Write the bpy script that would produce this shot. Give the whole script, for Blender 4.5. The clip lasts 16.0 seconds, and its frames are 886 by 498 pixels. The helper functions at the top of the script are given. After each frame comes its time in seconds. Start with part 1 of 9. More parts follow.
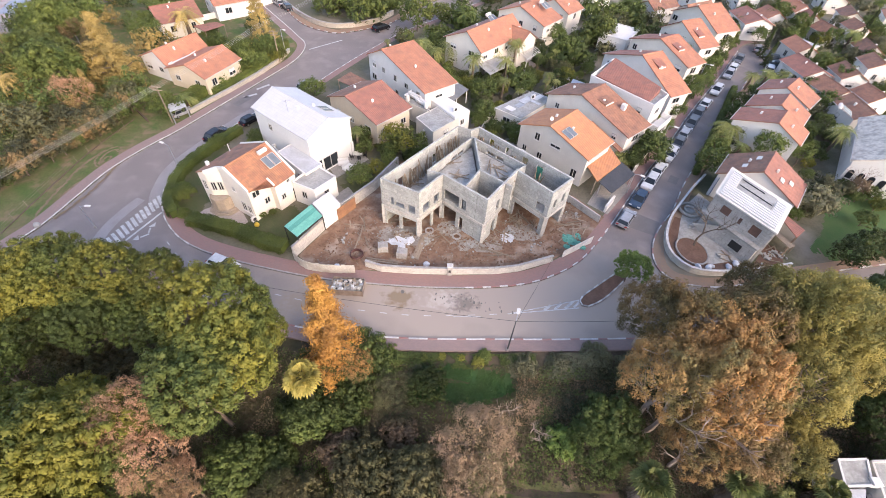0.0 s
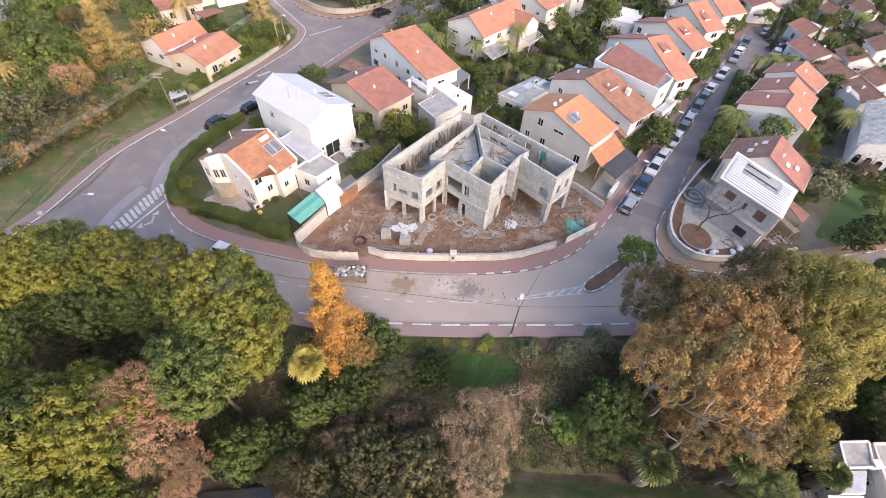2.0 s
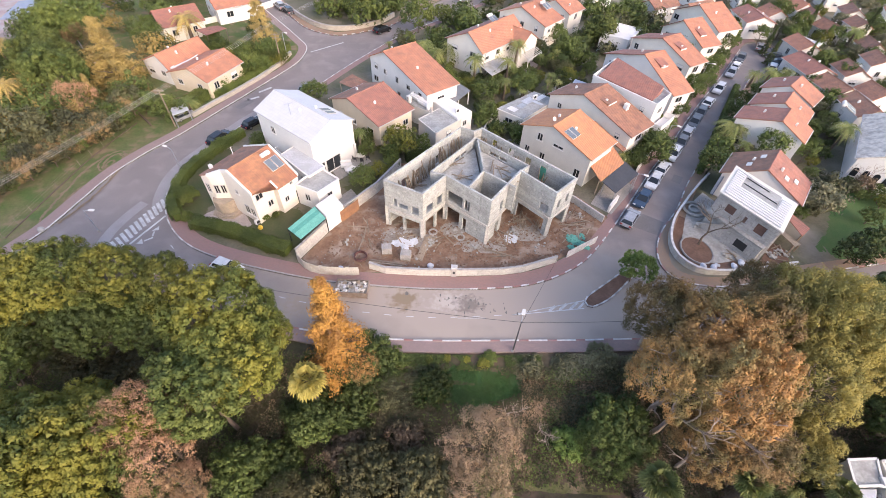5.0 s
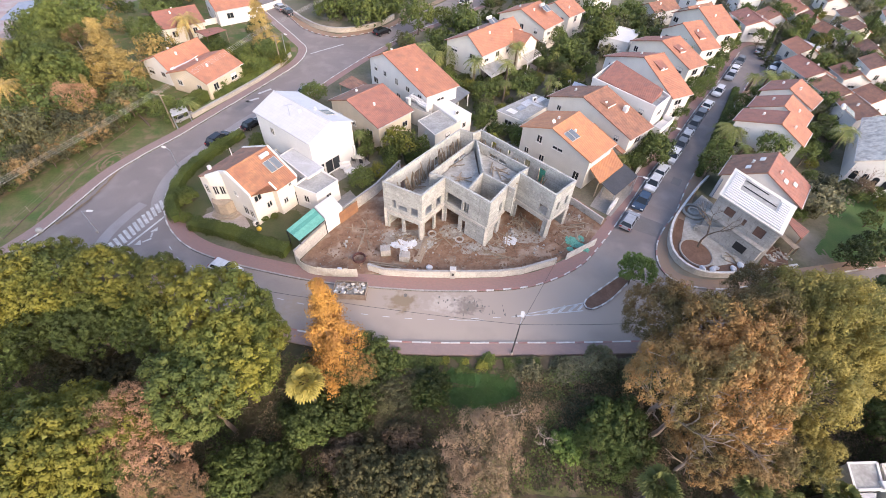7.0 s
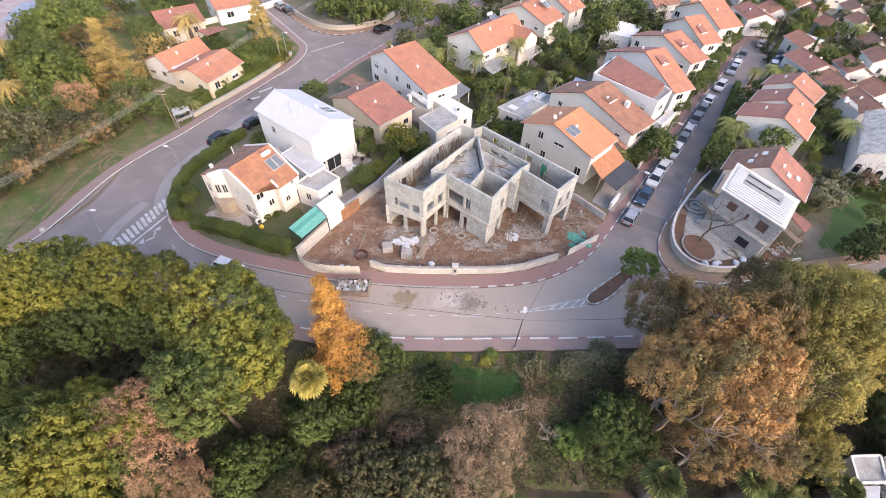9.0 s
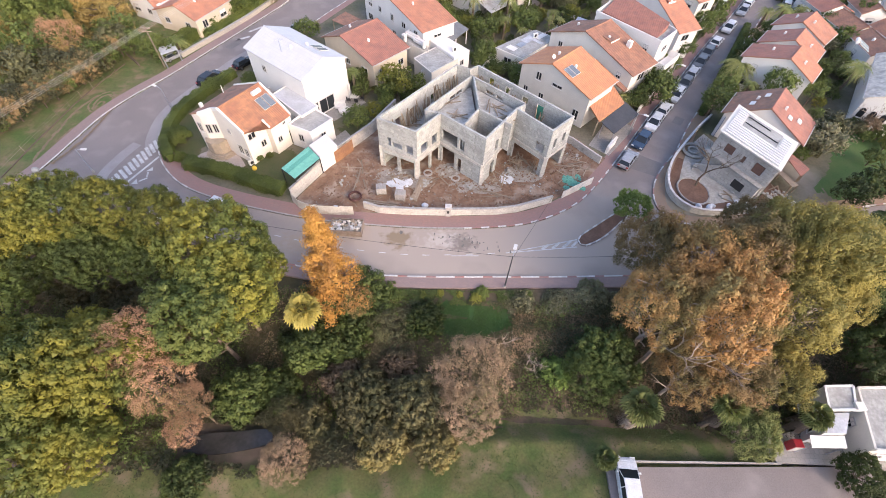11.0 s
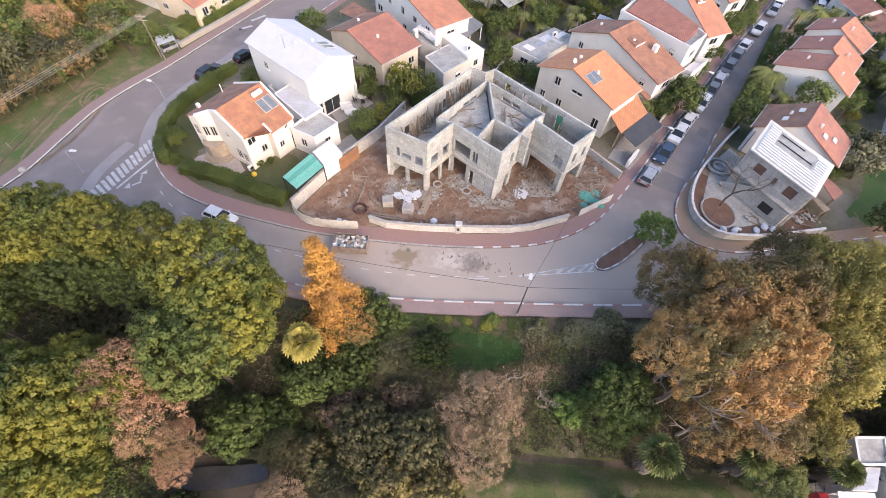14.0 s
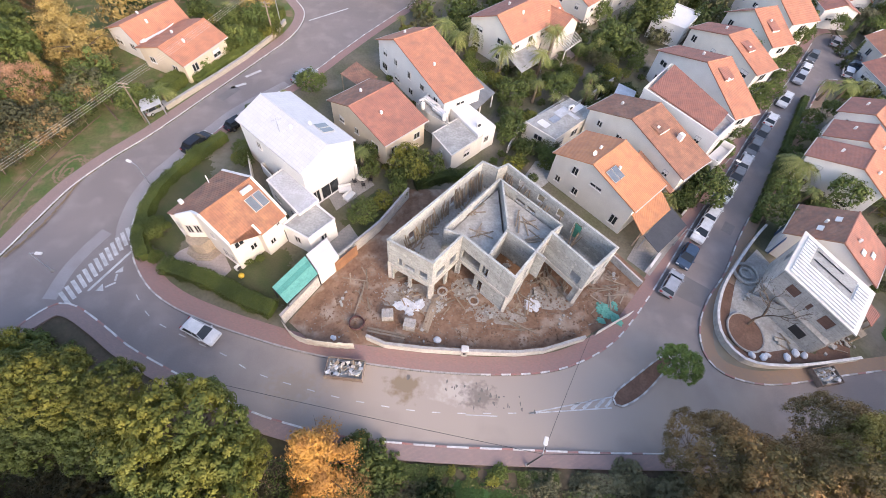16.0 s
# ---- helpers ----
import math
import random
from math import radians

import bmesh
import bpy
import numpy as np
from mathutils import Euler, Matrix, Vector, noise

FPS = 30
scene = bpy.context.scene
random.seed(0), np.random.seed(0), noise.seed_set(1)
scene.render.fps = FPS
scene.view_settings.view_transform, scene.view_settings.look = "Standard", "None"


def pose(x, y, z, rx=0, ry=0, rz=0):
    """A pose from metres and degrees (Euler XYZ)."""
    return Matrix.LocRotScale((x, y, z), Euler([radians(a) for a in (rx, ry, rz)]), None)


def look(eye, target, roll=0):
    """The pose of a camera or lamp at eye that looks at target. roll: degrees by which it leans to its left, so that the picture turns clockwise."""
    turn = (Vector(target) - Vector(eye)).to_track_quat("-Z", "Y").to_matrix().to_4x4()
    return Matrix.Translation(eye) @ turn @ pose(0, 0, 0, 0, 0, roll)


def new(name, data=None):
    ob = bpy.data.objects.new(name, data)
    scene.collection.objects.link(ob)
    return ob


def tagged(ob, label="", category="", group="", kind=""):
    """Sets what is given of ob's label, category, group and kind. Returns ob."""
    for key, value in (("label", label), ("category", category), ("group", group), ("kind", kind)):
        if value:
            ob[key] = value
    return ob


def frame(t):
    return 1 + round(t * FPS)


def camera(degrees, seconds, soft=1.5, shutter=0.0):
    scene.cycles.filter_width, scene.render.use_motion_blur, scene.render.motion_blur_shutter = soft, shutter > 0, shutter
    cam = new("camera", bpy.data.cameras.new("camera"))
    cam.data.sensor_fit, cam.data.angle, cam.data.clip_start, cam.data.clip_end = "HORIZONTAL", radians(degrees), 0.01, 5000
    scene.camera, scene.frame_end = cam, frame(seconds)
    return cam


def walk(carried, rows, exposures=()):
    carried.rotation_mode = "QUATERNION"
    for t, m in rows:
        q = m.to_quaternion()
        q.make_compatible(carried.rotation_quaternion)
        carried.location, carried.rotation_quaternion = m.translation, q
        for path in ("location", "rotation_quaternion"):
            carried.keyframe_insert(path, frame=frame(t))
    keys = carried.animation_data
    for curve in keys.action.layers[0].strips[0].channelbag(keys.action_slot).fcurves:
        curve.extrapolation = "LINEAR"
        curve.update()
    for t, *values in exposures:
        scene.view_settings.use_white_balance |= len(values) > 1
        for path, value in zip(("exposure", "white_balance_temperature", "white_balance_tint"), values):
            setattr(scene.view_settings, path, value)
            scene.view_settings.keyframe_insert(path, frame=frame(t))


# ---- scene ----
from mathutils.geometry import delaunay_2d_cdt
def at(x, y, z, yaw, pitch, roll):
    a, p = radians(yaw), radians(pitch)
    eye = Vector((x, y, z))
    return look(eye, eye + 10 * Vector((math.sin(a) * math.cos(p), math.cos(a) * math.cos(p), -math.sin(p))), roll)


cam = camera(91.23, 16.0, soft=0.65)
walk(cam, [
    (0, at(-0.06, -0.04, 39.69, 0.04, 47.66, 3.60)),
    (0.5, at(0.04, 0.01, 39.65, 0.16, 47.92, 3.73)),
    (1, at(-0.11, 0.17, 39.65, 0.08, 47.11, 3.76)),
    (1.5, at(-0.08, -0.01, 39.51, 0.01, 48.16, 3.39)),
    (2, at(-0.14, -0.27, 39.47, -0.28, 49.11, 3.11)),
    (2.5, at(-0.22, -0.04, 39.58, -0.06, 48.30, 3.30)),
    (3, at(-0.45, -0.12, 39.55, -0.51, 48.03, 3.08)),
    (3.5, at(-0.43, -0.47, 39.44, -0.73, 49.17, 2.76)),
    (4, at(-0.43, -0.11, 39.61, -0.41, 48.05, 3.32)),
    (4.2, at(-0.48, 0.02, 39.64, -0.47, 47.28, 3.02)),
    (6.3, at(-0.01, 0.03, 39.46, 0.18, 47.92, 3.28)),
    (6.5, at(-0.10, 0.14, 39.52, 0.18, 47.25, 3.49)),
    (7, at(-0.25, 0.08, 39.51, -0.23, 47.23, 3.10)),
    (7.5, at(-0.14, -0.12, 39.43, -0.20, 47.86, 3.08)),
    (8, at(-0.17, -0.00, 39.43, -0.18, 47.22, 3.14)),
    (8.5, at(-0.04, -0.08, 39.44, 0.02, 47.67, 2.91)),
    (9, at(-0.24, -0.09, 39.44, -0.60, 47.51, 2.41)),
    (9.5, at(-0.27, -0.24, 39.40, -0.30, 48.13, 2.73)),
    (10, at(0.11, -1.29, 38.82, -0.47, 50.73, 2.43)),
    (10.2, at(0.43, -1.83, 38.52, -0.42, 51.96, 2.47)),
    (12.3, at(0.87, -1.07, 38.11, -0.56, 53.22, 3.41)),
    (12.5, at(0.51, -0.63, 37.92, -0.52, 52.84, 3.31)),
    (13, at(0.14, 0.08, 37.88, -0.57, 53.66, 3.48)),
    (13.5, at(-0.08, 0.80, 37.91, -0.64, 54.77, 3.42)),
    (14, at(-0.34, 2.96, 38.43, -0.51, 55.13, 4.45)),
    (14.5, at(-0.28, 4.97, 38.77, -0.03, 55.83, 5.90)),
    (15, at(-0.72, 7.79, 39.54, -0.09, 56.75, 6.17)),
    (15.5, at(-1.46, 11.56, 40.56, 0.50, 57.34, 6.54)),
    (16, at(-2.64, 16.00, 42.12, 0.58, 55.75, 7.15)),
], [(0, 1.68, 6750, 17.5), (16, 1.68, 6750, 17.5)])

# ---- light ----
SUN_AZ, SUN_EL = 141, 28      # degrees clockwise from +y, and above the horizon
world = bpy.data.worlds.new("sky")
scene.world = world
world.use_nodes = True
wn = world.node_tree.nodes
sky = wn.new("ShaderNodeTexSky")
sky.sky_type, sky.sun_disc = "NISHITA", False
sky.sun_elevation, sky.sun_rotation = radians(SUN_EL), radians(SUN_AZ)
sky.air_density, sky.dust_density, sky.ozone_density = 0.9, 2.0, 0.8
world.node_tree.links.new(sky.outputs["Color"], wn["Background"].inputs["Color"])
wn["Background"].inputs["Strength"].default_value = 0.16
sun = new("sun", bpy.data.lights.new("sun", "SUN"))
sun.data.energy, sun.data.angle, sun.data.color = 0.65, radians(45), (1.0, 0.8, 0.58)
sa, se = radians(SUN_AZ), radians(SUN_EL)
sun.matrix_world = look((60 * math.sin(sa), 60 * math.cos(sa), 80), Vector((60 * math.sin(sa), 60 * math.cos(sa), 80)) - Vector((math.sin(sa) * math.cos(se), math.cos(sa) * math.cos(se), math.sin(se))))


# ---- materials ----
def nodes_of(name):
    m = bpy.data.materials.new(name)
    m.use_nodes = True
    t = m.node_tree
    return m, t.nodes, t.links, t.nodes["Principled BSDF"]


def tex_in(nd, ln, node, world_space=False):
    if world_space:
        ln.new(nd.new("ShaderNodeNewGeometry").outputs["Position"], node.inputs["Vector"])
    else:
        ln.new(nd.new("ShaderNodeTexCoord").outputs["Object"], node.inputs["Vector"])


def noise_node(nd, ln, scale, detail=4, world_space=False):
    n = nd.new("ShaderNodeTexNoise")
    n.inputs["Scale"].default_value, n.inputs["Detail"].default_value = scale, detail
    tex_in(nd, ln, n, world_space)
    return n.outputs["Fac"]


def ramp(nd, ln, fac, lo, hi):
    r = nd.new("ShaderNodeMapRange")
    r.inputs["From Min"].default_value, r.inputs["From Max"].default_value = lo, hi
    ln.new(fac, r.inputs["Value"])
    return r.outputs["Result"]


def mix(nd, ln, fac, a, b, blend="MIX"):
    m = nd.new("ShaderNodeMix")
    m.data_type, m.blend_type = "RGBA", blend
    for sock, v in ((m.inputs[0], fac), (m.inputs[6], a), (m.inputs[7], b)):
        if isinstance(v, (int, float)):
            sock.default_value = v
        elif isinstance(v, tuple):
            sock.default_value = (*v, 1)
        else:
            ln.new(v, sock)
    return m.outputs[2]


def finish(nd, ln, bsdf, col, rough, bump_from=None, bump=0.0, dist=0.02, metal=0.0):
    ln.new(col, bsdf.inputs["Base Color"])
    bsdf.inputs["Roughness"].default_value, bsdf.inputs["Metallic"].default_value = rough, metal
    if bump_from is not None and bump:
        b = nd.new("ShaderNodeBump")
        b.inputs["Strength"].default_value, b.inputs["Distance"].default_value = bump, dist
        ln.new(bump_from, b.inputs["Height"])
        ln.new(b.outputs["Normal"], bsdf.inputs["Normal"])


def surface(name, a, b, rough=0.8, big=0.4, fine=6.0, bump=0.3, stain=None, stain_scale=0.15, world_space=False, metal=0.0, vary=0.0, grain=0.28):
    """a and b: the two colours that large noise mixes; fine: grain; stain: a third colour in blotches; vary: from object to object."""
    m, nd, ln, bs = nodes_of(name)
    n1 = ramp(nd, ln, noise_node(nd, ln, big, 5, world_space), 0.35, 0.65)
    col = mix(nd, ln, n1, a, b)
    n2 = noise_node(nd, ln, fine, 6, world_space)
    col = mix(nd, ln, ramp(nd, ln, n2, 0.3, 0.7), mix(nd, ln, grain, col, (0.0, 0.0, 0.0)), col)
    if stain:
        col = mix(nd, ln, ramp(nd, ln, noise_node(nd, ln, stain_scale, 7, world_space), 0.52, 0.7), col, stain)
    if vary:
        oi = nd.new("ShaderNodeObjectInfo")
        hs = nd.new("ShaderNodeHueSaturation")
        ma = nd.new("ShaderNodeMapRange")
        ma.inputs["To Min"].default_value, ma.inputs["To Max"].default_value = 1 - vary, 1 + vary
        ln.new(oi.outputs["Random"], ma.inputs["Value"])
        ln.new(ma.outputs["Result"], hs.inputs["Value"])
        ln.new(col, hs.inputs["Color"])
        col = hs.outputs["Color"]
    finish(nd, ln, bs, col, rough, n2, bump, metal=metal)
    return m


def plain(name, c, rough=0.6, metal=0.0):
    return surface(name, c, tuple(v * 0.82 for v in c), rough, 1.5, 14, 0.08, metal=metal)


def roof_tiles(name, a, b, dirt):
    m, nd, ln, bs = nodes_of(name)
    co = nd.new("ShaderNodeTexCoord").outputs["Object"]
    w = nd.new("ShaderNodeTexWave")
    w.bands_direction, w.inputs["Scale"].default_value = "X", 1.25
    ln.new(co, w.inputs["Vector"])
    w2 = nd.new("ShaderNodeTexWave")
    w2.bands_direction, w2.wave_profile, w2.inputs["Scale"].default_value = "Y", "SAW", 0.85
    ln.new(co, w2.inputs["Vector"])
    col = mix(nd, ln, ramp(nd, ln, noise_node(nd, ln, 0.5, 5), 0.35, 0.65), a, b)
    vo = nd.new("ShaderNodeTexVoronoi")
    vo.inputs["Scale"].default_value = 3.0
    ln.new(co, vo.inputs["Vector"])
    sep = nd.new("ShaderNodeSeparateColor")
    ln.new(vo.outputs["Color"], sep.inputs["Color"])
    col = mix(nd, ln, ramp(nd, ln, sep.outputs["Red"], 0.0, 2.6), col, dirt)
    col = mix(nd, ln, ramp(nd, ln, noise_node(nd, ln, 0.9, 9), 0.44, 0.78), col, dirt)
    col = mix(nd, ln, ramp(nd, ln, w.outputs["Fac"], 0.35, -1.5), col, dirt)
    col = mix(nd, ln, ramp(nd, ln, w2.outputs["Fac"], 0.3, -1.6), col, dirt)
    h = nd.new("ShaderNodeMath")
    h.operation = "ADD"
    ln.new(w.outputs["Fac"], h.inputs[0])
    ln.new(w2.outputs["Fac"], h.inputs[1])
    finish(nd, ln, bs, col, 0.75, h.outputs[0], 0.6, 0.05)
    return m


def leaf(name, a, b, dark, rough=0.6):
    m, nd, ln, bs = nodes_of(name)
    g = nd.new("ShaderNodeNewGeometry")
    col = mix(nd, ln, g.outputs["Random Per Island"], a, b)
    col = mix(nd, ln, ramp(nd, ln, noise_node(nd, ln, 0.33, 4, True), 0.42, 0.6), col, dark)
    oi = nd.new("ShaderNodeObjectInfo")
    hs = nd.new("ShaderNodeHueSaturation")
    ma = nd.new("ShaderNodeMapRange")
    ma.inputs["To Min"].default_value, ma.inputs["To Max"].default_value = 0.75, 1.25
    ln.new(oi.outputs["Random"], ma.inputs["Value"])
    ln.new(ma.outputs["Result"], hs.inputs["Value"])
    ln.new(col, hs.inputs["Color"])
    finish(nd, ln, bs, hs.outputs["Color"], rough)
    bs.inputs["Specular IOR Level"].default_value = 0.2
    return m


def bricks(name, a, b, joint, w=0.2, h=0.1, rough=0.85, offset=0.5, bump=0.4, mortar=0.012, vertical=False):
    m, nd, ln, bs = nodes_of(name)
    br = nd.new("ShaderNodeTexBrick")
    br.offset = offset
    br.inputs["Scale"].default_value = 1.0
    br.inputs["Brick Width"].default_value, br.inputs["Row Height"].default_value, br.inputs["Mortar Size"].default_value = w, h, mortar
    for k, v in (("Color1", a), ("Color2", b), ("Mortar", joint)):
        br.inputs[k].default_value = (*v, 1)
    co = nd.new("ShaderNodeTexCoord").outputs["Object"]
    if vertical:
        sp, cb, ad = nd.new("ShaderNodeSeparateXYZ"), nd.new("ShaderNodeCombineXYZ"), nd.new("ShaderNodeMath")
        ln.new(co, sp.inputs[0])
        ln.new(sp.outputs["X"], ad.inputs[0])
        ln.new(sp.outputs["Y"], ad.inputs[1])
        ln.new(ad.outputs[0], cb.inputs["X"])
        ln.new(sp.outputs["Z"], cb.inputs["Y"])
        co = cb.outputs[0]
    ln.new(co, br.inputs["Vector"])
    n = noise_node(nd, ln, 0.7, 6)
    col = mix(nd, ln, ramp(nd, ln, n, 0.4, 0.75), br.outputs["Color"], mix(nd, ln, 0.45, br.outputs["Color"], joint))
    finish(nd, ln, bs, col, rough, br.outputs["Fac"], -bump, 0.01)
    return m


def weathered(name, a, b, dirt, w, h):
    """Rough cast concrete: faint courses, dark run-off stains and pale patches."""
    m, nd, ln, bs = nodes_of(name)
    br = nd.new("ShaderNodeTexBrick")
    br.inputs["Scale"].default_value = 1.0
    br.inputs["Brick Width"].default_value, br.inputs["Row Height"].default_value, br.inputs["Mortar Size"].default_value = w, h, 0.02
    br.inputs["Mortar Smooth"].default_value = 1.0
    for k, v in (("Color1", a), ("Color2", b), ("Mortar", tuple(q * 0.72 for q in b))):
        br.inputs[k].default_value = (*v, 1)
    sp, cb, ad = nd.new("ShaderNodeSeparateXYZ"), nd.new("ShaderNodeCombineXYZ"), nd.new("ShaderNodeMath")
    ln.new(nd.new("ShaderNodeTexCoord").outputs["Object"], sp.inputs[0])
    ln.new(sp.outputs["X"], ad.inputs[0])
    ln.new(sp.outputs["Y"], ad.inputs[1])
    ln.new(ad.outputs[0], cb.inputs["X"])
    ln.new(sp.outputs["Z"], cb.inputs["Y"])
    ln.new(cb.outputs[0], br.inputs["Vector"])
    n1 = noise_node(nd, ln, 0.8, 8)
    n2 = noise_node(nd, ln, 4.5, 6)
    col = mix(nd, ln, ramp(nd, ln, n1, 0.42, 0.7), br.outputs["Color"], mix(nd, ln, 0.5, br.outputs["Color"], dirt))
    col = mix(nd, ln, ramp(nd, ln, n2, 0.5, 0.72), col, mix(nd, ln, 0.6, col, dirt))
    col = mix(nd, ln, ramp(nd, ln, noise_node(nd, ln, 2.2, 5), 0.58, 0.75), col, (0.51, 0.488, 0.438))
    finish(nd, ln, bs, col, 0.92, n2, 0.5, 0.03)
    return m


M = {}
def dusty_asphalt():
    """Grey-violet asphalt, with pale earth tracked out of the building site over the bend."""
    m, nd, ln, bs = nodes_of("asphalt")
    n1 = ramp(nd, ln, noise_node(nd, ln, 0.12, 5), 0.35, 0.65)
    col = mix(nd, ln, n1, (0.25, 0.212, 0.198), (0.21, 0.18, 0.17))
    n2 = noise_node(nd, ln, 9, 6)
    col = mix(nd, ln, ramp(nd, ln, n2, 0.3, 0.7), mix(nd, ln, 0.22, col, (0.0, 0.0, 0.0)), col)
    col = mix(nd, ln, ramp(nd, ln, noise_node(nd, ln, 0.35, 9), 0.5, 0.8), col, (0.27, 0.238, 0.222))
    sp = nd.new("ShaderNodeVectorMath")
    sp.operation = "SUBTRACT"
    sp.inputs[1].default_value = (4.0, 30.0, 0.0)
    ln.new(nd.new("ShaderNodeTexCoord").outputs["Object"], sp.inputs[0])
    sc = nd.new("ShaderNodeVectorMath")
    sc.operation = "MULTIPLY"
    sc.inputs[1].default_value = (0.036, 0.1, 0.0)
    ln.new(sp.outputs[0], sc.inputs[0])
    le = nd.new("ShaderNodeVectorMath")
    le.operation = "LENGTH"
    ln.new(sc.outputs[0], le.inputs[0])
    ad = nd.new("ShaderNodeMath")
    ad.operation = "MULTIPLY_ADD"
    ad.inputs[1].default_value = 1.1
    ln.new(noise_node(nd, ln, 0.22, 8), ad.inputs[0])
    ln.new(le.outputs["Value"], ad.inputs[2])
    col = mix(nd, ln, ramp(nd, ln, ad.outputs[0], 1.75, 1.1), col, (0.34, 0.285, 0.244))
    # tracked mud: (centre, half size, colour, strength)
    for k, (cx, cy, rx, ry, c, s) in enumerate(((-4.6, 28.3, 1.9, 1.5, (0.21, 0.155, 0.095), 0.85), (0.6, 28.4, 2.6, 1.5, (0.46, 0.41, 0.37), 0.7), (2.6, 28.2, 1.9, 1.4, (0.16, 0.135, 0.118), 0.75), (-15.0, 27.0, 3.0, 2.0, (0.3, 0.225, 0.16), 0.5))):
        so, su, sl = (nd.new("ShaderNodeVectorMath") for _ in range(3))
        so.operation, su.operation, sl.operation = "SUBTRACT", "MULTIPLY", "LENGTH"
        so.inputs[1].default_value, su.inputs[1].default_value = (cx, cy, 0), (1 / rx, 1 / ry, 0)
        ln.new(nd.new("ShaderNodeTexCoord").outputs["Object"], so.inputs[0])
        ln.new(so.outputs[0], su.inputs[0])
        ln.new(su.outputs[0], sl.inputs[0])
        am, fm = nd.new("ShaderNodeMath"), nd.new("ShaderNodeMath")
        am.operation, fm.operation = "MULTIPLY_ADD", "MULTIPLY"
        am.inputs[1].default_value, fm.inputs[1].default_value = 2.6, s
        ln.new(noise_node(nd, ln, 1.1 + 0.3 * k, 7), am.inputs[0])
        ln.new(sl.outputs["Value"], am.inputs[2])
        ln.new(ramp(nd, ln, am.outputs[0], 2.3, 1.7), fm.inputs[0])
        col = mix(nd, ln, fm.outputs[0], col, c)
    finish(nd, ln, bs, col, 0.9, n2, 0.3)
    return m


M["asphalt"] = dusty_asphalt()
M["shoulder"] = surface("pale_worn_asphalt", (0.34, 0.315, 0.31), (0.28, 0.255, 0.25), 0.92, 0.3, 8, 0.3, stain=(0.24, 0.215, 0.21), stain_scale=0.4)
M["grass"] = surface("grass", (0.075, 0.125, 0.028), (0.14, 0.135, 0.055), 0.95, 0.35, 5, 0.8, stain=(0.2, 0.14, 0.085), stain_scale=0.45)
M["lawn"] = surface("lawn", (0.07, 0.088, 0.028), (0.1, 0.097, 0.044), 0.95, 0.5, 9, 0.8)
M["lot"] = surface("garden_soil", (0.17, 0.145, 0.105), (0.11, 0.115, 0.06), 0.95, 0.18, 4, 0.8, stain=(0.24, 0.21, 0.17), stain_scale=0.12)
M["soil"] = surface("red_soil", (0.19, 0.108, 0.066), (0.27, 0.165, 0.108), 0.95, 0.8, 3.5, 1.0, stain=(0.33, 0.265, 0.21), stain_scale=0.5)
M["bed"] = surface("dark_red_bed_soil", (0.15, 0.082, 0.055), (0.19, 0.11, 0.075), 0.95, 0.8, 5, 0.8)
M["ravine"] = surface("ravine_soil", (0.065, 0.06, 0.03), (0.11, 0.08, 0.055), 0.95, 0.25, 3, 1.0, stain=(0.16, 0.105, 0.078), stain_scale=0.2)
M["planting"] = surface("dark_planting_soil", (0.15, 0.11, 0.08), (0.11, 0.09, 0.06), 0.95, 0.8, 5, 0.8)
M["track"] = surface("worn_dry_earth", (0.24, 0.17, 0.11), (0.19, 0.14, 0.085), 0.95, 1.0, 5, 0.6)
M["mottled"] = surface("mottled_pale_roof", (0.72, 0.65, 0.56), (0.52, 0.46, 0.39), 0.95, 1.0, 3, 0.5, stain=(0.33, 0.3, 0.27), stain_scale=1.1)
M["meadow"] = surface("patchy_lawn", (0.08, 0.115, 0.028), (0.135, 0.128, 0.046), 0.95, 0.5, 5, 0.8, stain=(0.2, 0.145, 0.09), stain_scale=0.4)
M["pavers"] = bricks("red_pavers", (0.31, 0.172, 0.15), (0.25, 0.15, 0.132), (0.24, 0.17, 0.15))
M["pavers_worn"] = bricks("worn_pinkish_pavers", (0.3, 0.205, 0.185), (0.25, 0.175, 0.16), (0.21, 0.165, 0.15))
M["pavers_ochre"] = bricks("ochre_pavers", (0.32, 0.2, 0.12), (0.28, 0.18, 0.12), (0.22, 0.17, 0.13))
M["pavers_pink"] = bricks("pinkish_pavers", (0.42, 0.355, 0.32), (0.37, 0.315, 0.285), (0.28, 0.24, 0.22), 0.4, 0.4)
M["pavers_grey"] = bricks("grey_pavers", (0.34, 0.31, 0.28), (0.28, 0.26, 0.24), (0.2, 0.19, 0.17), 0.4, 0.4)
M["kerb_white"] = surface("white_kerb_paint", (0.7, 0.68, 0.66), (0.52, 0.5, 0.48), 0.7, 2, 9, 0.2)
M["kerb_red"] = surface("red_kerb_paint", (0.37, 0.17, 0.145), (0.33, 0.21, 0.19), 0.7, 2, 9, 0.2)
M["kerb_grey"] = surface("grey_kerb_concrete", (0.42, 0.4, 0.38), (0.33, 0.31, 0.29), 0.85, 2, 9, 0.2)
M["paint"] = surface("white_road_paint", (0.62, 0.61, 0.6), (0.42, 0.41, 0.4), 0.7, 1.2, 7, 0.1)
M["concrete"] = weathered("raw_concrete_block", (0.415, 0.422, 0.4), (0.34, 0.346, 0.328), (0.195, 0.188, 0.172), 1.9, 0.5)
M["slab"] = surface("raw_concrete_slab", (0.44, 0.43, 0.4), (0.35, 0.343, 0.32), 0.92, 0.9, 4, 0.4, stain=(0.25, 0.235, 0.215), stain_scale=0.7)
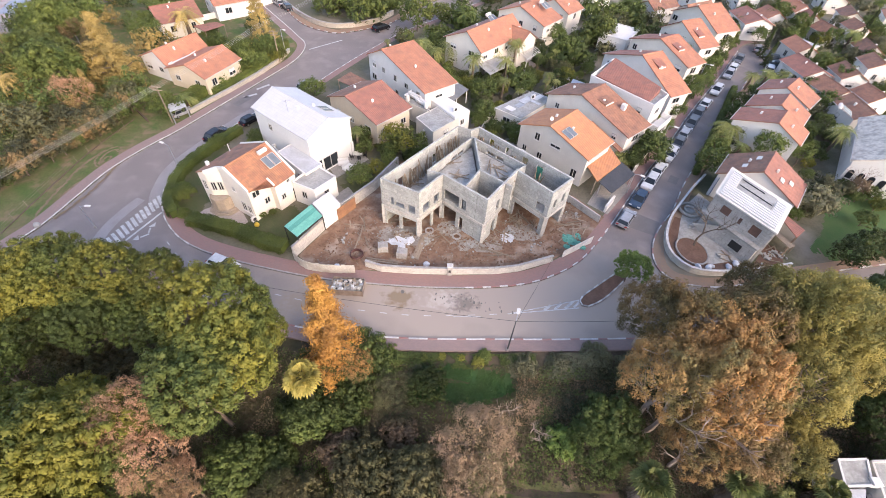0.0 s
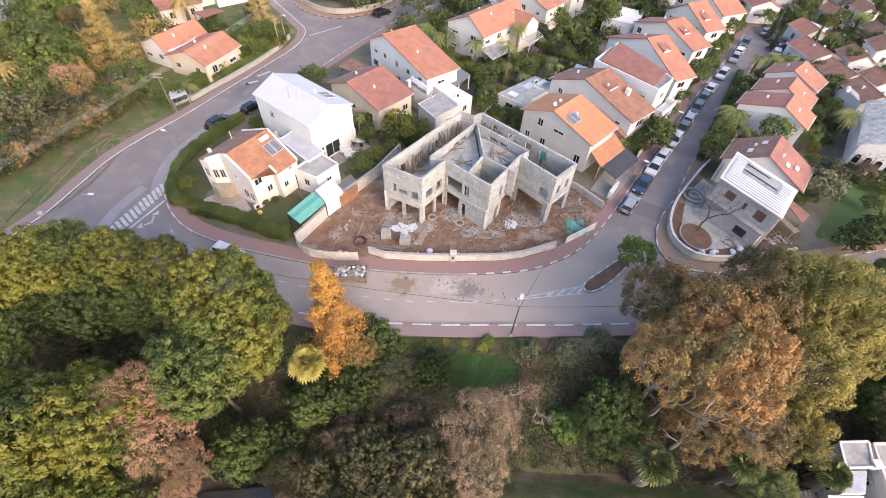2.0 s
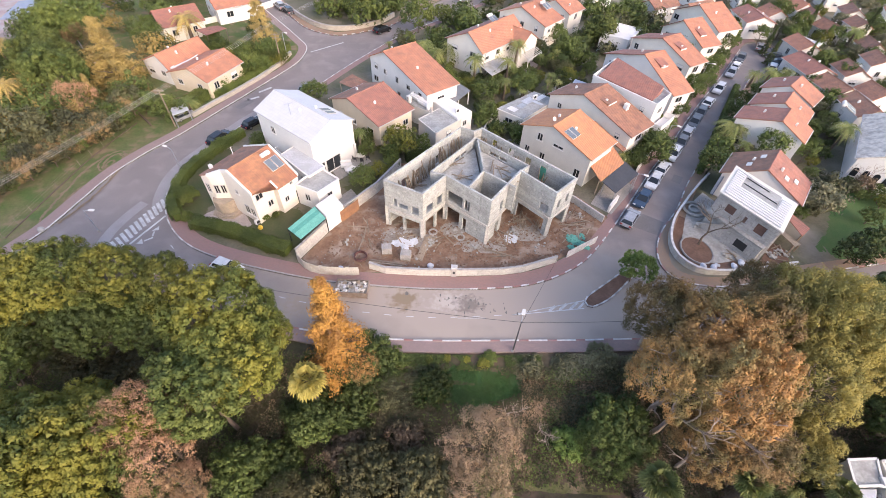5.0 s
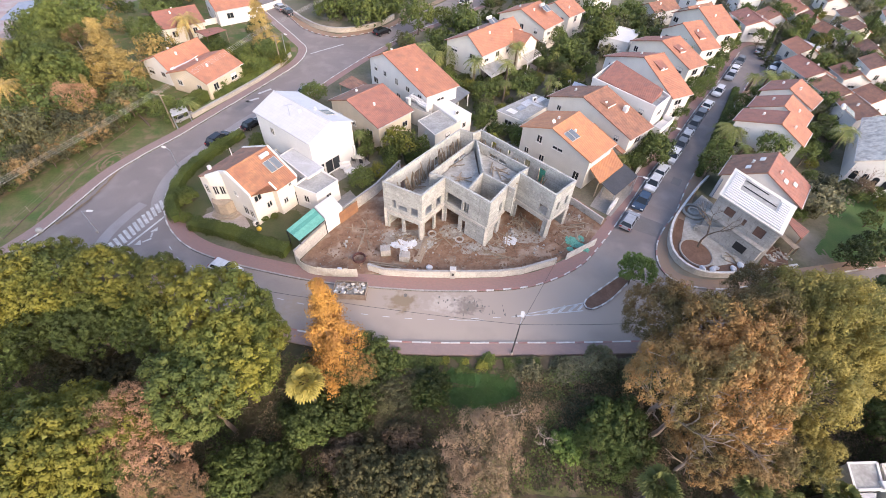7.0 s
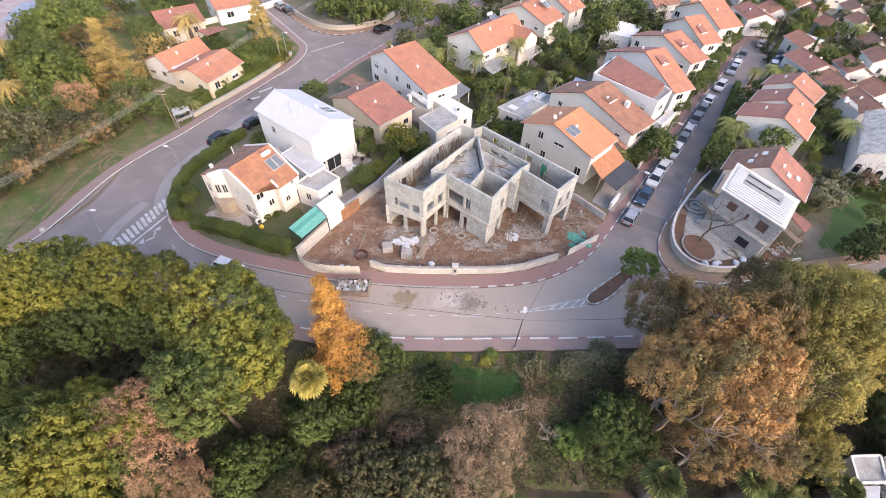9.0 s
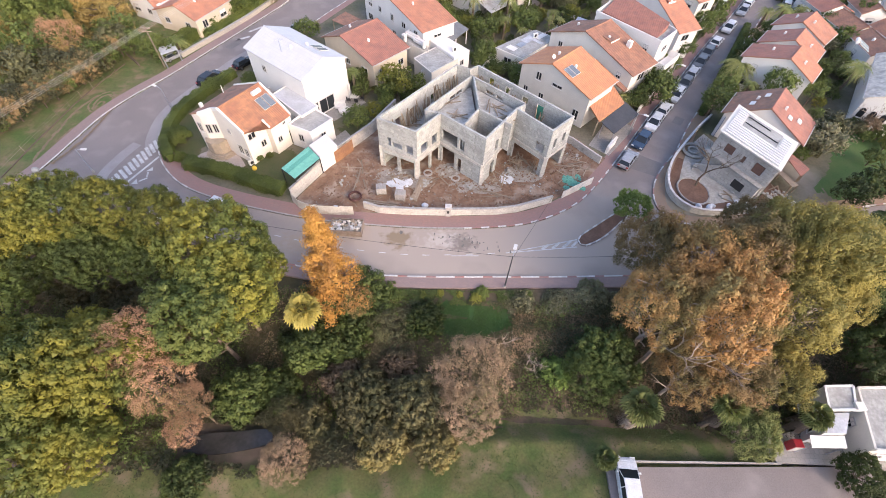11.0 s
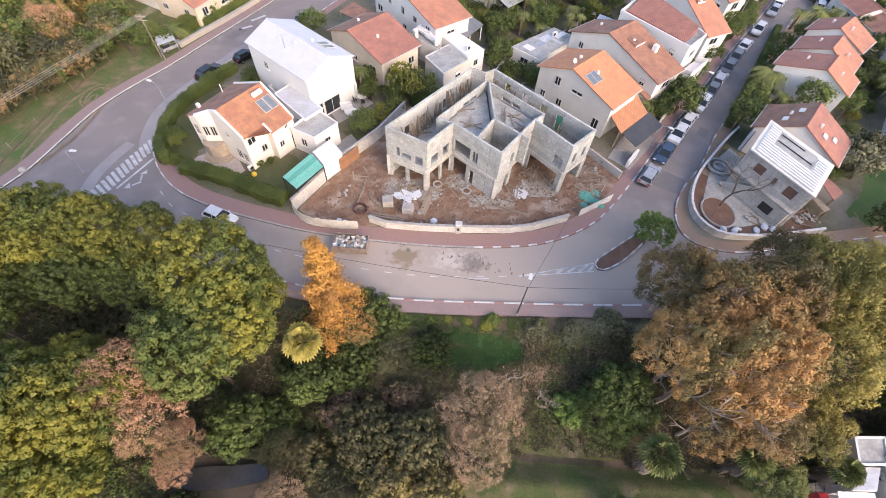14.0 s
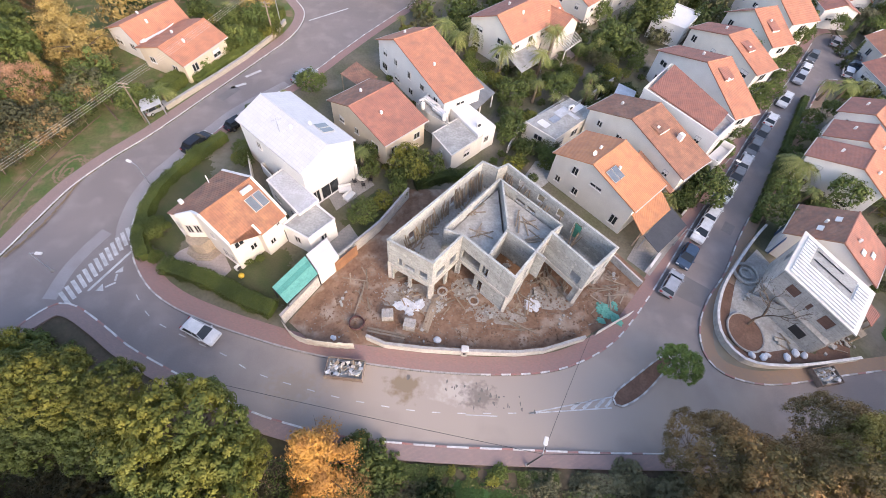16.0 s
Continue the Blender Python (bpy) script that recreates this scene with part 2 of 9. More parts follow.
M["wall_concrete"] = weathered("grey_wall_blocks", (0.5, 0.475, 0.44), (0.42, 0.4, 0.37), (0.25, 0.235, 0.215), 0.9, 0.45)
M["cream"] = surface("cream_render", (0.72, 0.675, 0.6), (0.66, 0.615, 0.55), 0.85, 0.5, 8, 0.15, grain=0.1)
M["white"] = surface("white_render", (0.71, 0.69, 0.66), (0.65, 0.63, 0.605), 0.8, 0.4, 8, 0.1, grain=0.1)
M["grey_render"] = surface("grey_render", (0.62, 0.59, 0.53), (0.56, 0.53, 0.48), 0.85, 0.5, 8, 0.15, grain=0.1)
M["beige"] = surface("beige_render", (0.62, 0.53, 0.4), (0.55, 0.47, 0.36), 0.85, 0.5, 8, 0.15, grain=0.1)
M["white_roof"] = bricks("white_roof_sheet", (0.53, 0.53, 0.55), (0.5, 0.5, 0.52), (0.42, 0.42, 0.44), 0.45, 0.45, 0.55, 0.0, 0.2, 0.015)
M["pale_sheet"] = surface("pale_roof_sheet", (0.56, 0.57, 0.6), (0.47, 0.48, 0.5), 0.6, 0.7, 5, 0.1, stain=(0.38, 0.38, 0.38), stain_scale=0.4)
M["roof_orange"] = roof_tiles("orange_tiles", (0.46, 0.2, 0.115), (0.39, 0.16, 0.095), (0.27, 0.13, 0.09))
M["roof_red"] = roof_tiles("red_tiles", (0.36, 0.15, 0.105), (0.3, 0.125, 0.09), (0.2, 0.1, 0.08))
# weathered brown; as a left slope it also holds that slope's painted shade
M["roof_brown"] = roof_tiles("weathered_and_shaded_brown_tiles", (0.29, 0.13, 0.08), (0.33, 0.17, 0.11), (0.13, 0.08, 0.06))
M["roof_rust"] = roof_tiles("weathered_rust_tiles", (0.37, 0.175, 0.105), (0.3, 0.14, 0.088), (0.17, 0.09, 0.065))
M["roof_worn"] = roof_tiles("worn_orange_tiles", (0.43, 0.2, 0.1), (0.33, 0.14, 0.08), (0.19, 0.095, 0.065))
M["roof_bright"] = roof_tiles("bright_orange_tiles", (0.53, 0.24, 0.11), (0.47, 0.205, 0.1), (0.35, 0.16, 0.09))
M["metal"] = surface("galvanised_sheet", (0.5, 0.51, 0.53), (0.38, 0.39, 0.41), 0.45, 0.6, 6, 0.1, metal=0.6)
M["frame"] = plain("window_frame_paint", (0.55, 0.54, 0.52))
M["hoarding"] = surface("weathered_pale_sheet", (0.6, 0.57, 0.52), (0.5, 0.47, 0.42), 0.8, 0.8, 6, 0.2, stain=(0.36, 0.31, 0.26), stain_scale=0.6)
M["wood"] = surface("weathered_timber", (0.33, 0.26, 0.19), (0.24, 0.19, 0.14), 0.85, 1.2, 12, 0.3, vary=0.3)
M["bark"] = surface("bark", (0.16, 0.12, 0.09), (0.1, 0.075, 0.055), 0.95, 2, 14, 0.8)
M["bark_pale"] = surface("pale_bark", (0.4, 0.33, 0.27), (0.27, 0.21, 0.17), 0.9, 1.5, 9, 0.5)
M["dark"] = plain("dark_plastic", (0.03, 0.03, 0.032))
M["rubber"] = plain("rubber", (0.018, 0.018, 0.018), 0.85)
M["chrome"] = plain("alloy", (0.5, 0.5, 0.52), 0.3, 0.9)
M["water"] = surface("dark_water", (0.03, 0.03, 0.028), (0.05, 0.048, 0.045), 0.2, 0.6, 3, 0.1)
gm, gnd, gln, gb = nodes_of("dark_glass")
gb.inputs["Base Color"].default_value = (0.02, 0.024, 0.028, 1)
gb.inputs["Roughness"].default_value, gb.inputs["IOR"].default_value = 0.06, 1.5
M["glass"] = gm
for key, c in (("white", (0.75, 0.75, 0.75)), ("silver", (0.45, 0.46, 0.48)), ("blue", (0.06, 0.1, 0.16)), ("black", (0.02, 0.02, 0.024)), ("grey", (0.16, 0.17, 0.18))):
    M["car_" + key] = plain("car_paint_" + key, c, 0.25, 0.2 if key != "white" else 0.0)

M["leaf_green"] = leaf("green_leaves", (0.085, 0.12, 0.03), (0.13, 0.155, 0.042), (0.065, 0.09, 0.025))
M["leaf_olive"] = leaf("olive_yellow_leaves", (0.162, 0.152, 0.026), (0.142, 0.14, 0.025), (0.072, 0.09, 0.021))
# dark green foliage; on trees in the hollows it also carries painted shade
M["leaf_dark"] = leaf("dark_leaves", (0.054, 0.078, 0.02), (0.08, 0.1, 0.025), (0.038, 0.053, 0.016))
M["leaf_umber"] = leaf("grey_brown_leaves", (0.26, 0.165, 0.075), (0.19, 0.13, 0.058), (0.12, 0.1, 0.046))
M["leaf_copper"] = leaf("copper_leaves", (0.43, 0.25, 0.15), (0.31, 0.175, 0.105), (0.2, 0.13, 0.07))
M["leaf_palm"] = leaf("palm_fronds", (0.19, 0.21, 0.065), (0.27, 0.265, 0.095), (0.12, 0.145, 0.047))
M["leaf_fawn"] = leaf("pale_brown_leaves", (0.35, 0.235, 0.15), (0.29, 0.2, 0.125), (0.2, 0.152, 0.09))
M["thatch"] = leaf("dead_palm_thatch", (0.3, 0.24, 0.19), (0.2, 0.155, 0.12), (0.15, 0.115, 0.09))
M["leaf_brown"] = leaf("withered_brown_leaves", (0.185, 0.128, 0.082), (0.14, 0.1, 0.064), (0.095, 0.083, 0.046))
M["leaf_rust"] = leaf("rusty_leaves", (0.39, 0.215, 0.08), (0.3, 0.172, 0.068), (0.165, 0.132, 0.053))
M["leaf_gum"] = leaf("golden_olive_leaves", (0.355, 0.29, 0.078), (0.3, 0.25, 0.07), (0.16, 0.15, 0.046))
M["leaf_orange"] = leaf("orange_needles", (0.42, 0.222, 0.05), (0.33, 0.172, 0.043), (0.24, 0.12, 0.04))
M["leaf_yellow"] = leaf("yellow_fronds", (0.4, 0.33, 0.085), (0.3, 0.26, 0.07), (0.21, 0.19, 0.055))
M["leaf_straw"] = leaf("straw_coloured_needles", (0.47, 0.345, 0.115), (0.36, 0.26, 0.09), (0.22, 0.17, 0.065))
M["leaf_grey"] = leaf("grey_green_leaves", (0.115, 0.112, 0.052), (0.095, 0.095, 0.045), (0.06, 0.062, 0.032))
M["leaf_hedge"] = leaf("hedge_leaves", (0.09, 0.115, 0.028), (0.14, 0.16, 0.042), (0.06, 0.085, 0.022))
M["leaf_flower"] = leaf("yellow_flowering_leaves", (0.33, 0.3, 0.05), (0.16, 0.17, 0.035), (0.1, 0.12, 0.03))
M["leaf_fresh"] = leaf("fresh_green_leaves", (0.13, 0.2, 0.045), (0.18, 0.235, 0.06), (0.09, 0.135, 0.033))
M["leaf_sage"] = leaf("sage_leaves", (0.215, 0.2, 0.12), (0.15, 0.15, 0.08), (0.1, 0.1, 0.055))
M["leaf_scrub"] = leaf("olive_brown_scrub", (0.112, 0.1, 0.044), (0.092, 0.08, 0.038), (0.06, 0.062, 0.027))
M["leaf_hay"] = leaf("dull_yellow_leaves", (0.215, 0.175, 0.062), (0.18, 0.15, 0.055), (0.11, 0.095, 0.04))
# very dark scrub: the shade under the trees is put into its colour
M["leaf_shade_scrub"] = leaf("scrub_with_shade_in_colour", (0.05, 0.05, 0.022), (0.068, 0.056, 0.03), (0.036, 0.04, 0.018))


# ---- building helpers ----
def part(name, bm, material, parent=None, label="", smooth=False):
    me = bpy.data.meshes.new(name)
    if isinstance(bm, bmesh.types.BMesh):
        bm.to_mesh(me)
        bm.free()
    else:
        me = bm
    if not me.materials:
        me.materials.append(material)
    if smooth:
        me.polygons.foreach_set("use_smooth", [True] * len(me.polygons))
    ob = new(name, me)
    ob.parent = parent
    if label:
        ob["label"] = label
    return ob


def thing(name, m, label, category, group="", kind=""):
    ob = new(name)
    ob.empty_display_size = 0.2
    ob.matrix_world = m
    return tagged(ob, label, category, group, kind)


def box(bm, x0, x1, y0, y1, z0, z1, bevel=0.0):
    r = bmesh.ops.create_cube(bm, size=1, matrix=Matrix.Translation(((x0 + x1) / 2, (y0 + y1) / 2, (z0 + z1) / 2)) @ Matrix.Diagonal((x1 - x0, y1 - y0, z1 - z0, 1)))
    if bevel:
        vs = set(r["verts"])
        bmesh.ops.bevel(bm, geom=[e for e in bm.edges if e.verts[0] in vs and e.verts[1] in vs], offset=bevel, segments=1, affect="EDGES")
    return bm


def boxed(*a, bevel=0.0):
    return box(bmesh.new(), *a, bevel=bevel)


def prism(bm, pts, z0, z1):
    """A slab over the outline pts, from z0 to z1 (each a number or a list of one per point)."""
    n = len(pts)
    zz0 = z0 if isinstance(z0, (list, tuple)) else [z0] * n
    zz1 = z1 if isinstance(z1, (list, tuple)) else [z1] * n
    lo = [bm.verts.new((p[0], p[1], z)) for p, z in zip(pts, zz0)]
    hi = [bm.verts.new((p[0], p[1], z)) for p, z in zip(pts, zz1)]
    area = sum(pts[i][0] * pts[(i + 1) % n][1] - pts[(i + 1) % n][0] * pts[i][1] for i in range(n))
    if area < 0:
        lo.reverse(), hi.reverse()
    for i in range(n):
        j = (i + 1) % n
        bm.faces.new((lo[i], lo[j], hi[j], hi[i]))
    if n > 60:
        flat = [Vector((v.co.x, v.co.y)) for v in hi]
        tris = delaunay_2d_cdt(flat, [(i, (i + 1) % n) for i in range(n)], [], 1, 1e-5)
        back = [o[0] for o in tris[3]]
        for f in tris[2]:
            a, b, c = (back[i] for i in f)
            bm.faces.new((hi[a], hi[b], hi[c])), bm.faces.new((lo[c], lo[b], lo[a]))
        return bm
    faces = [bm.faces.new(hi), bm.faces.new(lo[::-1])]
    bmesh.ops.triangulate(bm, faces=faces)
    return bm


def tube(bm, pts, radii, sides=6, caps=True):
    rings = []
    pts = [Vector(p) for p in pts]
    for i, p in enumerate(pts):
        d = (pts[min(i + 1, len(pts) - 1)] - pts[max(i - 1, 0)]).normalized()
        a = d.cross(Vector((0.31, 0.9, 0.27))).normalized()
        b = d.cross(a)
        rings.append([bm.verts.new(p + radii[i] * (a * math.cos(2 * math.pi * k / sides) + b * math.sin(2 * math.pi * k / sides))) for k in range(sides)])
    for r0, r1 in zip(rings, rings[1:]):
        for k in range(sides):
            bm.faces.new((r0[k], r0[(k + 1) % sides], r1[(k + 1) % sides], r1[k]))
    if caps:
        bm.faces.new(rings[0][::-1]), bm.faces.new(rings[-1])
    return bm


def smooth_line(pts, step=1.0):
    """Catmull-Rom through pts, cut into even steps."""
    p = [Vector((*q, 0)) if len(q) == 2 else Vector(q) for q in pts]
    p = [2 * p[0] - p[1], *p, 2 * p[-1] - p[-2]]
    fine = []
    for a, b, c, d in zip(p, p[1:], p[2:], p[3:]):
        for k in range(24):
            t = k / 24
            fine.append(0.5 * (2 * b + (c - a) * t + (2 * a - 5 * b + 4 * c - d) * t * t + (3 * b - a - 3 * c + d) * t ** 3))
    fine.append(p[-2])
    out, left = [fine[0]], step
    for a, b in zip(fine, fine[1:]):
        seg = (b - a).length
        while seg >= left and seg > 0:
            a = a + (b - a) * (left / seg)
            out.append(a.copy())
            seg, left = (b - a).length, step
        left -= seg
    return out


def offset_line(line, d):
    """The line moved d to its left."""
    out = []
    for i, p in enumerate(line):
        v = (line[min(i + 1, len(line) - 1)] - line[max(i - 1, 0)]).normalized()
        out.append(p + Vector((-v.y, v.x, 0)) * d)
    return out


def strip(name, line, d0, d1, z0, z1, material, label, category):
    a, b = offset_line(line, d0), offset_line(line, d1)
    bm = bmesh.new()
    for p, q, r, s in zip(a, a[1:], b[1:], b):
        prism(bm, [p, q, r, s], z0, z1)
    bmesh.ops.remove_doubles(bm, verts=bm.verts, dist=0.002)
    return tagged(part(name, bm, material), label, category, kind="structure")


def slab(name, pts, z0, z1, material, label, category, kind="structure"):
    return tagged(part(name, prism(bmesh.new(), pts, z0, z1), material), label, category, kind=kind)


# ---- ground ----
def lerp_steps(v, *knots):
    for (a, za), (b, zb) in zip(knots, knots[1:]):
        if v <= b:
            k = min(max((v - a) / (b - a), 0), 1)
            k = k * k * (3 - 2 * k)
            return za + (zb - za) * k
    return knots[-1][1]


def ground_z(x, y):
    """Town level is 0; a wooded ravine lies in front of it and a lawn beyond that."""
    edge = 21.0 + 0.045 * x + (0.006 * x * x if x < 0 else 0.0)
    edge = min(edge, 30)
    d = edge - y
    z = lerp_steps(d, (-1, -0.08), (3, -1.2), (8, -3.4), (11, -4.0), (13.5, -2.8), (18, -2.3), (60, -2.3))
    return z + (0.25 * noise.noise((x * 0.3, y * 0.3, 0)) if d > 2 else 0)


def grid_mesh(name, xs, ys, fz, material):
    nx, ny = len(xs), len(ys)
    v = [(x, y, fz(x, y)) for y in ys for x in xs]
    fcs = [(j * nx + i, j * nx + i + 1, (j + 1) * nx + i + 1, (j + 1) * nx + i) for j in range(ny - 1) for i in range(nx - 1)]
    me = bpy.data.meshes.new(name)
    me.from_pydata(v, [], fcs)
    me.polygons.foreach_set("use_smooth", [True] * len(me.polygons))
    me.materials.append(material)
    return part(name, me, material)


xs = [-2500, -1000, -400, -150, -90] + [-80 + i for i in range(161)] + [90, 150, 400, 1000, 2500]
ys = [-2500, -800, -200, -60, -30] + [-20 + i for i in range(58)] + [45, 60, 100, 200, 400, 1000, 2500]
tagged(grid_mesh("ground", xs, ys, ground_z, M["ravine"]), "earth ground with dark leaf litter and thin grass", "ground", kind="structure")

MAIN_OUTER = [(-54, 12), (-52.5, 24), (-51.3, 30.8), (-49.5, 35.9), (-48.5, 41.7), (-47.5, 47.2), (-45.3, 52.6), (-42.6, 57.7), (-38.5, 67.1), (-34.4, 76.6), (-31.7, 83.4), (-31.0, 88.2), (-31.7, 92.2), (-34.2, 95.7), (-39.1, 102.0), (-60, 128)]
FAR_SIDE = [(-52, 126), (-38.3, 106.2), (-33.7, 101.1), (-29.3, 98.8), (-26.1, 98.3), (-21.5, 100.6), (-15.7, 105.3), (-12.4, 111.1), (-7.5, 119.5), (12, 150)]
MAIN_INNER = [(20, 142), (-2.9, 112.5), (-11.5, 102.0), (-18.5, 89.8), (-22.6, 81.6), (-26.6, 73.3), (-32.5, 64.8), (-34.7, 60.2), (-36.9, 54.5), (-38.7, 48.6), (-38.3, 43.7), (-37.0, 40.4)]
FRONT_INNER = [(-37.0, 40.4), (-35.3, 37.9), (-32.4, 35.2), (-28.9, 33.4), (-24.4, 32.1), (-20.1, 31.2), (-16.0, 30.5), (-12.0, 30.1), (-6.8, 29.9), (-1.6, 29.9), (4.1, 30.3), (9.4, 31.2), (13.2, 32.8), (16.6, 35.2), (19.3, 38.3), (22.4, 42.6), (24.8, 46.2), (30.2, 54.3), (34.8, 60.7), (43.8, 73.9), (54.0, 87.8), (61.6, 98.8), (66.6, 105.6), (70.6, 107.4)]
RIGHT_KERB = [(71.0, 106.8), (71.8, 101.6), (71.0, 95.6), (66.6, 90.4), (62.8, 90.6), (60.0, 88.2), (55.0, 80.9), (46.0, 68.2), (39.6, 58.8), (35.0, 52.1), (31.5, 46.2), (28.3, 42.0), (26.6, 38.8), (26.1, 35.9), (26.8, 34.0), (28.5, 32.9), (31.3, 32.5), (34.1, 32.8), (38.6, 33.9), (45.6, 35.6), (90, 46)]
NEAR_KERB = [(90, 36), (45, 28.4), (30, 25.8), (19.9, 24.9), (13.0, 24.3), (7.0, 23.9), (1.1, 23.5), (-3.6, 23.3), (-9.7, 23.3), (-14.9, 23.9), (-18.7, 24.7), (-24.5, 26.6), (-31.1, 29.0), (-34.8, 30.9), (-38.3, 32.5), (-40.4, 32.6), (-41.7, 31.4), (-42.5, 30.1), (-44, 26), (-46, 12)]
L_OUT, L_FAR, L_INN, L_FRO, L_RIG, L_NEA = (smooth_line(q, 1.0) for q in (MAIN_OUTER, FAR_SIDE, MAIN_INNER, FRONT_INNER, RIGHT_KERB, NEAR_KERB))
road_ring = L_OUT + L_FAR + L_INN[:-1] + L_FRO + L_RIG + L_NEA
slab("road", [(p.x, p.y) for p in road_ring], -0.3, 0.0, M["asphalt"], "worn grey asphalt road with stains", "road")

FARN = 420
slab("ground_block_1", [(p.x, p.y) for p in L_INN[:-1] + L_FRO] + [(120, FARN), (25, FARN)], -0.3, 0.13, M["lot"], "garden soil and planting between the houses", "ground")
slab("ground_block_2", [(p.x, p.y) for p in L_OUT] + [(-70, FARN), (-FARN, FARN), (-FARN, 12)], -0.3, 0.13, M["grass"], "worn grass verge beside the road", "ground")
slab("ground_block_3", [(p.x, p.y) for p in L_FAR] + [(15, FARN), (-60, FARN)], -0.3, 0.13, M["lot"], "garden ground across the junction", "ground")
slab("ground_block_4", [(p.x, p.y) for p in L_RIG] + [(FARN, 90), (FARN, FARN), (120, FARN)], -0.3, 0.13, M["lot"], "garden ground between the houses", "ground")
strip("pavement_front", L_FRO[:64], 0.15, 1.9, 0.0, 0.15, M["pavers"], "pinkish red block pavement along the kerb", "pavement")
strip("pavement_street", L_FRO[63:], 0.15, 1.6, 0.0, 0.15, M["pavers"], "pinkish red block pavement along parked cars", "pavement")
strip("pavement_main", L_OUT, 0.15, 1.75, 0.0, 0.15, M["pavers_worn"], "reddish block pavement beside the grass verge", "pavement")
strip("pavement_inner", L_INN, 0.15, 1.5, 0.0, 0.15, M["pavers"], "reddish block pavement beside the hedge", "pavement")
strip("pavement_far", L_FAR, 0.15, 1.8, 0.0, 0.15, M["pavers_ochre"], "pale block pavement at the junction corner", "pavement")
strip("pavement_right", L_RIG, 0.15, 1.5, 0.0, 0.15, M["pavers_ochre"], "ochre block pavement round the corner plot", "pavement")
strip("pavement_near", L_NEA, 0.15, 1.45, -0.4, 0.13, M["pavers_worn"], "pinkish red block pavement above the ravine", "pavement")

# ---- houses ----
def window(parent, m, w, h, shutter=False):
    """A framed window on the plane x-z of m, looking along -y of m."""
    bm = bmesh.new()
    t = 0.08
    for a in ((-w / 2, w / 2, -h / 2, -h / 2 + t), (-w / 2, w / 2, h / 2 - t, h / 2), (-w / 2, -w / 2 + t, -h / 2 + t, h / 2 - t), (w / 2 - t, w / 2, -h / 2 + t, h / 2 - t), (-t / 2, t / 2, -h / 2 + t, h / 2 - t)):
        box(bm, a[0], a[1], -0.06, 0.03, a[2], a[3])
    fr = part("window", bm, M["frame"], parent)
    fr.matrix_local = m
    pane = part("pane", boxed(-w / 2 + t, w / 2 - t, -0.02, 0.02, -h / 2 + t, h / 2 - t), M["glass"], fr)
    if shutter:
        bm, outline = bmesh.new(), [(-0.028, h / 2 - t)]
        for k in range(int(h * 0.5 / 0.08)):
            z = h / 2 - t - 0.08 * k
            outline += [(-0.05, z - 0.004), (-0.05, z - 0.066), (-0.036, z - 0.07), (-0.036, z - 0.08)]
        outline.append((-0.028, outline[-1][1]))
        ends = [[bm.verts.new((x, y, z)) for y, z in outline] for x in (-w / 2 + t, w / 2 - t)]
        bm.faces.new(ends[0])
        bm.faces.new(ends[1][::-1])
        for i in range(len(outline)):
            j = (i + 1) % len(outline)
            bm.faces.new((ends[0][j], ends[0][i], ends[1][i], ends[1][j]))
        bmesh.ops.recalc_face_normals(bm, faces=bm.faces)
        part("shutter", bm, M["white"], fr)
    part("sill", boxed(-w / 2 - 0.08, w / 2 + 0.08, -0.14, 0.02, -h / 2 - 0.07, -h / 2 - 0.003), M["white"], fr)
    return fr


FOOT = []


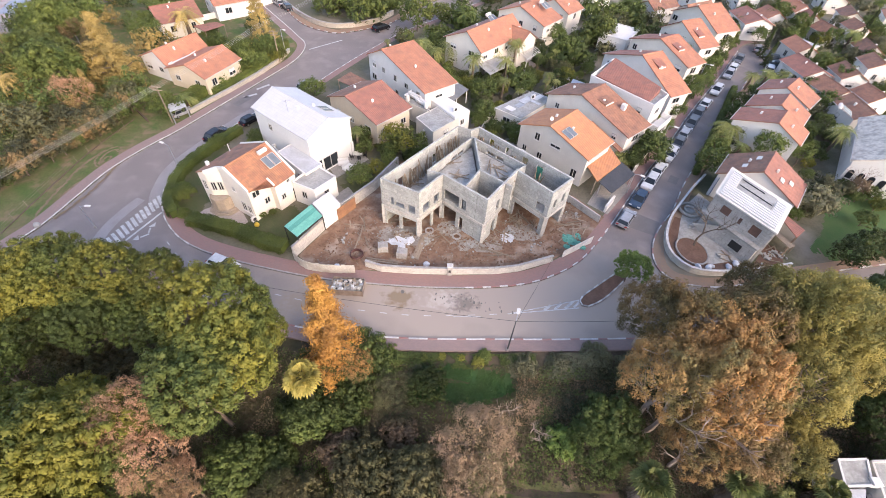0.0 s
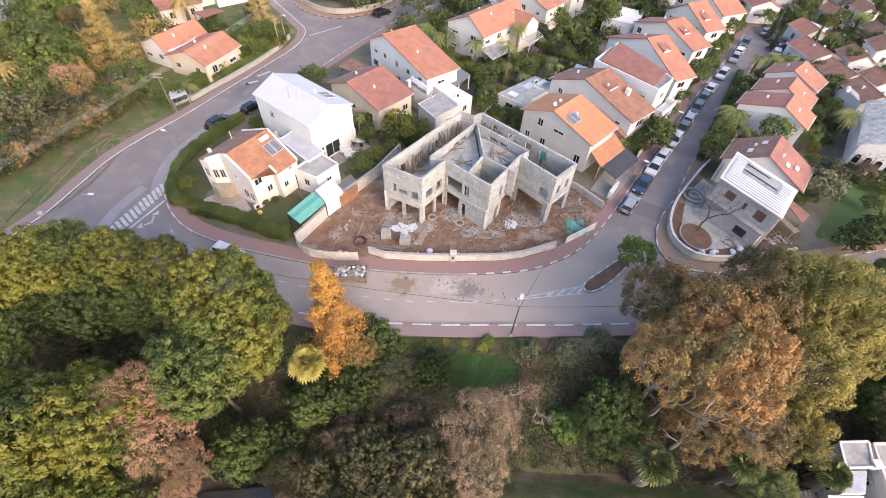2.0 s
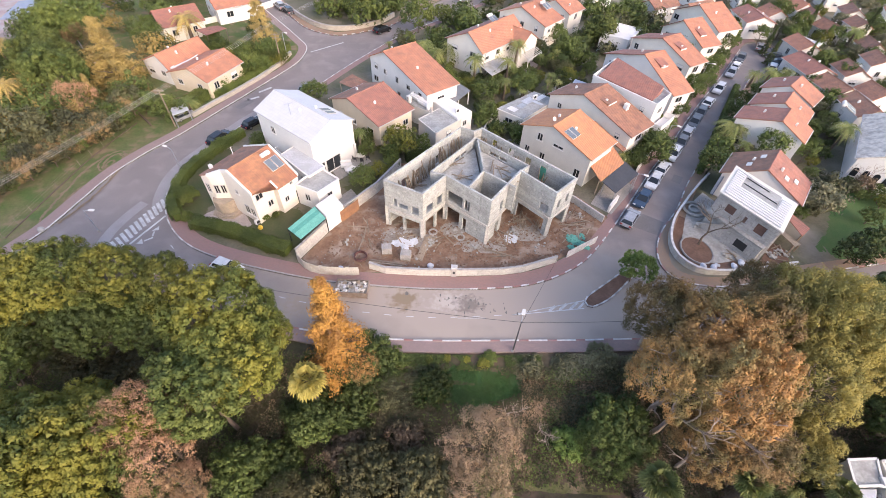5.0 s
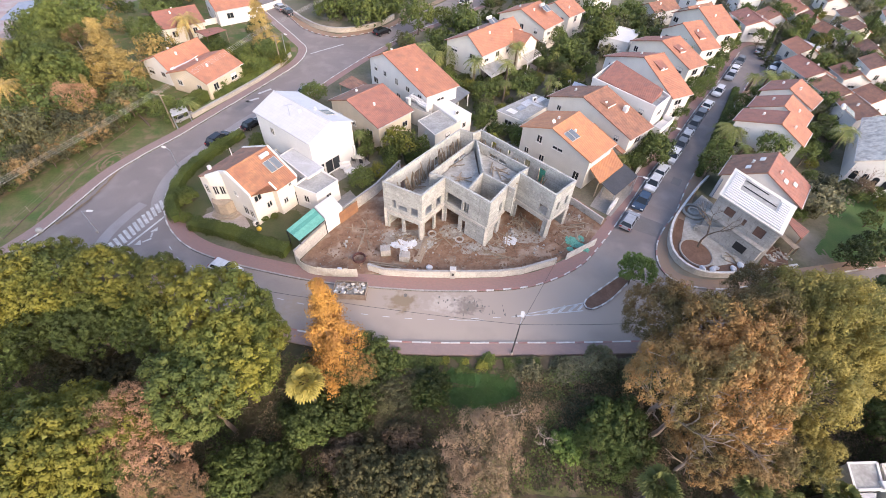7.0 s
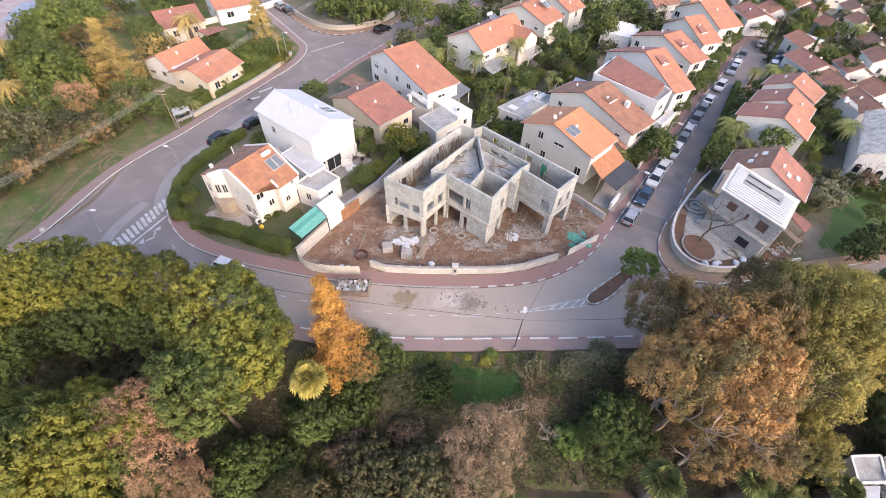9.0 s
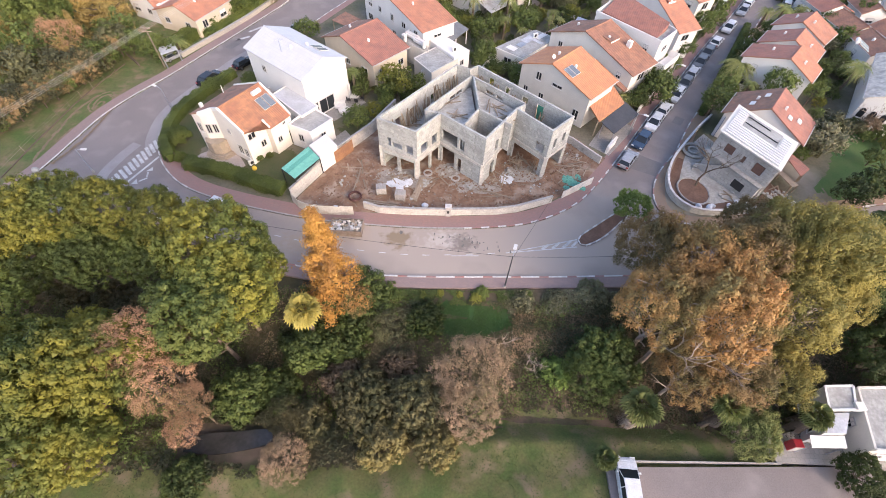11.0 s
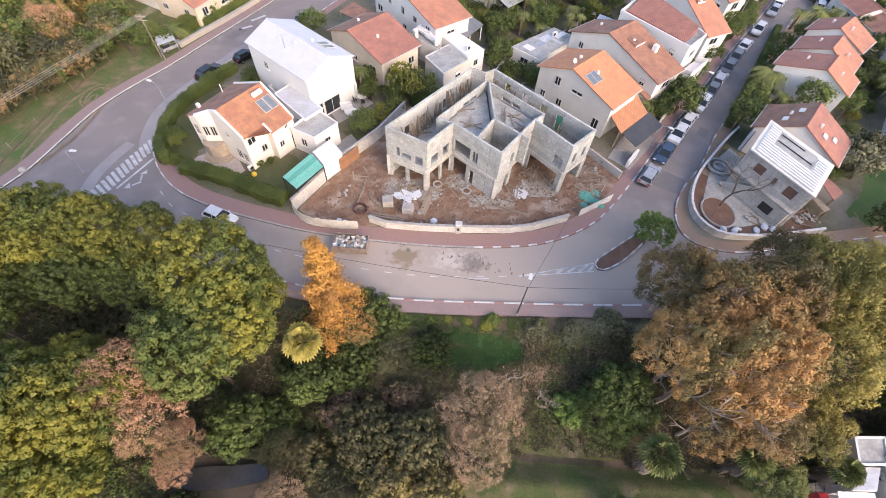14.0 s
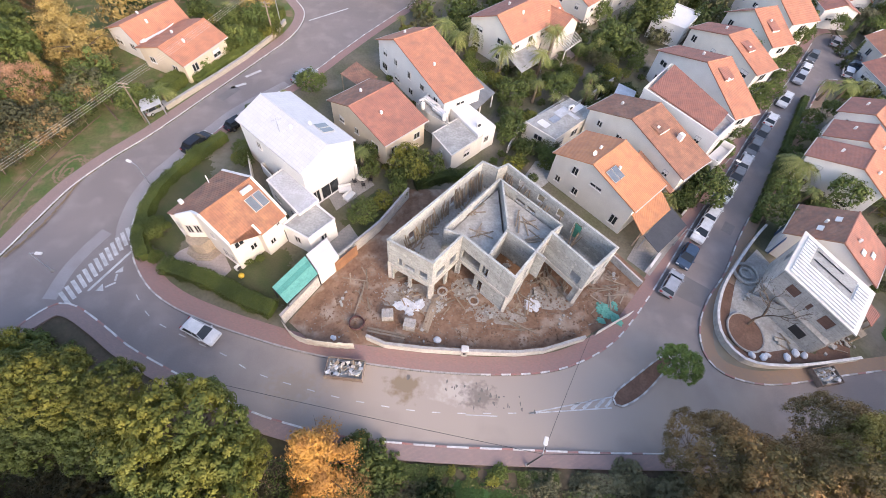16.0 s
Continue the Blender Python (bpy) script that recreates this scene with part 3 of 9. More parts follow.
def gable_house(x, y, ang, w, l, e, r, k, wall, roof, label, over=0.35, floors=2, seed=1, group="", windows=True, base=0.13, roof_shade=None, dormer=None):
    """A house with its near gable end's middle at (x, y); the ridge runs l metres along ang; width w, eaves e, ridge r higher, at k of the width."""
    rnd = random.Random(seed)
    FOOT.append((x, y, radians(ang), w, l))
    h = thing("house", pose(x, y, base - 0.02, 0, 0, ang), label, "house", group)
    e -= base
    yr = w / 2 - k * w
    bm = bmesh.new()
    prof = [(-w / 2, 0), (w / 2, 0), (w / 2, e), (yr, e + r), (-w / 2, e)]
    a = [bm.verts.new((0, p, z)) for p, z in prof]
    b = [bm.verts.new((l, p, z)) for p, z in prof]
    bm.faces.new(a[::-1]), bm.faces.new(b)
    for i in range(5):
        j = (i + 1) % 5
        if i not in (2, 3):
            bm.faces.new((a[i], a[j], b[j], b[i]))
    bm.faces.new((a[2], a[3], b[3], b[2])), bm.faces.new((a[3], a[4], b[4], b[3]))
    bmesh.ops.recalc_face_normals(bm, faces=bm.faces)
    part("wall", bm, wall, h)
    t = 0.16
    for s, ye in ((1, w / 2), (-1, -w / 2)):
        run = abs(ye - yr)
        slope = r / max(run, 0.1)
        y1, z1 = ye + s * over, e - over * slope
        bm = bmesh.new()
        v = [bm.verts.new((xx, yy, zz)) for xx in (-over, l + over) for yy, zz in ((yr, e + r + 0.02), (y1, z1 + 0.02), (y1, z1 + 0.02 + t), (yr, e + r + 0.02 + t))]
        for q in ((0, 1, 2, 3), (7, 6, 5, 4), (0, 4, 5, 1), (1, 5, 6, 2), (2, 6, 7, 3), (3, 7, 4, 0)):
            bm.faces.new([v[i] for i in q])
        bmesh.ops.recalc_face_normals(bm, faces=bm.faces)
        # the +y slope takes darker tiles: its shade is put into the colour
        part("roof", bm, (roof_shade or roof) if s > 0 else roof, h)
        bm = tube(bmesh.new(), [(-over, y1 + s * 0.06, z1 + 0.1), (l + over, y1 + s * 0.06, z1 + 0.1)], [0.07, 0.07], 6)
        part("gutter", bm, M["frame"], h)
    part("ridge", tube(bmesh.new(), [(-over, yr, e + r + 0.17), (l + over, yr, e + r + 0.17)], [0.11, 0.11], 6), roof, h)
    for q in range(2 if l * w > 30 else 1):
        sgn = 1 if q else -1
        far_y = sgn * w / 2
        f = rnd.uniform(0.2, 0.6)
        vy, vz = yr + (far_y - yr) * f, e + r * (1 - f) + 0.16
        part("vent", boxed(l * 0.35 + q * 0.9, l * 0.35 + q * 0.9 + 0.3, vy - 0.15, vy + 0.15, vz - 0.12, vz + 0.42, bevel=0.03), M["white"], h)
    if dormer:
        u0, u1, va, vb = dormer
        sz = lambda v: e + r * (1 - abs(v - yr) / abs((w / 2 if v > yr else -w / 2) - yr)) + 0.18
        pts = [(u0, va), (u1, va), (u1, vb), (u0, vb)]
        part("dormer", prism(bmesh.new(), pts, [sz(v) - 0.1 for _, v in pts], [sz(va) + 0.08, sz(va) + 0.08, sz(vb) + 0.34, sz(vb) + 0.34]), roof_shade or roof, h)
        part("dormer_face", boxed(u0 + 0.1, u1 - 0.1, min(vb, vb + 0.03 * (1 if vb > va else -1)), max(vb, vb + 0.03 * (1 if vb > va else -1)), sz(vb) - 0.05, sz(vb) + 0.2), M["white"], h)
    step = e / floors
    for fl in range(floors if windows else 0):
        zc = fl * step + step * 0.58
        for q in range(max(1, int(w / 3.2))):
            yy = -w / 2 + (q + 0.5) * w / max(1, int(w / 3.2)) + rnd.uniform(-0.4, 0.4)
            window(h, pose(-0.015, yy, zc, 0, 0, -90), rnd.choice((0.8, 1.0, 1.4)), rnd.choice((0.9, 1.1)), rnd.random() < 0.4)
        for q in range(max(1, int(l / 3.2))):
            xx = (q + 0.5) * l / max(1, int(l / 3.2)) + rnd.uniform(-0.4, 0.4)
            window(h, pose(xx, -w / 2 - 0.015, zc, 0, 0, 0), rnd.choice((0.9, 1.1, 1.5)), rnd.choice((1.0, 1.2)), rnd.random() < 0.4)
            window(h, pose(xx, w / 2 + 0.015, zc, 0, 0, 180), rnd.choice((0.9, 1.1, 1.5)), rnd.choice((1.0, 1.2)), rnd.random() < 0.4)
    return h


def villa_house(x, y, ang):
    """Cream villa: brown slope over a bay, shorter orange slope with a set-forward wing, white copings."""
    h = thing("house", pose(x, y, 0.11, 0, 0, ang), "cream rendered villa with weathered brown and orange tiles", "house")
    FOOT.append((x, y, radians(ang), 9.0, 6.7))
    top = lambda v: 6.8 - (v + 0.85) * (2.0 / 5.05) if v > -0.85 else 6.8 + (v + 0.85) * (2.0 / 3.25)
    plan = [(0, -4.1), (3.1, -4.1), (3.1, -5.1), (6.4, -5.1), (6.5, -0.85), (6.2, 4.2), (-1.2, 3.3), (-1.05, 1.9), (0, 0.5), (0, -0.85)]
    part("wall", prism(bmesh.new(), plan, 0.0, [top(v) for u, v in plan]), M["cream"], h)
    left = [(0.1, -0.85), (0.1, 0.5), (-1.0, 1.85), (-1.3, 3.45), (6.3, 4.45), (6.4, -0.85)]
    right = [(0.1, -0.85), (6.4, -0.85), (6.3, -5.3), (2.95, -5.3), (2.95, -4.3), (0.1, -4.3)]
    # left slope brown: weathering, plus the unlit slope's shade put into the colour
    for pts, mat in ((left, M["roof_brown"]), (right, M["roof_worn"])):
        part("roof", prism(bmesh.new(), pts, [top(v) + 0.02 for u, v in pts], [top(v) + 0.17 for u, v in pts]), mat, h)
    part("ridge", tube(bmesh.new(), [(0.1, -0.85, 7.0), (6.4, -0.85, 7.0)], [0.11, 0.11], 6), M["roof_worn"], h)

    def coping(p, q, w=0.24):
        bm, (a, b) = bmesh.new(), (Vector(p), Vector(q))
        n = Vector((-(b - a).y, (b - a).x)).normalized() * w / 2
        pts = [a - n, b - n, b + n, a + n]
        zz = [top(a.y), top(b.y), top(b.y), top(a.y)]
        part("coping", prism(bm, [tuple(v) for v in pts], [z - 0.1 for z in zz], [z + 0.3 for z in zz]), M["white"], h)
    for p, q in (((0, -0.9), (0, -4.2)), ((0, 0.55), (0, -0.84)), ((6.5, -0.9), (6.4, -5.2)), ((6.5, -0.8), (6.2, 4.3)), ((3.02, -4.2), (3.02, -5.2)), ((-1.15, 1.9), (-0.02, 0.55))):
        coping(p, q)
    for u, v, z, a, w, hh in ((0.95, -4.115, 3.9, 0, 1.1, 0.9), (2.2, -4.115, 2.0, 0, 0.8, 0.9), (4.0, -5.115, 1.9, 0, 0.7, 0.8), (5.2, -5.115, 3.7, 0, 0.5, 0.5), (-0.015, -2.4, 1.7, -90, 0.8, 1.3), (-0.015, -3.4, 1.6, -90, 0.7, 1.2), (-0.015, -1.4, 4.0, -90, 0.5, 0.6)):
        window(h, pose(u, v, z, 0, 0, a), w, hh)
    door = part("door", boxed(5.6, 6.3, -5.15, -5.103, 0.1, 2.1), M["dark"], h)
    part("door_handle", boxed(5.7, 5.74, -5.2, -5.152, 1.0, 1.12), M["chrome"], door)
    for (ua, va), (ub, vb), f in (((-1.2, 3.3), (-1.05, 1.9), 0.5), ((-1.05, 1.9), (0, 0.5), 0.28), ((-1.05, 1.9), (0, 0.5), 0.74)):
        a = math.degrees(math.atan2(vb - va, ub - ua))
        window(h, pose(ua + (ub - ua) * f - 0.02, va + (vb - va) * f - 0.01, 3.6, 0, 0, a), 0.62, 1.3)
    warm = surface("warm_stone", (0.4, 0.325, 0.25), (0.33, 0.27, 0.21), 0.85, 1, 6, 0.3)
    part("porch", prism(bmesh.new(), [(-1.2, 2.6), (-1.75, 1.9), (-1.7, 1.0), (-1.1, 0.2), (-0.02, 0.1), (-0.02, 0.5), (-1.06, 1.88)], 0.0, 2.1), warm, h, "warm stone porch under the bay")
    for k in range(3):
        g = 0.2 * (3 - k)
        part("step", prism(bmesh.new(), [(-1.2, 2.6 + g), (-1.75 - g, 1.9 + g * 0.4), (-1.7 - g, 0.9 - g * 0.4), (-1.1 - g * 0.5, 0.0 - g), (-0.02, -0.1 - g), (-0.02, 0.4)], 0.0, 0.12 + 0.12 * k), warm, h)
    part("chimney", boxed(0.2, 0.6, 3.0, 3.4, 5.2, 5.9, bevel=0.03), M["white"], h)
    part("vent_pipe", tube(bmesh.new(), [(4.0, 3.6, 4.9), (4.0, 3.6, 6.3)], [0.06, 0.06], 6), M["white"], h)
    return h


villa = villa_house(-27.4, 40.9, 60.1)
white_house = gable_house(-16.6, 51.3, 143.2, 7.4, 12.0, 6.3, 1.5, 0.51, M["white"], M["white_roof"], "tall white house with a white sheet gable roof", 0.2, seed=4, windows=False)
window(white_house, pose(-0.015, 0.6, 1.2, 0, 0, -90), 2.6, 2.1)
window(white_house, pose(-0.015, 2.6, 1.2, 0, 0, -90), 1.0, 2.1)
window(white_house, pose(8.6, 3.715, 4.4, 0, 0, 180), 0.8, 1.0)
window(white_house, pose(5.2, 3.715, 2.0, 0, 0, 180), 1.0, 1.2)
part("column", boxed(-0.2, 0.2, -3.68, -3.3, 0, 2.4), M["white"], white_house)
# roof_brown on the left slope: weathered tiles with shade painted in
gable_house(-15.3, 60.1, 50.6, 11.1, 6.8, 4.2, 1.8, 0.41, M["beige"], M["roof_red"], "low beige house with faded red tiles", seed=5, floors=1, roof_shade=M["roof_brown"])
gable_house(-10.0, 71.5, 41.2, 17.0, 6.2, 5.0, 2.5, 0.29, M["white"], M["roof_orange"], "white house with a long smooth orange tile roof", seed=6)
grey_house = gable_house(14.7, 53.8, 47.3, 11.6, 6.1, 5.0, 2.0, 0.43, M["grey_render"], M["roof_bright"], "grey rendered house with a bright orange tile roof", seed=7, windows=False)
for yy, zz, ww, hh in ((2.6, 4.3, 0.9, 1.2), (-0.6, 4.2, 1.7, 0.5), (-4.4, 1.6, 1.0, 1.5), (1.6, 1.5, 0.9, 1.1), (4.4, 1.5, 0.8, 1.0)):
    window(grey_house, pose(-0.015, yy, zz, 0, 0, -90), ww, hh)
# left slope in roof_brown, partly wear and partly painted shade
brown_house = gable_house(20.8, 61.7, 42.4, 15.3, 5.4, 5.0, 2.5, 0.40, M["cream"], M["roof_rust"], "cream house with a weathered brown tile roof", seed=8, roof_shade=M["roof_brown"], dormer=(1.4, 3.6, -0.4, -2.0))
part("chimney", boxed(3.5, 4.1, -4.0, -3.3, 5.6, 7.0, bevel=0.04), M["white"], brown_house)
part("lower_roof", prism(bmesh.new(), [(-1.3, -1.6), (-0.36, -1.6), (-0.36, -7.9), (-1.3, -7.9)], [4.5, 4.5, 2.8, 2.8], [4.64, 4.64, 2.94, 2.94]), M["roof_rust"], brown_house)
# red on the slope away from the sun paints its shade; tiles are orange
gable_house(32.3, 76.5, 28, 17.0, 4.0, 5.1, 3.3, 0.51, M["white"], M["roof_orange"], "white terraced house with orange tile roof", seed=9, roof_shade=M["roof_red"], dormer=(0.9, 2.6, -1.4, -3.4), group="terraced houses up the street")
gable_house(39.3, 86.6, 33.1, 13.9, 4.5, 5.0, 2.3, 0.47, M["cream"], M["roof_orange"], "cream terraced house with orange tile roof", seed=10, roof_shade=M["roof_red"], dormer=(0.9, 2.6, -1.4, -3.4), group="terraced houses up the street")
gable_house(46.2, 94.7, 25.5, 11.2, 4.5, 5.0, 2.7, 0.41, M["cream"], M["roof_orange"], "cream terraced house with orange tile roof", seed=11, roof_shade=M["roof_red"], dormer=(0.9, 2.6, -1.4, -3.4), group="terraced houses up the street")
gable_house(52.4, 104.3, 25, 13.3, 6, 5.0, 2.9, 0.46, M["cream"], M["roof_orange"], "cream terraced house with orange tile roof", seed=12, roof_shade=M["roof_red"], group="terraced houses up the street")
gable_house(1.4, 84.3, 48.6, 9.0, 13.1, 5.2, 2.5, 0.6, M["cream"], M["roof_orange"], "cream house with orange tiles above a garden", seed=13, roof_shade=M["roof_red"])
gable_house(9.3, 92.2, -38, 6.2, 6.0, 4.6, 1.9, 0.5, M["cream"], M["roof_orange"], "cream house wing with orange tiles", seed=41, roof_shade=M["roof_red"])
gable_house(13.6, 99.9, 50.5, 11.8, 6.7, 5.0, 2.2, 0.46, M["cream"], M["roof_orange"], "cream house with an orange tile roof behind trees", seed=14)
gable_house(21.7, 106.6, 47.4, 7.5, 5.5, 5.0, 1.8, 0.44, M["cream"], M["roof_orange"], "small cream house with orange tiles", seed=15)
gable_house(-45.9, 70.2, 70, 8.2, 8.4, 3.2, 1.6, 0.6, M["beige"], M["roof_orange"], "low beige bungalow with orange tiles", seed=16, floors=1)
gable_house(-53.2, 73.9, 65.3, 6.5, 8.7, 3.3, 1.9, 0.7, M["white"], M["roof_orange"], "low white bungalow wing with orange tiles", seed=17, floors=1)
# brown left slope: its shade is part of the tile colour
red_house = gable_house(41.3, 47.0, 52, 9.6, 5.6, 4.0, 2.6, 0.46, M["white"], M["roof_red"], "white house with a red tile roof and skylights", seed=18, windows=False, roof_shade=M["roof_brown"])
for xx, yy in ((1.6, 2.6), (3.8, 1.6), (1.4, -2.0), (2.6, -3.2)):
    sk = part("skylight", boxed(-0.45, 0.45, -0.3, 0.3, 0, 0.12, bevel=0.02), M["white"], red_house)
    sk.matrix_local = pose(xx, yy, 3.87 + 2.6 * (1 - abs(yy - 0.38) / (4.42 if yy > 0.38 else 5.18)) + 0.2, -30 if yy > 0 else 26, 0, 0)
# same here: the away slope's shade is painted with the red tiles
gable_house(47.9, 60.0, 50, 9.4, 4.5, 5.0, 1.8, 0.6, M["white"], M["roof_orange"], "white terraced house with orange tiles", seed=19, roof_shade=M["roof_red"], group="terraced houses across the street")
gable_house(51.6, 65.1, 50, 8.0, 4.5, 5.0, 1.8, 0.52, M["white"], M["roof_orange"], "white terraced house with orange tiles", seed=20, roof_shade=M["roof_red"], group="terraced houses across the street")
gable_house(56.0, 71.0, 45, 7.8, 5, 5.0, 1.7, 0.46, M["white"], M["roof_orange"], "white terraced house with orange tiles", seed=21, roof_shade=M["roof_red"], group="terraced houses across the street")


# ---- site: unfinished concrete house ----
def wall_run(bm, p0, p1, z0, z1, t=0.25, holes=()):
    """An upright wall from p0 to p1; holes: (s0, s1, h0, h1) in metres along it and above z0."""
    a, b = Vector((*p0, 0)), Vector((*p1, 0))
    L = (b - a).length
    d = (b - a) / L
    n = Vector((-d.y, d.x, 0)) * t / 2
    cs = sorted({0.0, L, *[v for q in holes for v in q[:2]]})
    cz = sorted({z0, z1, *[z0 + v for q in holes for v in q[2:]]})

    def solid(i, j):
        if not (0 <= i < len(cs) - 1 and 0 <= j < len(cz) - 1):
            return False
        s, z = (cs[i] + cs[i + 1]) / 2, (cz[j] + cz[j + 1]) / 2 - z0
        return not any(q[0] < s < q[1] and q[2] < z < q[3] for q in holes)
    made = {}

    def vert(i, j, k):
        if (i, j, k) not in made:
            p = a + d * cs[i] + n * k
            made[i, j, k] = bm.verts.new((p.x, p.y, cz[j]))
        return made[i, j, k]
    for i in range(len(cs) - 1):
        for j in range(len(cz) - 1):
            if not solid(i, j):
                continue
            for k in (-1, 1):
                f = [vert(i, j, k), vert(i + 1, j, k), vert(i + 1, j + 1, k), vert(i, j + 1, k)]
                bm.faces.new(f if k < 0 else f[::-1])
            for di, dj, e in ((-1, 0, ((i, j), (i, j + 1))), (1, 0, ((i + 1, j + 1), (i + 1, j))), (0, -1, ((i + 1, j), (i, j))), (0, 1, ((i, j + 1), (i + 1, j + 1)))):
                if not solid(i + di, j + dj):
                    bm.faces.new((vert(*e[0], -1), vert(*e[1], -1), vert(*e[1], 1), vert(*e[0], 1)))
    return bm


SITE = [(-7.8, 40.1), (-3.2, 38.0), (-0.6, 41.7), (4.7, 37.5), (8.5, 43.4), (12.4, 39.5), (15.1, 42.4), (3.9, 52.4), (2.8, 51.5), (1.0, 52.3)]
Z1, ZT = 3.4, 7.3
site = thing("unfinished_house", pose(0, 0, 0), "unfinished roofless two storey concrete block house", "building site")
up_holes = {0: [(1.0, 1.5, 0.5, 1.7), (1.7, 3.0, 0.5, 1.2), (3.5, 4.5, 0.3, 1.5)], 1: [(0.5, 1.8, 0.3, 1.5), (2.6, 3.6, 0.3, 1.6)], 2: [(0.3, 2.7, 0.3, 1.9), (3.0, 3.8, 0.3, 1.9)], 3: [(2.2, 2.9, 0.5, 2.0), (4.6, 5.9, 0.4, 2.0)], 4: [(3.6, 4.9, 0.2, 1.5)], 5: [(0.6, 1.2, 0.8, 2.2), (2.4, 3.0, 0.8, 2.2)], 6: [(4.0, 4.9, 1.2, 3.2), (6.35, 7.25, 2.15, 3.25), (9.15, 10.0, 2.15, 3.25), (12.0, 12.8, 2.15, 3.2)], 9: [(4.5, 5.4, 0.7, 2.2), (8.6, 9.5, 0.7, 2.2), (11.2, 12.2, 0.7, 2.2)]}
low_holes = {0: [(0.35, 2.2, 0.0, 2.5), (2.6, 4.6, 0.0, 2.5)], 1: [(0.35, 2.2, 0, 2.6), (2.6, 4.2, 0.0, 2.6)], 2: [(0.3, 2.4, 0, 2.7), (2.9, 3.5, 0.0, 2.3)], 3: [(1.7, 2.5, 0.0, 2.4), (3.2, 6.6, 0.0, 2.9)], 4: [(0.4, 4.7, 0, 2.6)], 5: [(0.45, 3.5, 0.0, 2.9)], 9: [(6.0, 8.5, 0.0, 2.4)]}
for i, p in enumerate(SITE):
    q = SITE[(i + 1) % len(SITE)]
    d = (Vector(q) - Vector(p)).normalized() * 0.125
    a, b = Vector(p) + d, Vector(q) + d
    part("wall", wall_run(bmesh.new(), a, b, 0.0, Z1, 0.25, low_holes.get(i, ())), M["concrete"], site)
    part("wall", wall_run(bmesh.new(), a, b, Z1 + 0.004, ZT, 0.25, up_holes.get(i, ())), M["concrete"], site)
FLOOR = SITE[:3] + [(2.2, 39.6), (3.9, 42.8), (6.75, 40.75)] + SITE[4:]
for i, p in enumerate(SITE[:7]):
    q, o = Vector(SITE[i + 1]), Vector(p)
    d = (q - o).normalized()
    n = Vector((d.y, -d.x)) * 0.14
    part("beam", wall_run(bmesh.new(), o + d * 0.3 + n, q - d * 0.02 + n, Z1 - 0.42, Z1 - 0.08, 0.08), M["wall_concrete"], site)
    part("column", boxed(p[0] - 0.2, p[0] + 0.2, p[1] - 0.2, p[1] + 0.2, 0.05, Z1 - 0.02), M["wall_concrete"], site)
bm = prism(bmesh.new(), [(x * 0.985 + 0.06, 45 + (y - 45) * 0.98) for x, y in FLOOR], Z1 - 0.2, Z1 + 0.12)
part("floor_slab", bm, M["slab"], site)
inner = [((-2.5, 42.2), (3.0, 50.0)), ((3.0, 50.0), (9.6, 44.5)), ((3.9, 43.0), (7.7, 40.1)), ((3.9, 43.0), (2.2, 39.8)), ((3.3, 49.6), (4.0, 43.2)), ((-2.5, 42.2), (-0.7, 41.8)), ((9.6, 44.5), (8.6, 43.5))]
slots = {0: [(4.8, 5.9, 2.4, 2.95), (6.2, 7.4, 2.4, 2.95)], 1: [(2.6, 3.9, 2.4, 2.95), (4.2, 5.4, 2.4, 2.95)]}
for i, (a, b) in enumerate(inner):
    part("partition", wall_run(bmesh.new(), a, b, Z1 + 0.124, ZT - 0.05, 0.2, slots.get(i, ())), M["concrete"], site)
o = part("board", boxed(-0.42, 0.42, -0.03, 0.03, 0, 1.9), surface("green_board", (0.05, 0.26, 0.19), (0.04, 0.2, 0.15), 0.6, 1, 8, 0.1), site, "green board standing in a window opening")
o.matrix_local = pose(11.65, 45.2, Z1 + 1.22, 0, 0, 138.2)
part("roof_slab", prism(bmesh.new(), [(-2.2, 42.3), (3.0, 49.6), (3.7, 43.1), (2.1, 40.1), (-0.4, 41.8)], 5.7, 5.9), M["slab"], site)
part("roof_slab", prism(bmesh.new(), [(3.3, 49.4), (9.2, 44.5), (8.3, 43.4), (7.5, 40.5), (4.1, 43.1)], 5.702, 5.9), M["slab"], site)
for k in range(9):
    p, q = Vector((3.1, 40.0)).lerp(Vector((5.2, 40.9)), k / 9), Vector((4.6, 38.4)).lerp(Vector((6.5, 40.3)), k / 9)
    d = Vector((0.23, 0.18))
    part("stair", prism(bmesh.new(), [tuple(p), tuple(q), tuple(q + d), tuple(p + d)], 0.18 + 0.17 * k, 0.36 + 0.17 * k), M["slab"], site)
slab("site_ground", [(-17.2, 33.4), (-14.6, 31.6), (-7, 32.0), (0.9, 32.2), (8.9, 33.3), (13.5, 35.4), (17.6, 38.4), (21.4, 43.6), (18, 47.5), (4.2, 55), (-8, 53), (-12, 44)], 0.0, 0.2, M["soil"], "churned red soil of the building site", "ground")

dust = surface("cement_dust_on_soil", (0.35, 0.32, 0.285), (0.27, 0.23, 0.19), 0.95, 0.9, 4, 0.6)


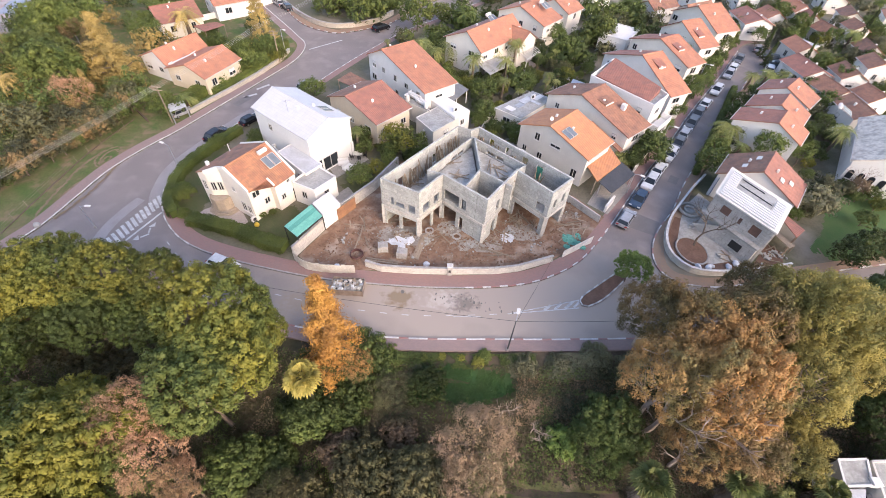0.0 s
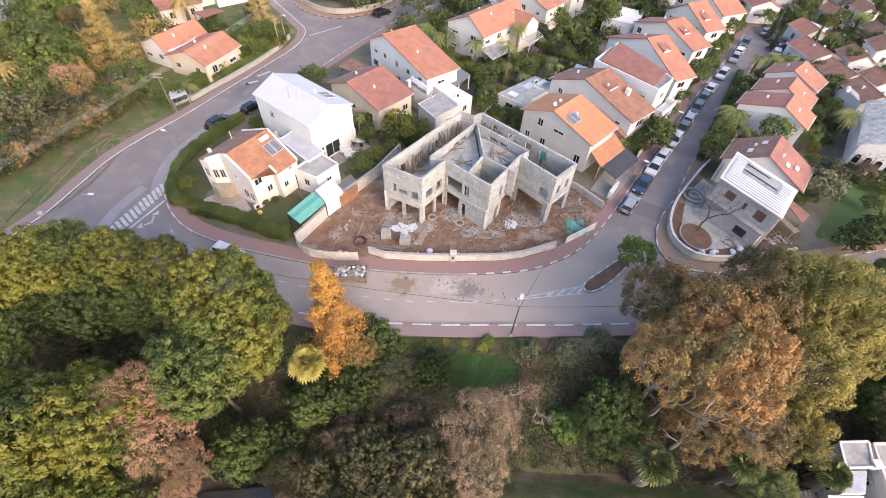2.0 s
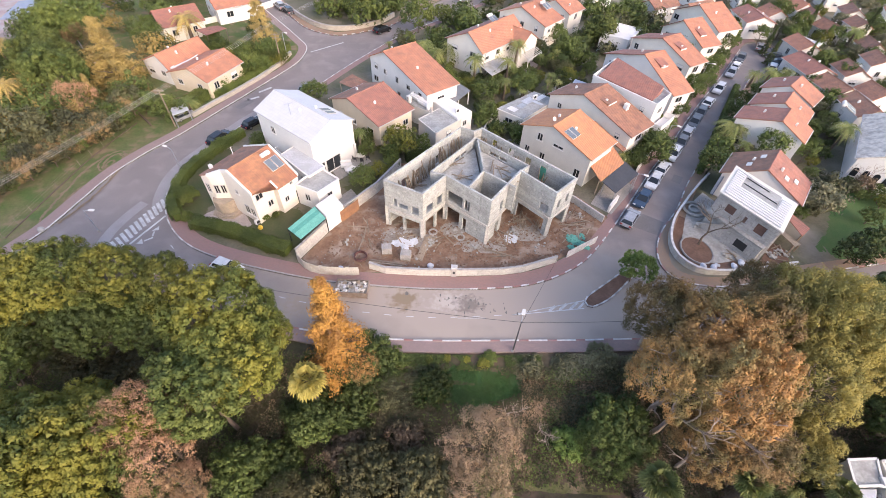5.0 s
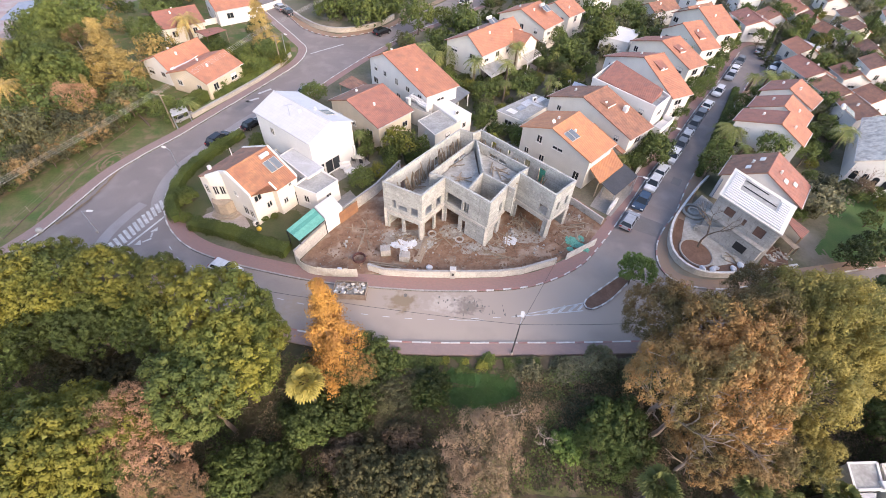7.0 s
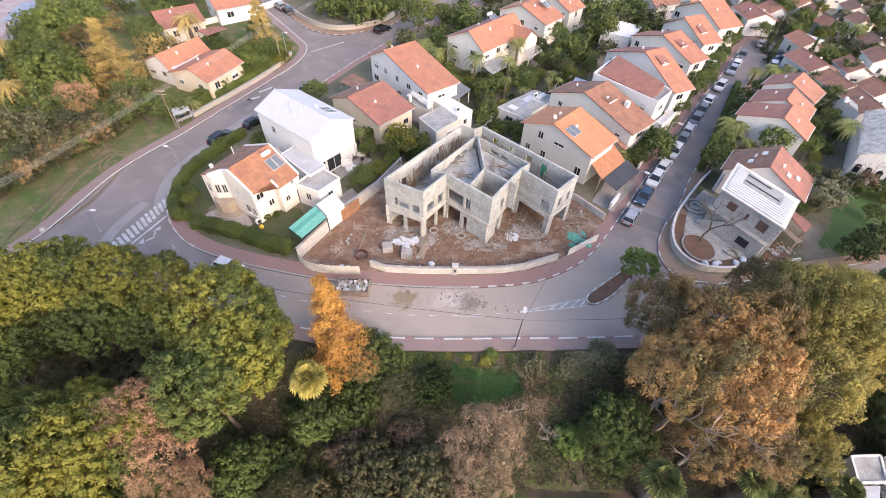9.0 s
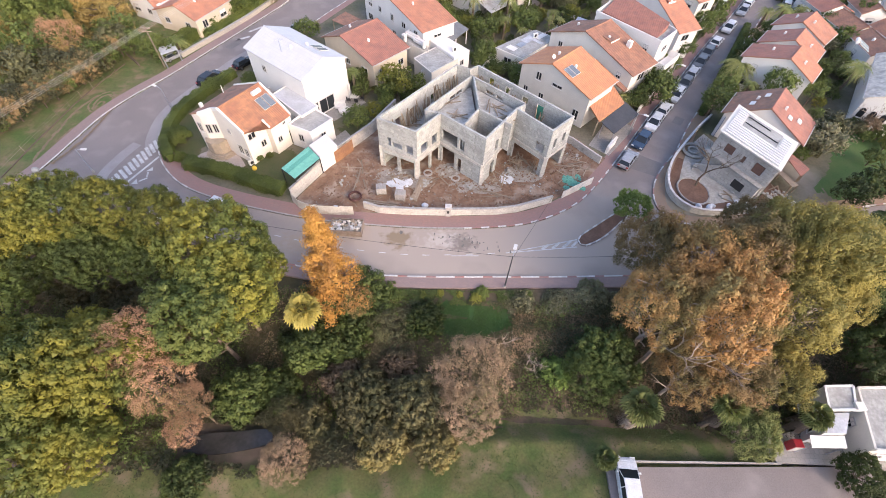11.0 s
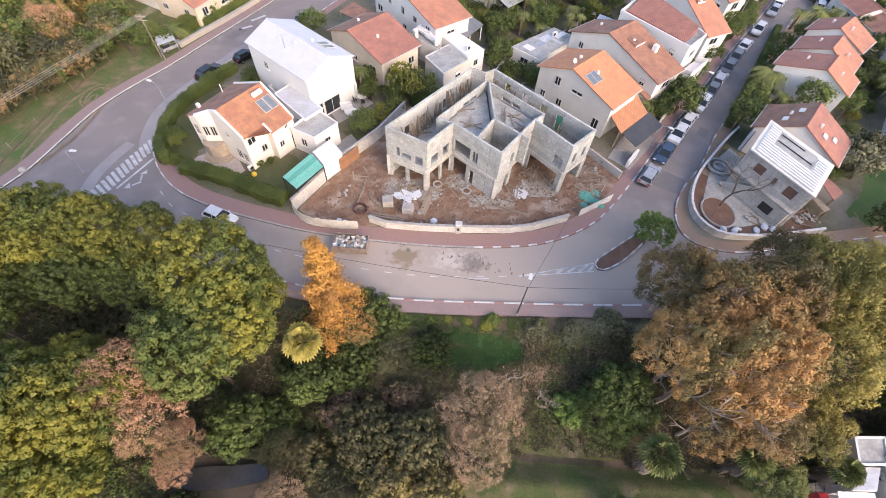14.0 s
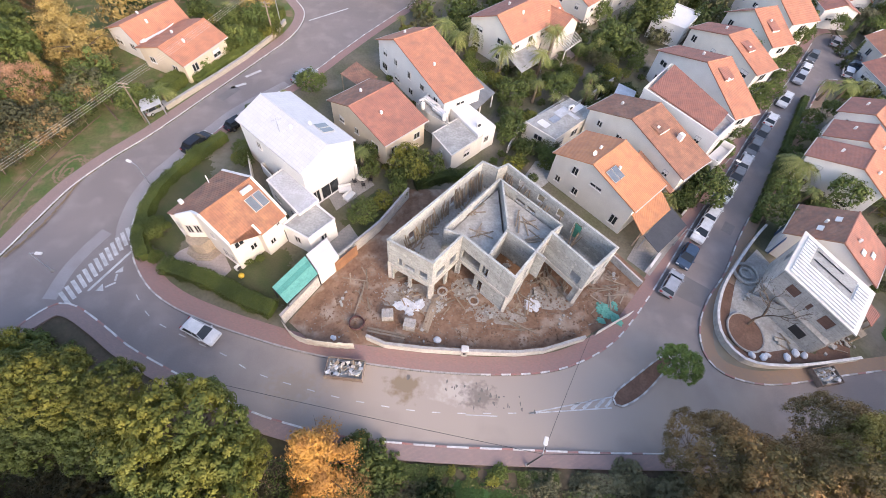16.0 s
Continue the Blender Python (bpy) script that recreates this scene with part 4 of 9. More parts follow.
# ---- trees ----
def quads(name, c, n, size, rng, aspect=0.6, material=None, solids=None, hang=0.0):
    """A mesh of one small pointed leaf per row of c, facing n."""
    N = len(c)
    n = n / np.maximum(np.linalg.norm(n, axis=1, keepdims=True), 1e-6)
    t = rng.normal(size=(N, 3)) - np.array([0, 0, hang])
    t -= n * (t * n).sum(1, keepdims=True)
    t /= np.maximum(np.linalg.norm(t, axis=1, keepdims=True), 1e-6)
    b = np.cross(n, t)
    s = (np.asarray(size) * rng.uniform(0.6, 1.35, N))[:, None]
    bend = n * s * 0.25
    v = np.stack([c - t * s - b * s * aspect, c - t * s * 0.6 + b * s * aspect + bend, c + t * s], 1).reshape(-1, 3)
    idx = np.arange(3 * N)
    if solids is not None:
        idx = np.concatenate([idx, solids[1].ravel() + len(v)])
        v = np.concatenate([v, solids[0]])
    T = len(idx) // 3
    me = bpy.data.meshes.new(name)
    me.vertices.add(len(v)), me.loops.add(3 * T), me.polygons.add(T)
    me.vertices.foreach_set("co", v.astype(np.float32).ravel())
    me.loops.foreach_set("vertex_index", idx.astype(np.int32))
    me.polygons.foreach_set("loop_start", np.arange(0, 3 * T, 3, dtype=np.int32))
    me.polygons.foreach_set("use_smooth", np.arange(T) >= N)
    me.update(calc_edges=True)
    if material:
        me.materials.append(material)
    return me


def clump_cores(rng, centres, radii):
    """Small lumpy solids that fill the leafy clumps."""
    p = np.array([(1, 0, 0), (0, 1, 0), (-1, 0, 0), (0, -1, 0), (0, 0, 1), (0, 0, -1)], float)
    f = np.array([(0, 1, 4), (1, 2, 4), (2, 3, 4), (3, 0, 4), (1, 0, 5), (2, 1, 5), (3, 2, 5), (0, 3, 5)])
    K = len(centres)
    v = centres[:, None] + p[None] * radii[:, None, None] * rng.uniform(0.75, 1.2, (K, 6, 1))
    return v.reshape(-1, 3), (f[None] + 6 * np.arange(K)[:, None, None]).reshape(-1, 3)


def lobed(rng, lobes, clumps, per, lobe_r, clump_r, squash=0.8, droop=0.0, low=-0.35, fuzz=0.08, spread=0.72, core=70, inner=2.0, ruffle=0.12, solid=0.0):
    """Leaf places and normals on a crown of unit radius: lobes, each made of leafy clumps over darker inner leaves."""
    cs, ns, big, balls = [], [], [], []
    for i in range(lobes):
        z = 1 - (1 - low) * (i + 0.5) / lobes
        a = i * 2.39996 + rng.uniform(-0.35, 0.35)
        h = math.sqrt(max(0, 1 - z * z))
        d = np.array([math.cos(a) * h, math.sin(a) * h, z])
        o = d * rng.uniform(0.82, 1.12) * spread * np.array([1, 1, squash])
        lr = lobe_r * rng.uniform(0.75, 1.25)
        k = rng.normal(size=(clumps, 3))
        k /= np.linalg.norm(k, axis=1, keepdims=True)
        k = k[(k @ d > -0.4) & (k[:, 2] > -0.75)]
        for e in k:
            q = rng.normal(size=(per, 3))
            q /= np.linalg.norm(q, axis=1, keepdims=True)
            q = q[q @ (e + 0.4 * d) > -0.25]
            cr = clump_r * lr * rng.uniform(0.7, 1.3)
            c = o + e * lr + q * cr * (1 + fuzz * rng.normal(size=(len(q), 1)))
            c[:, 2] -= droop * lr * rng.uniform(0, 1, len(q))
            balls.append((*(o + e * lr - np.array([0, 0, droop * lr * 0.5])), cr * solid))
            cs.append(c)
            ns.append(q + ruffle * rng.normal(size=q.shape) + np.array([0, 0, 0.15]))
        q = rng.normal(size=(core, 3))
        q /= np.linalg.norm(q, axis=1, keepdims=True)
        cs.append(o + q * lr * rng.uniform(0.5, 0.78, (core, 1)) - np.array([0, 0, droop * lr * 0.4]))
        ns.append(q)
        big.append(np.concatenate([np.ones(sum(len(e) for e in cs) - sum(len(e) for e in big) - core), np.full(core, inner)]))
    q = rng.normal(size=(core * 3, 3))
    q /= np.linalg.norm(q, axis=1, keepdims=True)
    cs.append(q * rng.uniform(0.4, 0.66, (core * 3, 1)) * np.array([1, 1, squash]))
    ns.append(q)
    big.append(np.full(core * 3, inner * 1.3))
    if solid:
        balls = np.array(balls)
        return np.concatenate(cs), np.concatenate(ns), np.concatenate(big), clump_cores(rng, balls[:, :3], balls[:, 3])
    return np.concatenate(cs), np.concatenate(ns), np.concatenate(big)


CROWNS = {}


def crown_mesh(kind, variant):
    key = (kind, variant)
    if key in CROWNS:
        return CROWNS[key]
    rng = np.random.default_rng(hash_of(kind) + variant)
    if kind == "broad":
        c, n, k, sol = lobed(rng, 27, 27, 72, 0.25, 0.37, 0.9, 0, -0.35, 0.05, 0.78, 34, ruffle=0.1, solid=0.62)
        me = quads("crown", c, n, 0.0213 * k, rng, 0.8, None, sol)
    elif kind == "gum":
        c, n, k, sol = lobed(rng, 38, 20, 90, 0.2, 0.44, 1.0, 0.55, -0.3, 0.14, 0.8, 30, ruffle=0.15, solid=0.42)
        me = quads("crown", c, n, 0.0195 * k, rng, 0.5, None, sol, 1.2)
    elif kind == "thin":
        c, n, k, sol = lobed(rng, 28, 18, 60, 0.22, 0.46, 0.95, 0.2, -0.3, 0.28, 0.74, 12, ruffle=0.2, solid=0.28)
        me = quads("crown", c, n, 0.019 * k, rng, 0.6, None, sol)
    elif kind == "bush":
        c, n, k, sol = lobed(rng, 20, 16, 54, 0.28, 0.42, 0.75, 0, -0.15, 0.06, ruffle=0.1, solid=0.66)
        me = quads("crown", c, n, 0.03 * k, rng, 0.65, None, sol)
    elif kind == "far":
        c, n, k, sol = lobed(rng, 15, 10, 21, 0.32, 0.52, 0.9, 0, -0.15, 0.16, 0.74, 10, 1.9, ruffle=0.25, solid=0.5)
        me = quads("crown", c, n, 0.058 * k, rng, 0.65, None, sol)
    elif kind == "cone":
        cs, ns = [], []
        for i in range(64):
            z = ((i + rng.uniform(0, 1)) / 64) ** 1.15
            a = i * 2.39996 + rng.uniform(-0.5, 0.5)
            R = ((1 - z) * 0.95 + 0.08) * rng.uniform(0.65, 1.15)
            m = 280
            s = rng.uniform(0.1, 1, m) ** 0.6
            sp = rng.normal(size=(m, 3)) * (0.035 + 0.075 * s[:, None] * (1 - 0.6 * z)) * np.array([1, 1, 0.6])
            c = np.stack([np.cos(a) * R * s, np.sin(a) * R * s, z * 3 - 1.2 + 0.18 * s * (1 - z) - 0.1 * s * s], 1) + sp
            cs.append(c)
            ns.append(0.5 * rng.normal(size=(m, 3)) + sp * 8 + np.array([np.cos(a) * 0.4, np.sin(a) * 0.4, 0.7]))
        me = quads("crown", np.concatenate(cs), np.concatenate(ns), 0.032, rng, 0.5)
    CROWNS[key] = me
    return me


def hash_of(s):
    return sum(ord(ch) * (i + 3) for i, ch in enumerate(s))


def limb_mesh(height, radius, spread, seed, n=7, start=0.35, upto=1.0):
    rnd = random.Random(seed)
    bm = bmesh.new()
    top = Vector((rnd.uniform(-0.1, 0.1) * spread, rnd.uniform(-0.1, 0.1) * spread, height * upto))
    tube(bm, [(0, 0, 0), (0.04 * spread, 0, height * 0.3), top * 0.65, top], [radius * 1.25, radius, radius * 0.7, radius * 0.25], 8)
    for i in range(n):
        f = start + (0.95 - start) * i / n
        p = Vector((0, 0, 0)).lerp(top, f)
        a = i * 2.4 + rnd.uniform(-0.4, 0.4)
        reach = spread * rnd.uniform(0.55, 0.85)
        q = p + Vector((math.cos(a) * reach * 0.5, math.sin(a) * reach * 0.5, height * 0.12))
        e = p + Vector((math.cos(a) * reach, math.sin(a) * reach, height * rnd.uniform(0.18, 0.32)))
        tube(bm, [p, q, e], [radius * 0.5, radius * 0.33, radius * 0.1], 6)
        for s in (-1, 1):
            g = e + Vector((math.cos(a + s * 0.9), math.sin(a + s * 0.9), 0.5)) * reach * 0.35
            tube(bm, [q, q.lerp(g, 0.6) + Vector((0, 0, 0.1)), g], [radius * 0.25, radius * 0.17, radius * 0.05], 5)
    return bm


COUNT = [0]


def tree(kind, x, y, zc, r, material, label, category="tree", group="", tall=1.0, base=None, bark=None, limbs=7, name="tree"):
    """A tree with its crown's middle at (x, y, zc), crown radius r."""
    COUNT[0] += 1
    rnd = random.Random(COUNT[0] * 7 + 1)
    z0 = (ground_z(x, y) if base is None else base) - 0.05
    t = thing(name, pose(x, y, z0, 0, 0, rnd.uniform(0, 360)), label, category, group)
    H = zc - z0
    if H > r * 0.5:
        part("trunk", limb_mesh(H, max(0.08, r * (0.05 if kind == "gum" else 0.045)), r * 0.9, COUNT[0], 3 if kind == "far" else limbs, 0.3 if H > r else 0.2, 0.95), bark or M["bark"], t)
    c = part("crown", crown_mesh(kind, COUNT[0] % 3), material, t)
    c.location, c.scale = (0, 0, H), (r, r * rnd.uniform(0.9, 1.1), r * tall)
    c.material_slots[0].link = "OBJECT"
    c.material_slots[0].material = material
    return t


def frond_mesh(n, droop, leaflets, seed, width=0.16):
    rng = np.random.default_rng(seed)
    cs, ns = [], []
    bm = bmesh.new()
    for i in range(n):
        a = i * 2.399 + rng.uniform(-0.2, 0.2)
        up = rng.uniform(-0.25, 0.95)
        pts = []
        for k in range(leaflets):
            s = (k + 1) / leaflets
            pts.append(Vector((math.cos(a) * s, math.sin(a) * s, up * s * 0.8 - droop * s * s)))
        side = Vector((-math.sin(a), math.cos(a), 0))
        prev = Vector((0, 0, 0))
        for k, p in enumerate(pts):
            s = (k + 1) / leaflets
            w = width * math.sin(math.pi * min(1, 0.25 + 0.72 * s)) + 0.02
            d = (p - prev) * 0.9
            for sg in (-1, 1):
                tip = p + side * sg * w + d * 0.9 - Vector((0, 0, w * 0.5))
                vs = [bm.verts.new(q) for q in (prev, prev.lerp(p, 0.55), tip)]
                bm.faces.new(vs)
            prev = p
    me = bpy.data.meshes.new("fronds")
    bm.to_mesh(me)
    bm.free()
    return me


PALM = {}


def palm(x, y, zc, r, material, label, base=None, fat=0.2, skirt=False):
    COUNT[0] += 1
    z0 = (ground_z(x, y) if base is None else base) - 0.05
    t = thing("palm_tree", pose(x, y, z0, 0, 0, COUNT[0] * 47 % 360), label, "palm tree")
    H = max(zc - z0, 0.5)
    part("trunk", tube(bmesh.new(), [(0, 0, 0), (0.08, 0, H * 0.5), (0, 0, H)], [fat * 1.3, fat, fat * 0.9], 8), M["bark"], t)
    k = COUNT[0] % 2
    if k not in PALM:
        PALM[k] = frond_mesh(46, 0.85, 20, 5 + k, 0.17)
        PALM[k].materials.append(material)
    c = part("fronds", PALM[k], material, t)
    c.location, c.scale = (0, 0, H), (r, r, r)
    c.material_slots[0].link = "OBJECT"
    c.material_slots[0].material = material
    if skirt:
        rng = np.random.default_rng(COUNT[0])
        a, f = rng.uniform(0, 6.28, 420), rng.uniform(0, 1, 420)
        rad = r * (0.25 + 0.45 * f)
        cc = np.stack([np.cos(a) * rad, np.sin(a) * rad, H - 0.1 - r * f * rng.uniform(0.5, 1.5, 420)], 1)
        tagged(part("skirt", quads("skirt", cc, np.stack([np.cos(a), np.sin(a), 0.5 + 0 * a], 1), 0.24, rng, 0.3, M["leaf_fawn"], None, 2.0), M["leaf_fawn"], t), "dead brown hanging fronds", kind="stuff")
    return t


def fan_mesh(n, seed):
    """A crown of folded fan leaves on stalks, of unit radius."""
    r2 = random.Random(seed)
    bm = bmesh.new()
    for i in range(n):
        a = i * 2.39996 + r2.uniform(-0.2, 0.2)
        el = 1.35 - 2.0 * (i + 0.5) / n + r2.uniform(-0.3, 0.3)
        d = Vector((math.cos(a) * math.cos(el), math.sin(a) * math.cos(el), math.sin(el)))
        side = Vector((-math.sin(a), math.cos(a), 0))
        hub = d * r2.uniform(0.42, 0.55)
        up = side.cross(d).normalized()
        w = 0.012
        bm.faces.new([bm.verts.new(p) for p in (side * w, hub + side * w, hub - side * w, -side * w)])
        L = r2.uniform(0.42, 0.55)
        for k in range(11):
            b = radians(-100 + 20 * k)
            v = d * math.cos(b) + side * math.sin(b)
            t = side * math.cos(b) - d * math.sin(b)
            tip = hub + v * L * r2.uniform(0.85, 1.05) - Vector((0, 0, 1)) * L * (0.25 + 0.2 * abs(math.sin(b)))
            m = hub + v * L * 0.55
            q = [bm.verts.new(p) for p in (hub, m + t * 0.085 + up * 0.03, tip, m - t * 0.085 - up * 0.03)]
            bm.faces.new((q[0], q[1], q[2])), bm.faces.new((q[0], q[2], q[3]))
    me = bpy.data.meshes.new("fronds")
    bm.to_mesh(me)
    bm.free()
    return me


FANS = {}


def fan_palm(x, y, zc, r, material, label, skirt=False):
    COUNT[0] += 1
    z0 = ground_z(x, y) - 0.05
    t = thing("palm_tree", pose(x, y, z0, 0, 0, COUNT[0] * 47 % 360), label, "palm tree")
    H = max(zc - z0, 0.5)
    part("trunk", tube(bmesh.new(), [(0, 0, 0), (0.08, 0, H * 0.5), (0, 0, H)], [0.32, 0.24, 0.2], 8), M["bark"], t)
    k = COUNT[0] % 3
    if k not in FANS:
        FANS[k] = fan_mesh(30, 900 + k)
        FANS[k].materials.append(material)
    c = part("fronds", FANS[k], material, t)
    c.location, c.scale = (0, 0, H), (r, r, r)
    c.material_slots[0].link = "OBJECT"
    c.material_slots[0].material = material
    if skirt:
        rng = np.random.default_rng(COUNT[0])
        a, f = rng.uniform(0, 6.28, 900), rng.uniform(0, 1, 900)
        rad = r * (0.3 + 0.15 * f)
        cc = np.stack([np.cos(a) * rad, np.sin(a) * rad, H - 0.1 - min(r * 1.9, H * 0.8) * f], 1)
        tagged(part("skirt", quads("skirt", cc, np.stack([np.cos(a), np.sin(a), 0.3 + 0 * a], 1), 0.22, rng, 0.2, M["thatch"], None, 2.5), M["thatch"], t), "dead grey brown hanging fronds", kind="stuff")
    return t


# ---- kerbs and road markings ----
def kerb(name, line, i0, i1, pattern, label, side=1):
    """Kerb stones of one metre along line[i0:i1]; pattern: the paints in turn."""
    k = thing(name, pose(0, 0, 0), label, "kerb", kind="structure")
    a, b = offset_line(line, 0.0), offset_line(line, 0.17 * side)
    for i in range(max(i0, 0), min(i1, len(line) - 1)):
        q = [a[i].lerp(a[i + 1], 0.015), a[i].lerp(a[i + 1], 0.985), b[i].lerp(b[i + 1], 0.985), b[i].lerp(b[i + 1], 0.015)]
        part("kerb_stone", prism(bmesh.new(), [(v.x, v.y) for v in q], -0.1, 0.165 + 0.008 * (i * 7 % 3)), M[pattern[i % len(pattern)]], k)
    return k


RW = ("kerb_red", "kerb_white")
n_grey = 43
kerb("kerb_front", L_FRO, 0, 10, ("kerb_white", "kerb_grey"), "white and grey painted kerb at the bend")
kerb("kerb_front", L_FRO, 10, n_grey, ("kerb_grey",), "bare grey concrete kerb")
kerb("kerb_front", L_FRO, n_grey, 68, RW, "red and white painted kerb beside the building site")
kerb("kerb_street", L_FRO, 68, 140, ("kerb_grey", "kerb_white"), "pale kerb beside parked cars")
kerb("kerb_near", L_NEA, 66, 165, ("kerb_white", "kerb_red", "kerb_white"), "worn red and white kerb above the ravine")
kerb("kerb_main", L_OUT, 10, 120, ("kerb_white",), "white painted kerb beside the grass verge")
kerb("kerb_inner", L_INN, 25, len(L_INN) - 1, ("kerb_white", "kerb_grey"), "pale kerb beside the hedge")
kerb("kerb_far", L_FAR, 20, 62, ("kerb_white", "kerb_red"), "red and white kerb at the junction corner")
kerb("kerb_right", L_RIG, 0, 160, ("kerb_white", "kerb_grey", "kerb_red"), "worn painted kerb round the corner plot")


def marking(name, quadsets, label, z=0.006, piece="stripe"):
    t = thing(name, pose(0, 0, 0), label, "road marking", kind="structure")
    for q in quadsets:
        part(piece, prism(bmesh.new(), q, 0.001, z), M["paint"], t)
    return t


def bar(p, q, w):
    p, q = Vector(p), Vector(q)
    d = (q - p).normalized()
    n = Vector((-d.y, d.x)) * w / 2
    return [tuple(p - n), tuple(q - n), tuple(q + n), tuple(p + n)]


zebra = []
for i in range(13):
    f = i / 12
    a, b = Vector((-41.0, 33.8)).lerp(Vector((-38.5, 42.5)), f), Vector((-39.4, 32.6)).lerp(Vector((-37.2, 40.9)), f)
    zebra.append(bar(a, b, 0.4))
marking("crosswalk", zebra, "worn white zebra crossing stripes")
marking("stop_line", [bar((-38.4, 34.3), (-36.5, 39.5), 0.28)], "white stop line beside the crossing")
arrow = [bar((-36.98, 34.93), (-36.2, 35.6), 0.22), bar((-36.36, 35.78), (-36.56, 36.6), 0.22), [(-36.9, 36.7), (-36.1, 36.9), (-36.4, 37.6)], [(-37.4, 35.3), (-36.9, 34.5), (-37.7, 34.4)]]
marking("turn_arrow", arrow, "worn white two way turning arrow", piece="arrow_stroke")
strip("road_shoulder", L_INN[-34:], -1.6, -0.02, 0.001, 0.005, M["shoulder"], "pale worn asphalt shoulder beside the hedge", "road")
strip("road_shoulder", smooth_line([(-41.6, 32.9), (-41.7, 36.4), (-41.0, 39.8), (-40.0, 42.6)], 1.0), -0.7, 0.7, 0.001, 0.0045, M["shoulder"], "pale worn asphalt beside the zebra crossing", "road")
mid = smooth_line([(-33.5, 34.5), (-30.7, 32.1), (-26, 30.4), (-22.3, 29.3), (-19.1, 28.0), (-13.8, 27.0), (-8.8, 26.4), (-1.4, 26.2), (9.1, 27.3)], 0.8)
marking("lane_dashes", [bar((mid[i].x, mid[i].y), (mid[i + 1].x, mid[i + 1].y), 0.1) for i in range(0, len(mid) - 2, 3)] + [bar((1.5, 26.3), (4.5, 26.5), 0.1)], "faded white centre line dashes", piece="dash")
marking("hatching", [bar((7.5, 27.1), (16.2, 29.7), 0.12), bar((7.5, 27.1), (15.6, 28.5), 0.12), bar((11.6, 27.9), (12.4, 28.6), 0.3), bar((12.8, 28.1), (13.7, 29.0), 0.3), bar((14.0, 28.3), (15.0, 29.3), 0.3), bar((15.0, 28.5), (15.9, 29.5), 0.25)], "white hatched lane taper before the island")
marking("give_way_line", [bar((-30.2, 89.5), (-24.5, 95), 0.3), bar((-36.4, 69), (-34.6, 70.5), 0.5), bar((-35.2, 72), (-33.5, 74), 0.5)], "white lines at the side junction", piece="dash")

ISL = smooth_line([(15.7, 29.4), (15.9, 28.8), (16.8, 28.7), (19.0, 30.1), (21.9, 33.0), (22.7, 34.0), (22.4, 34.6), (21.2, 34.2), (17.9, 31.6), (16.2, 30.2), (15.7, 29.4)], 0.7)
slab("traffic_island", [(p.x, p.y) for p in ISL[:-1]], -0.1, 0.12, M["bed"], "planted traffic island with bare dark soil", "traffic island")
kerb("kerb_island", ISL, 0, len(ISL), ("kerb_white", "kerb_grey"), "white painted kerb round the traffic island", 1)

wet = surface("damp_asphalt", (0.15, 0.135, 0.125), (0.18, 0.163, 0.15), 0.7, 0.8, 6, 0.3)
rnd = random.Random(11)


def blotch(name, x, y, rx, ry, material, label, z, n=26, seed=1, cat="stain"):
    r2 = random.Random(seed)
    bm = bmesh.new()
    mid_v = bm.verts.new((x, y, z))
    ring = []
    for i in range(n):
        a = 2 * math.pi * i / n
        k = 0.9 + 0.16 * math.sin(3 * a + seed) + 0.1 * math.sin(7 * a + 2 * seed) + r2.uniform(-0.06, 0.06)
        ring.append(bm.verts.new((x + math.cos(a) * rx * k, y + math.sin(a) * ry * k, z)))
    for i in range(n):
        bm.faces.new((mid_v, ring[i], ring[(i + 1) % n]))
    return tagged(part(name, bm, material), label, cat, kind="structure")


for i in range(34):
    a = rnd.gauss(0, 1.2)
    blotch("stain", 2.5 + a * 1.4, 28.3 - 0.25 * a + rnd.gauss(0, 0.55), rnd.uniform(0.04, 0.13), rnd.uniform(0.06, 0.3), wet, "dark damp splash on the asphalt", 0.003 + 0.0005 * i, 10, 20 + i)
blotch("stain", -4.3, 29.2, 0.22, 0.3, wet, "dark damp splash on the asphalt", 0.003, 10, 71)

mended = surface("mended_asphalt", (0.2, 0.183, 0.178), (0.17, 0.155, 0.15), 0.9, 0.5, 9, 0.3)
for q in ([(24.4, 42.2), (26.2, 45.0), (29.0, 43.4), (27.4, 40.8)], [(32.8, 52.6), (33.8, 54.2), (34.9, 53.5), (33.9, 51.9)], [(-37.6, 66.6), (-36.2, 69.6), (-34.9, 69.0), (-36.3, 66.0)]):
    slab("stain", q, 0.001, 0.006, mended, "darker repaired asphalt patch", "stain")


# ---- ground patches ----
def inside(x, y, pts):
    c = False
    for (x0, y0), (x1, y1) in zip(pts, pts[1:] + pts[:1]):
        if (y0 > y) != (y1 > y) and x < (x1 - x0) * (y - y0) / (y1 - y0) + x0:
            c = not c
    return c


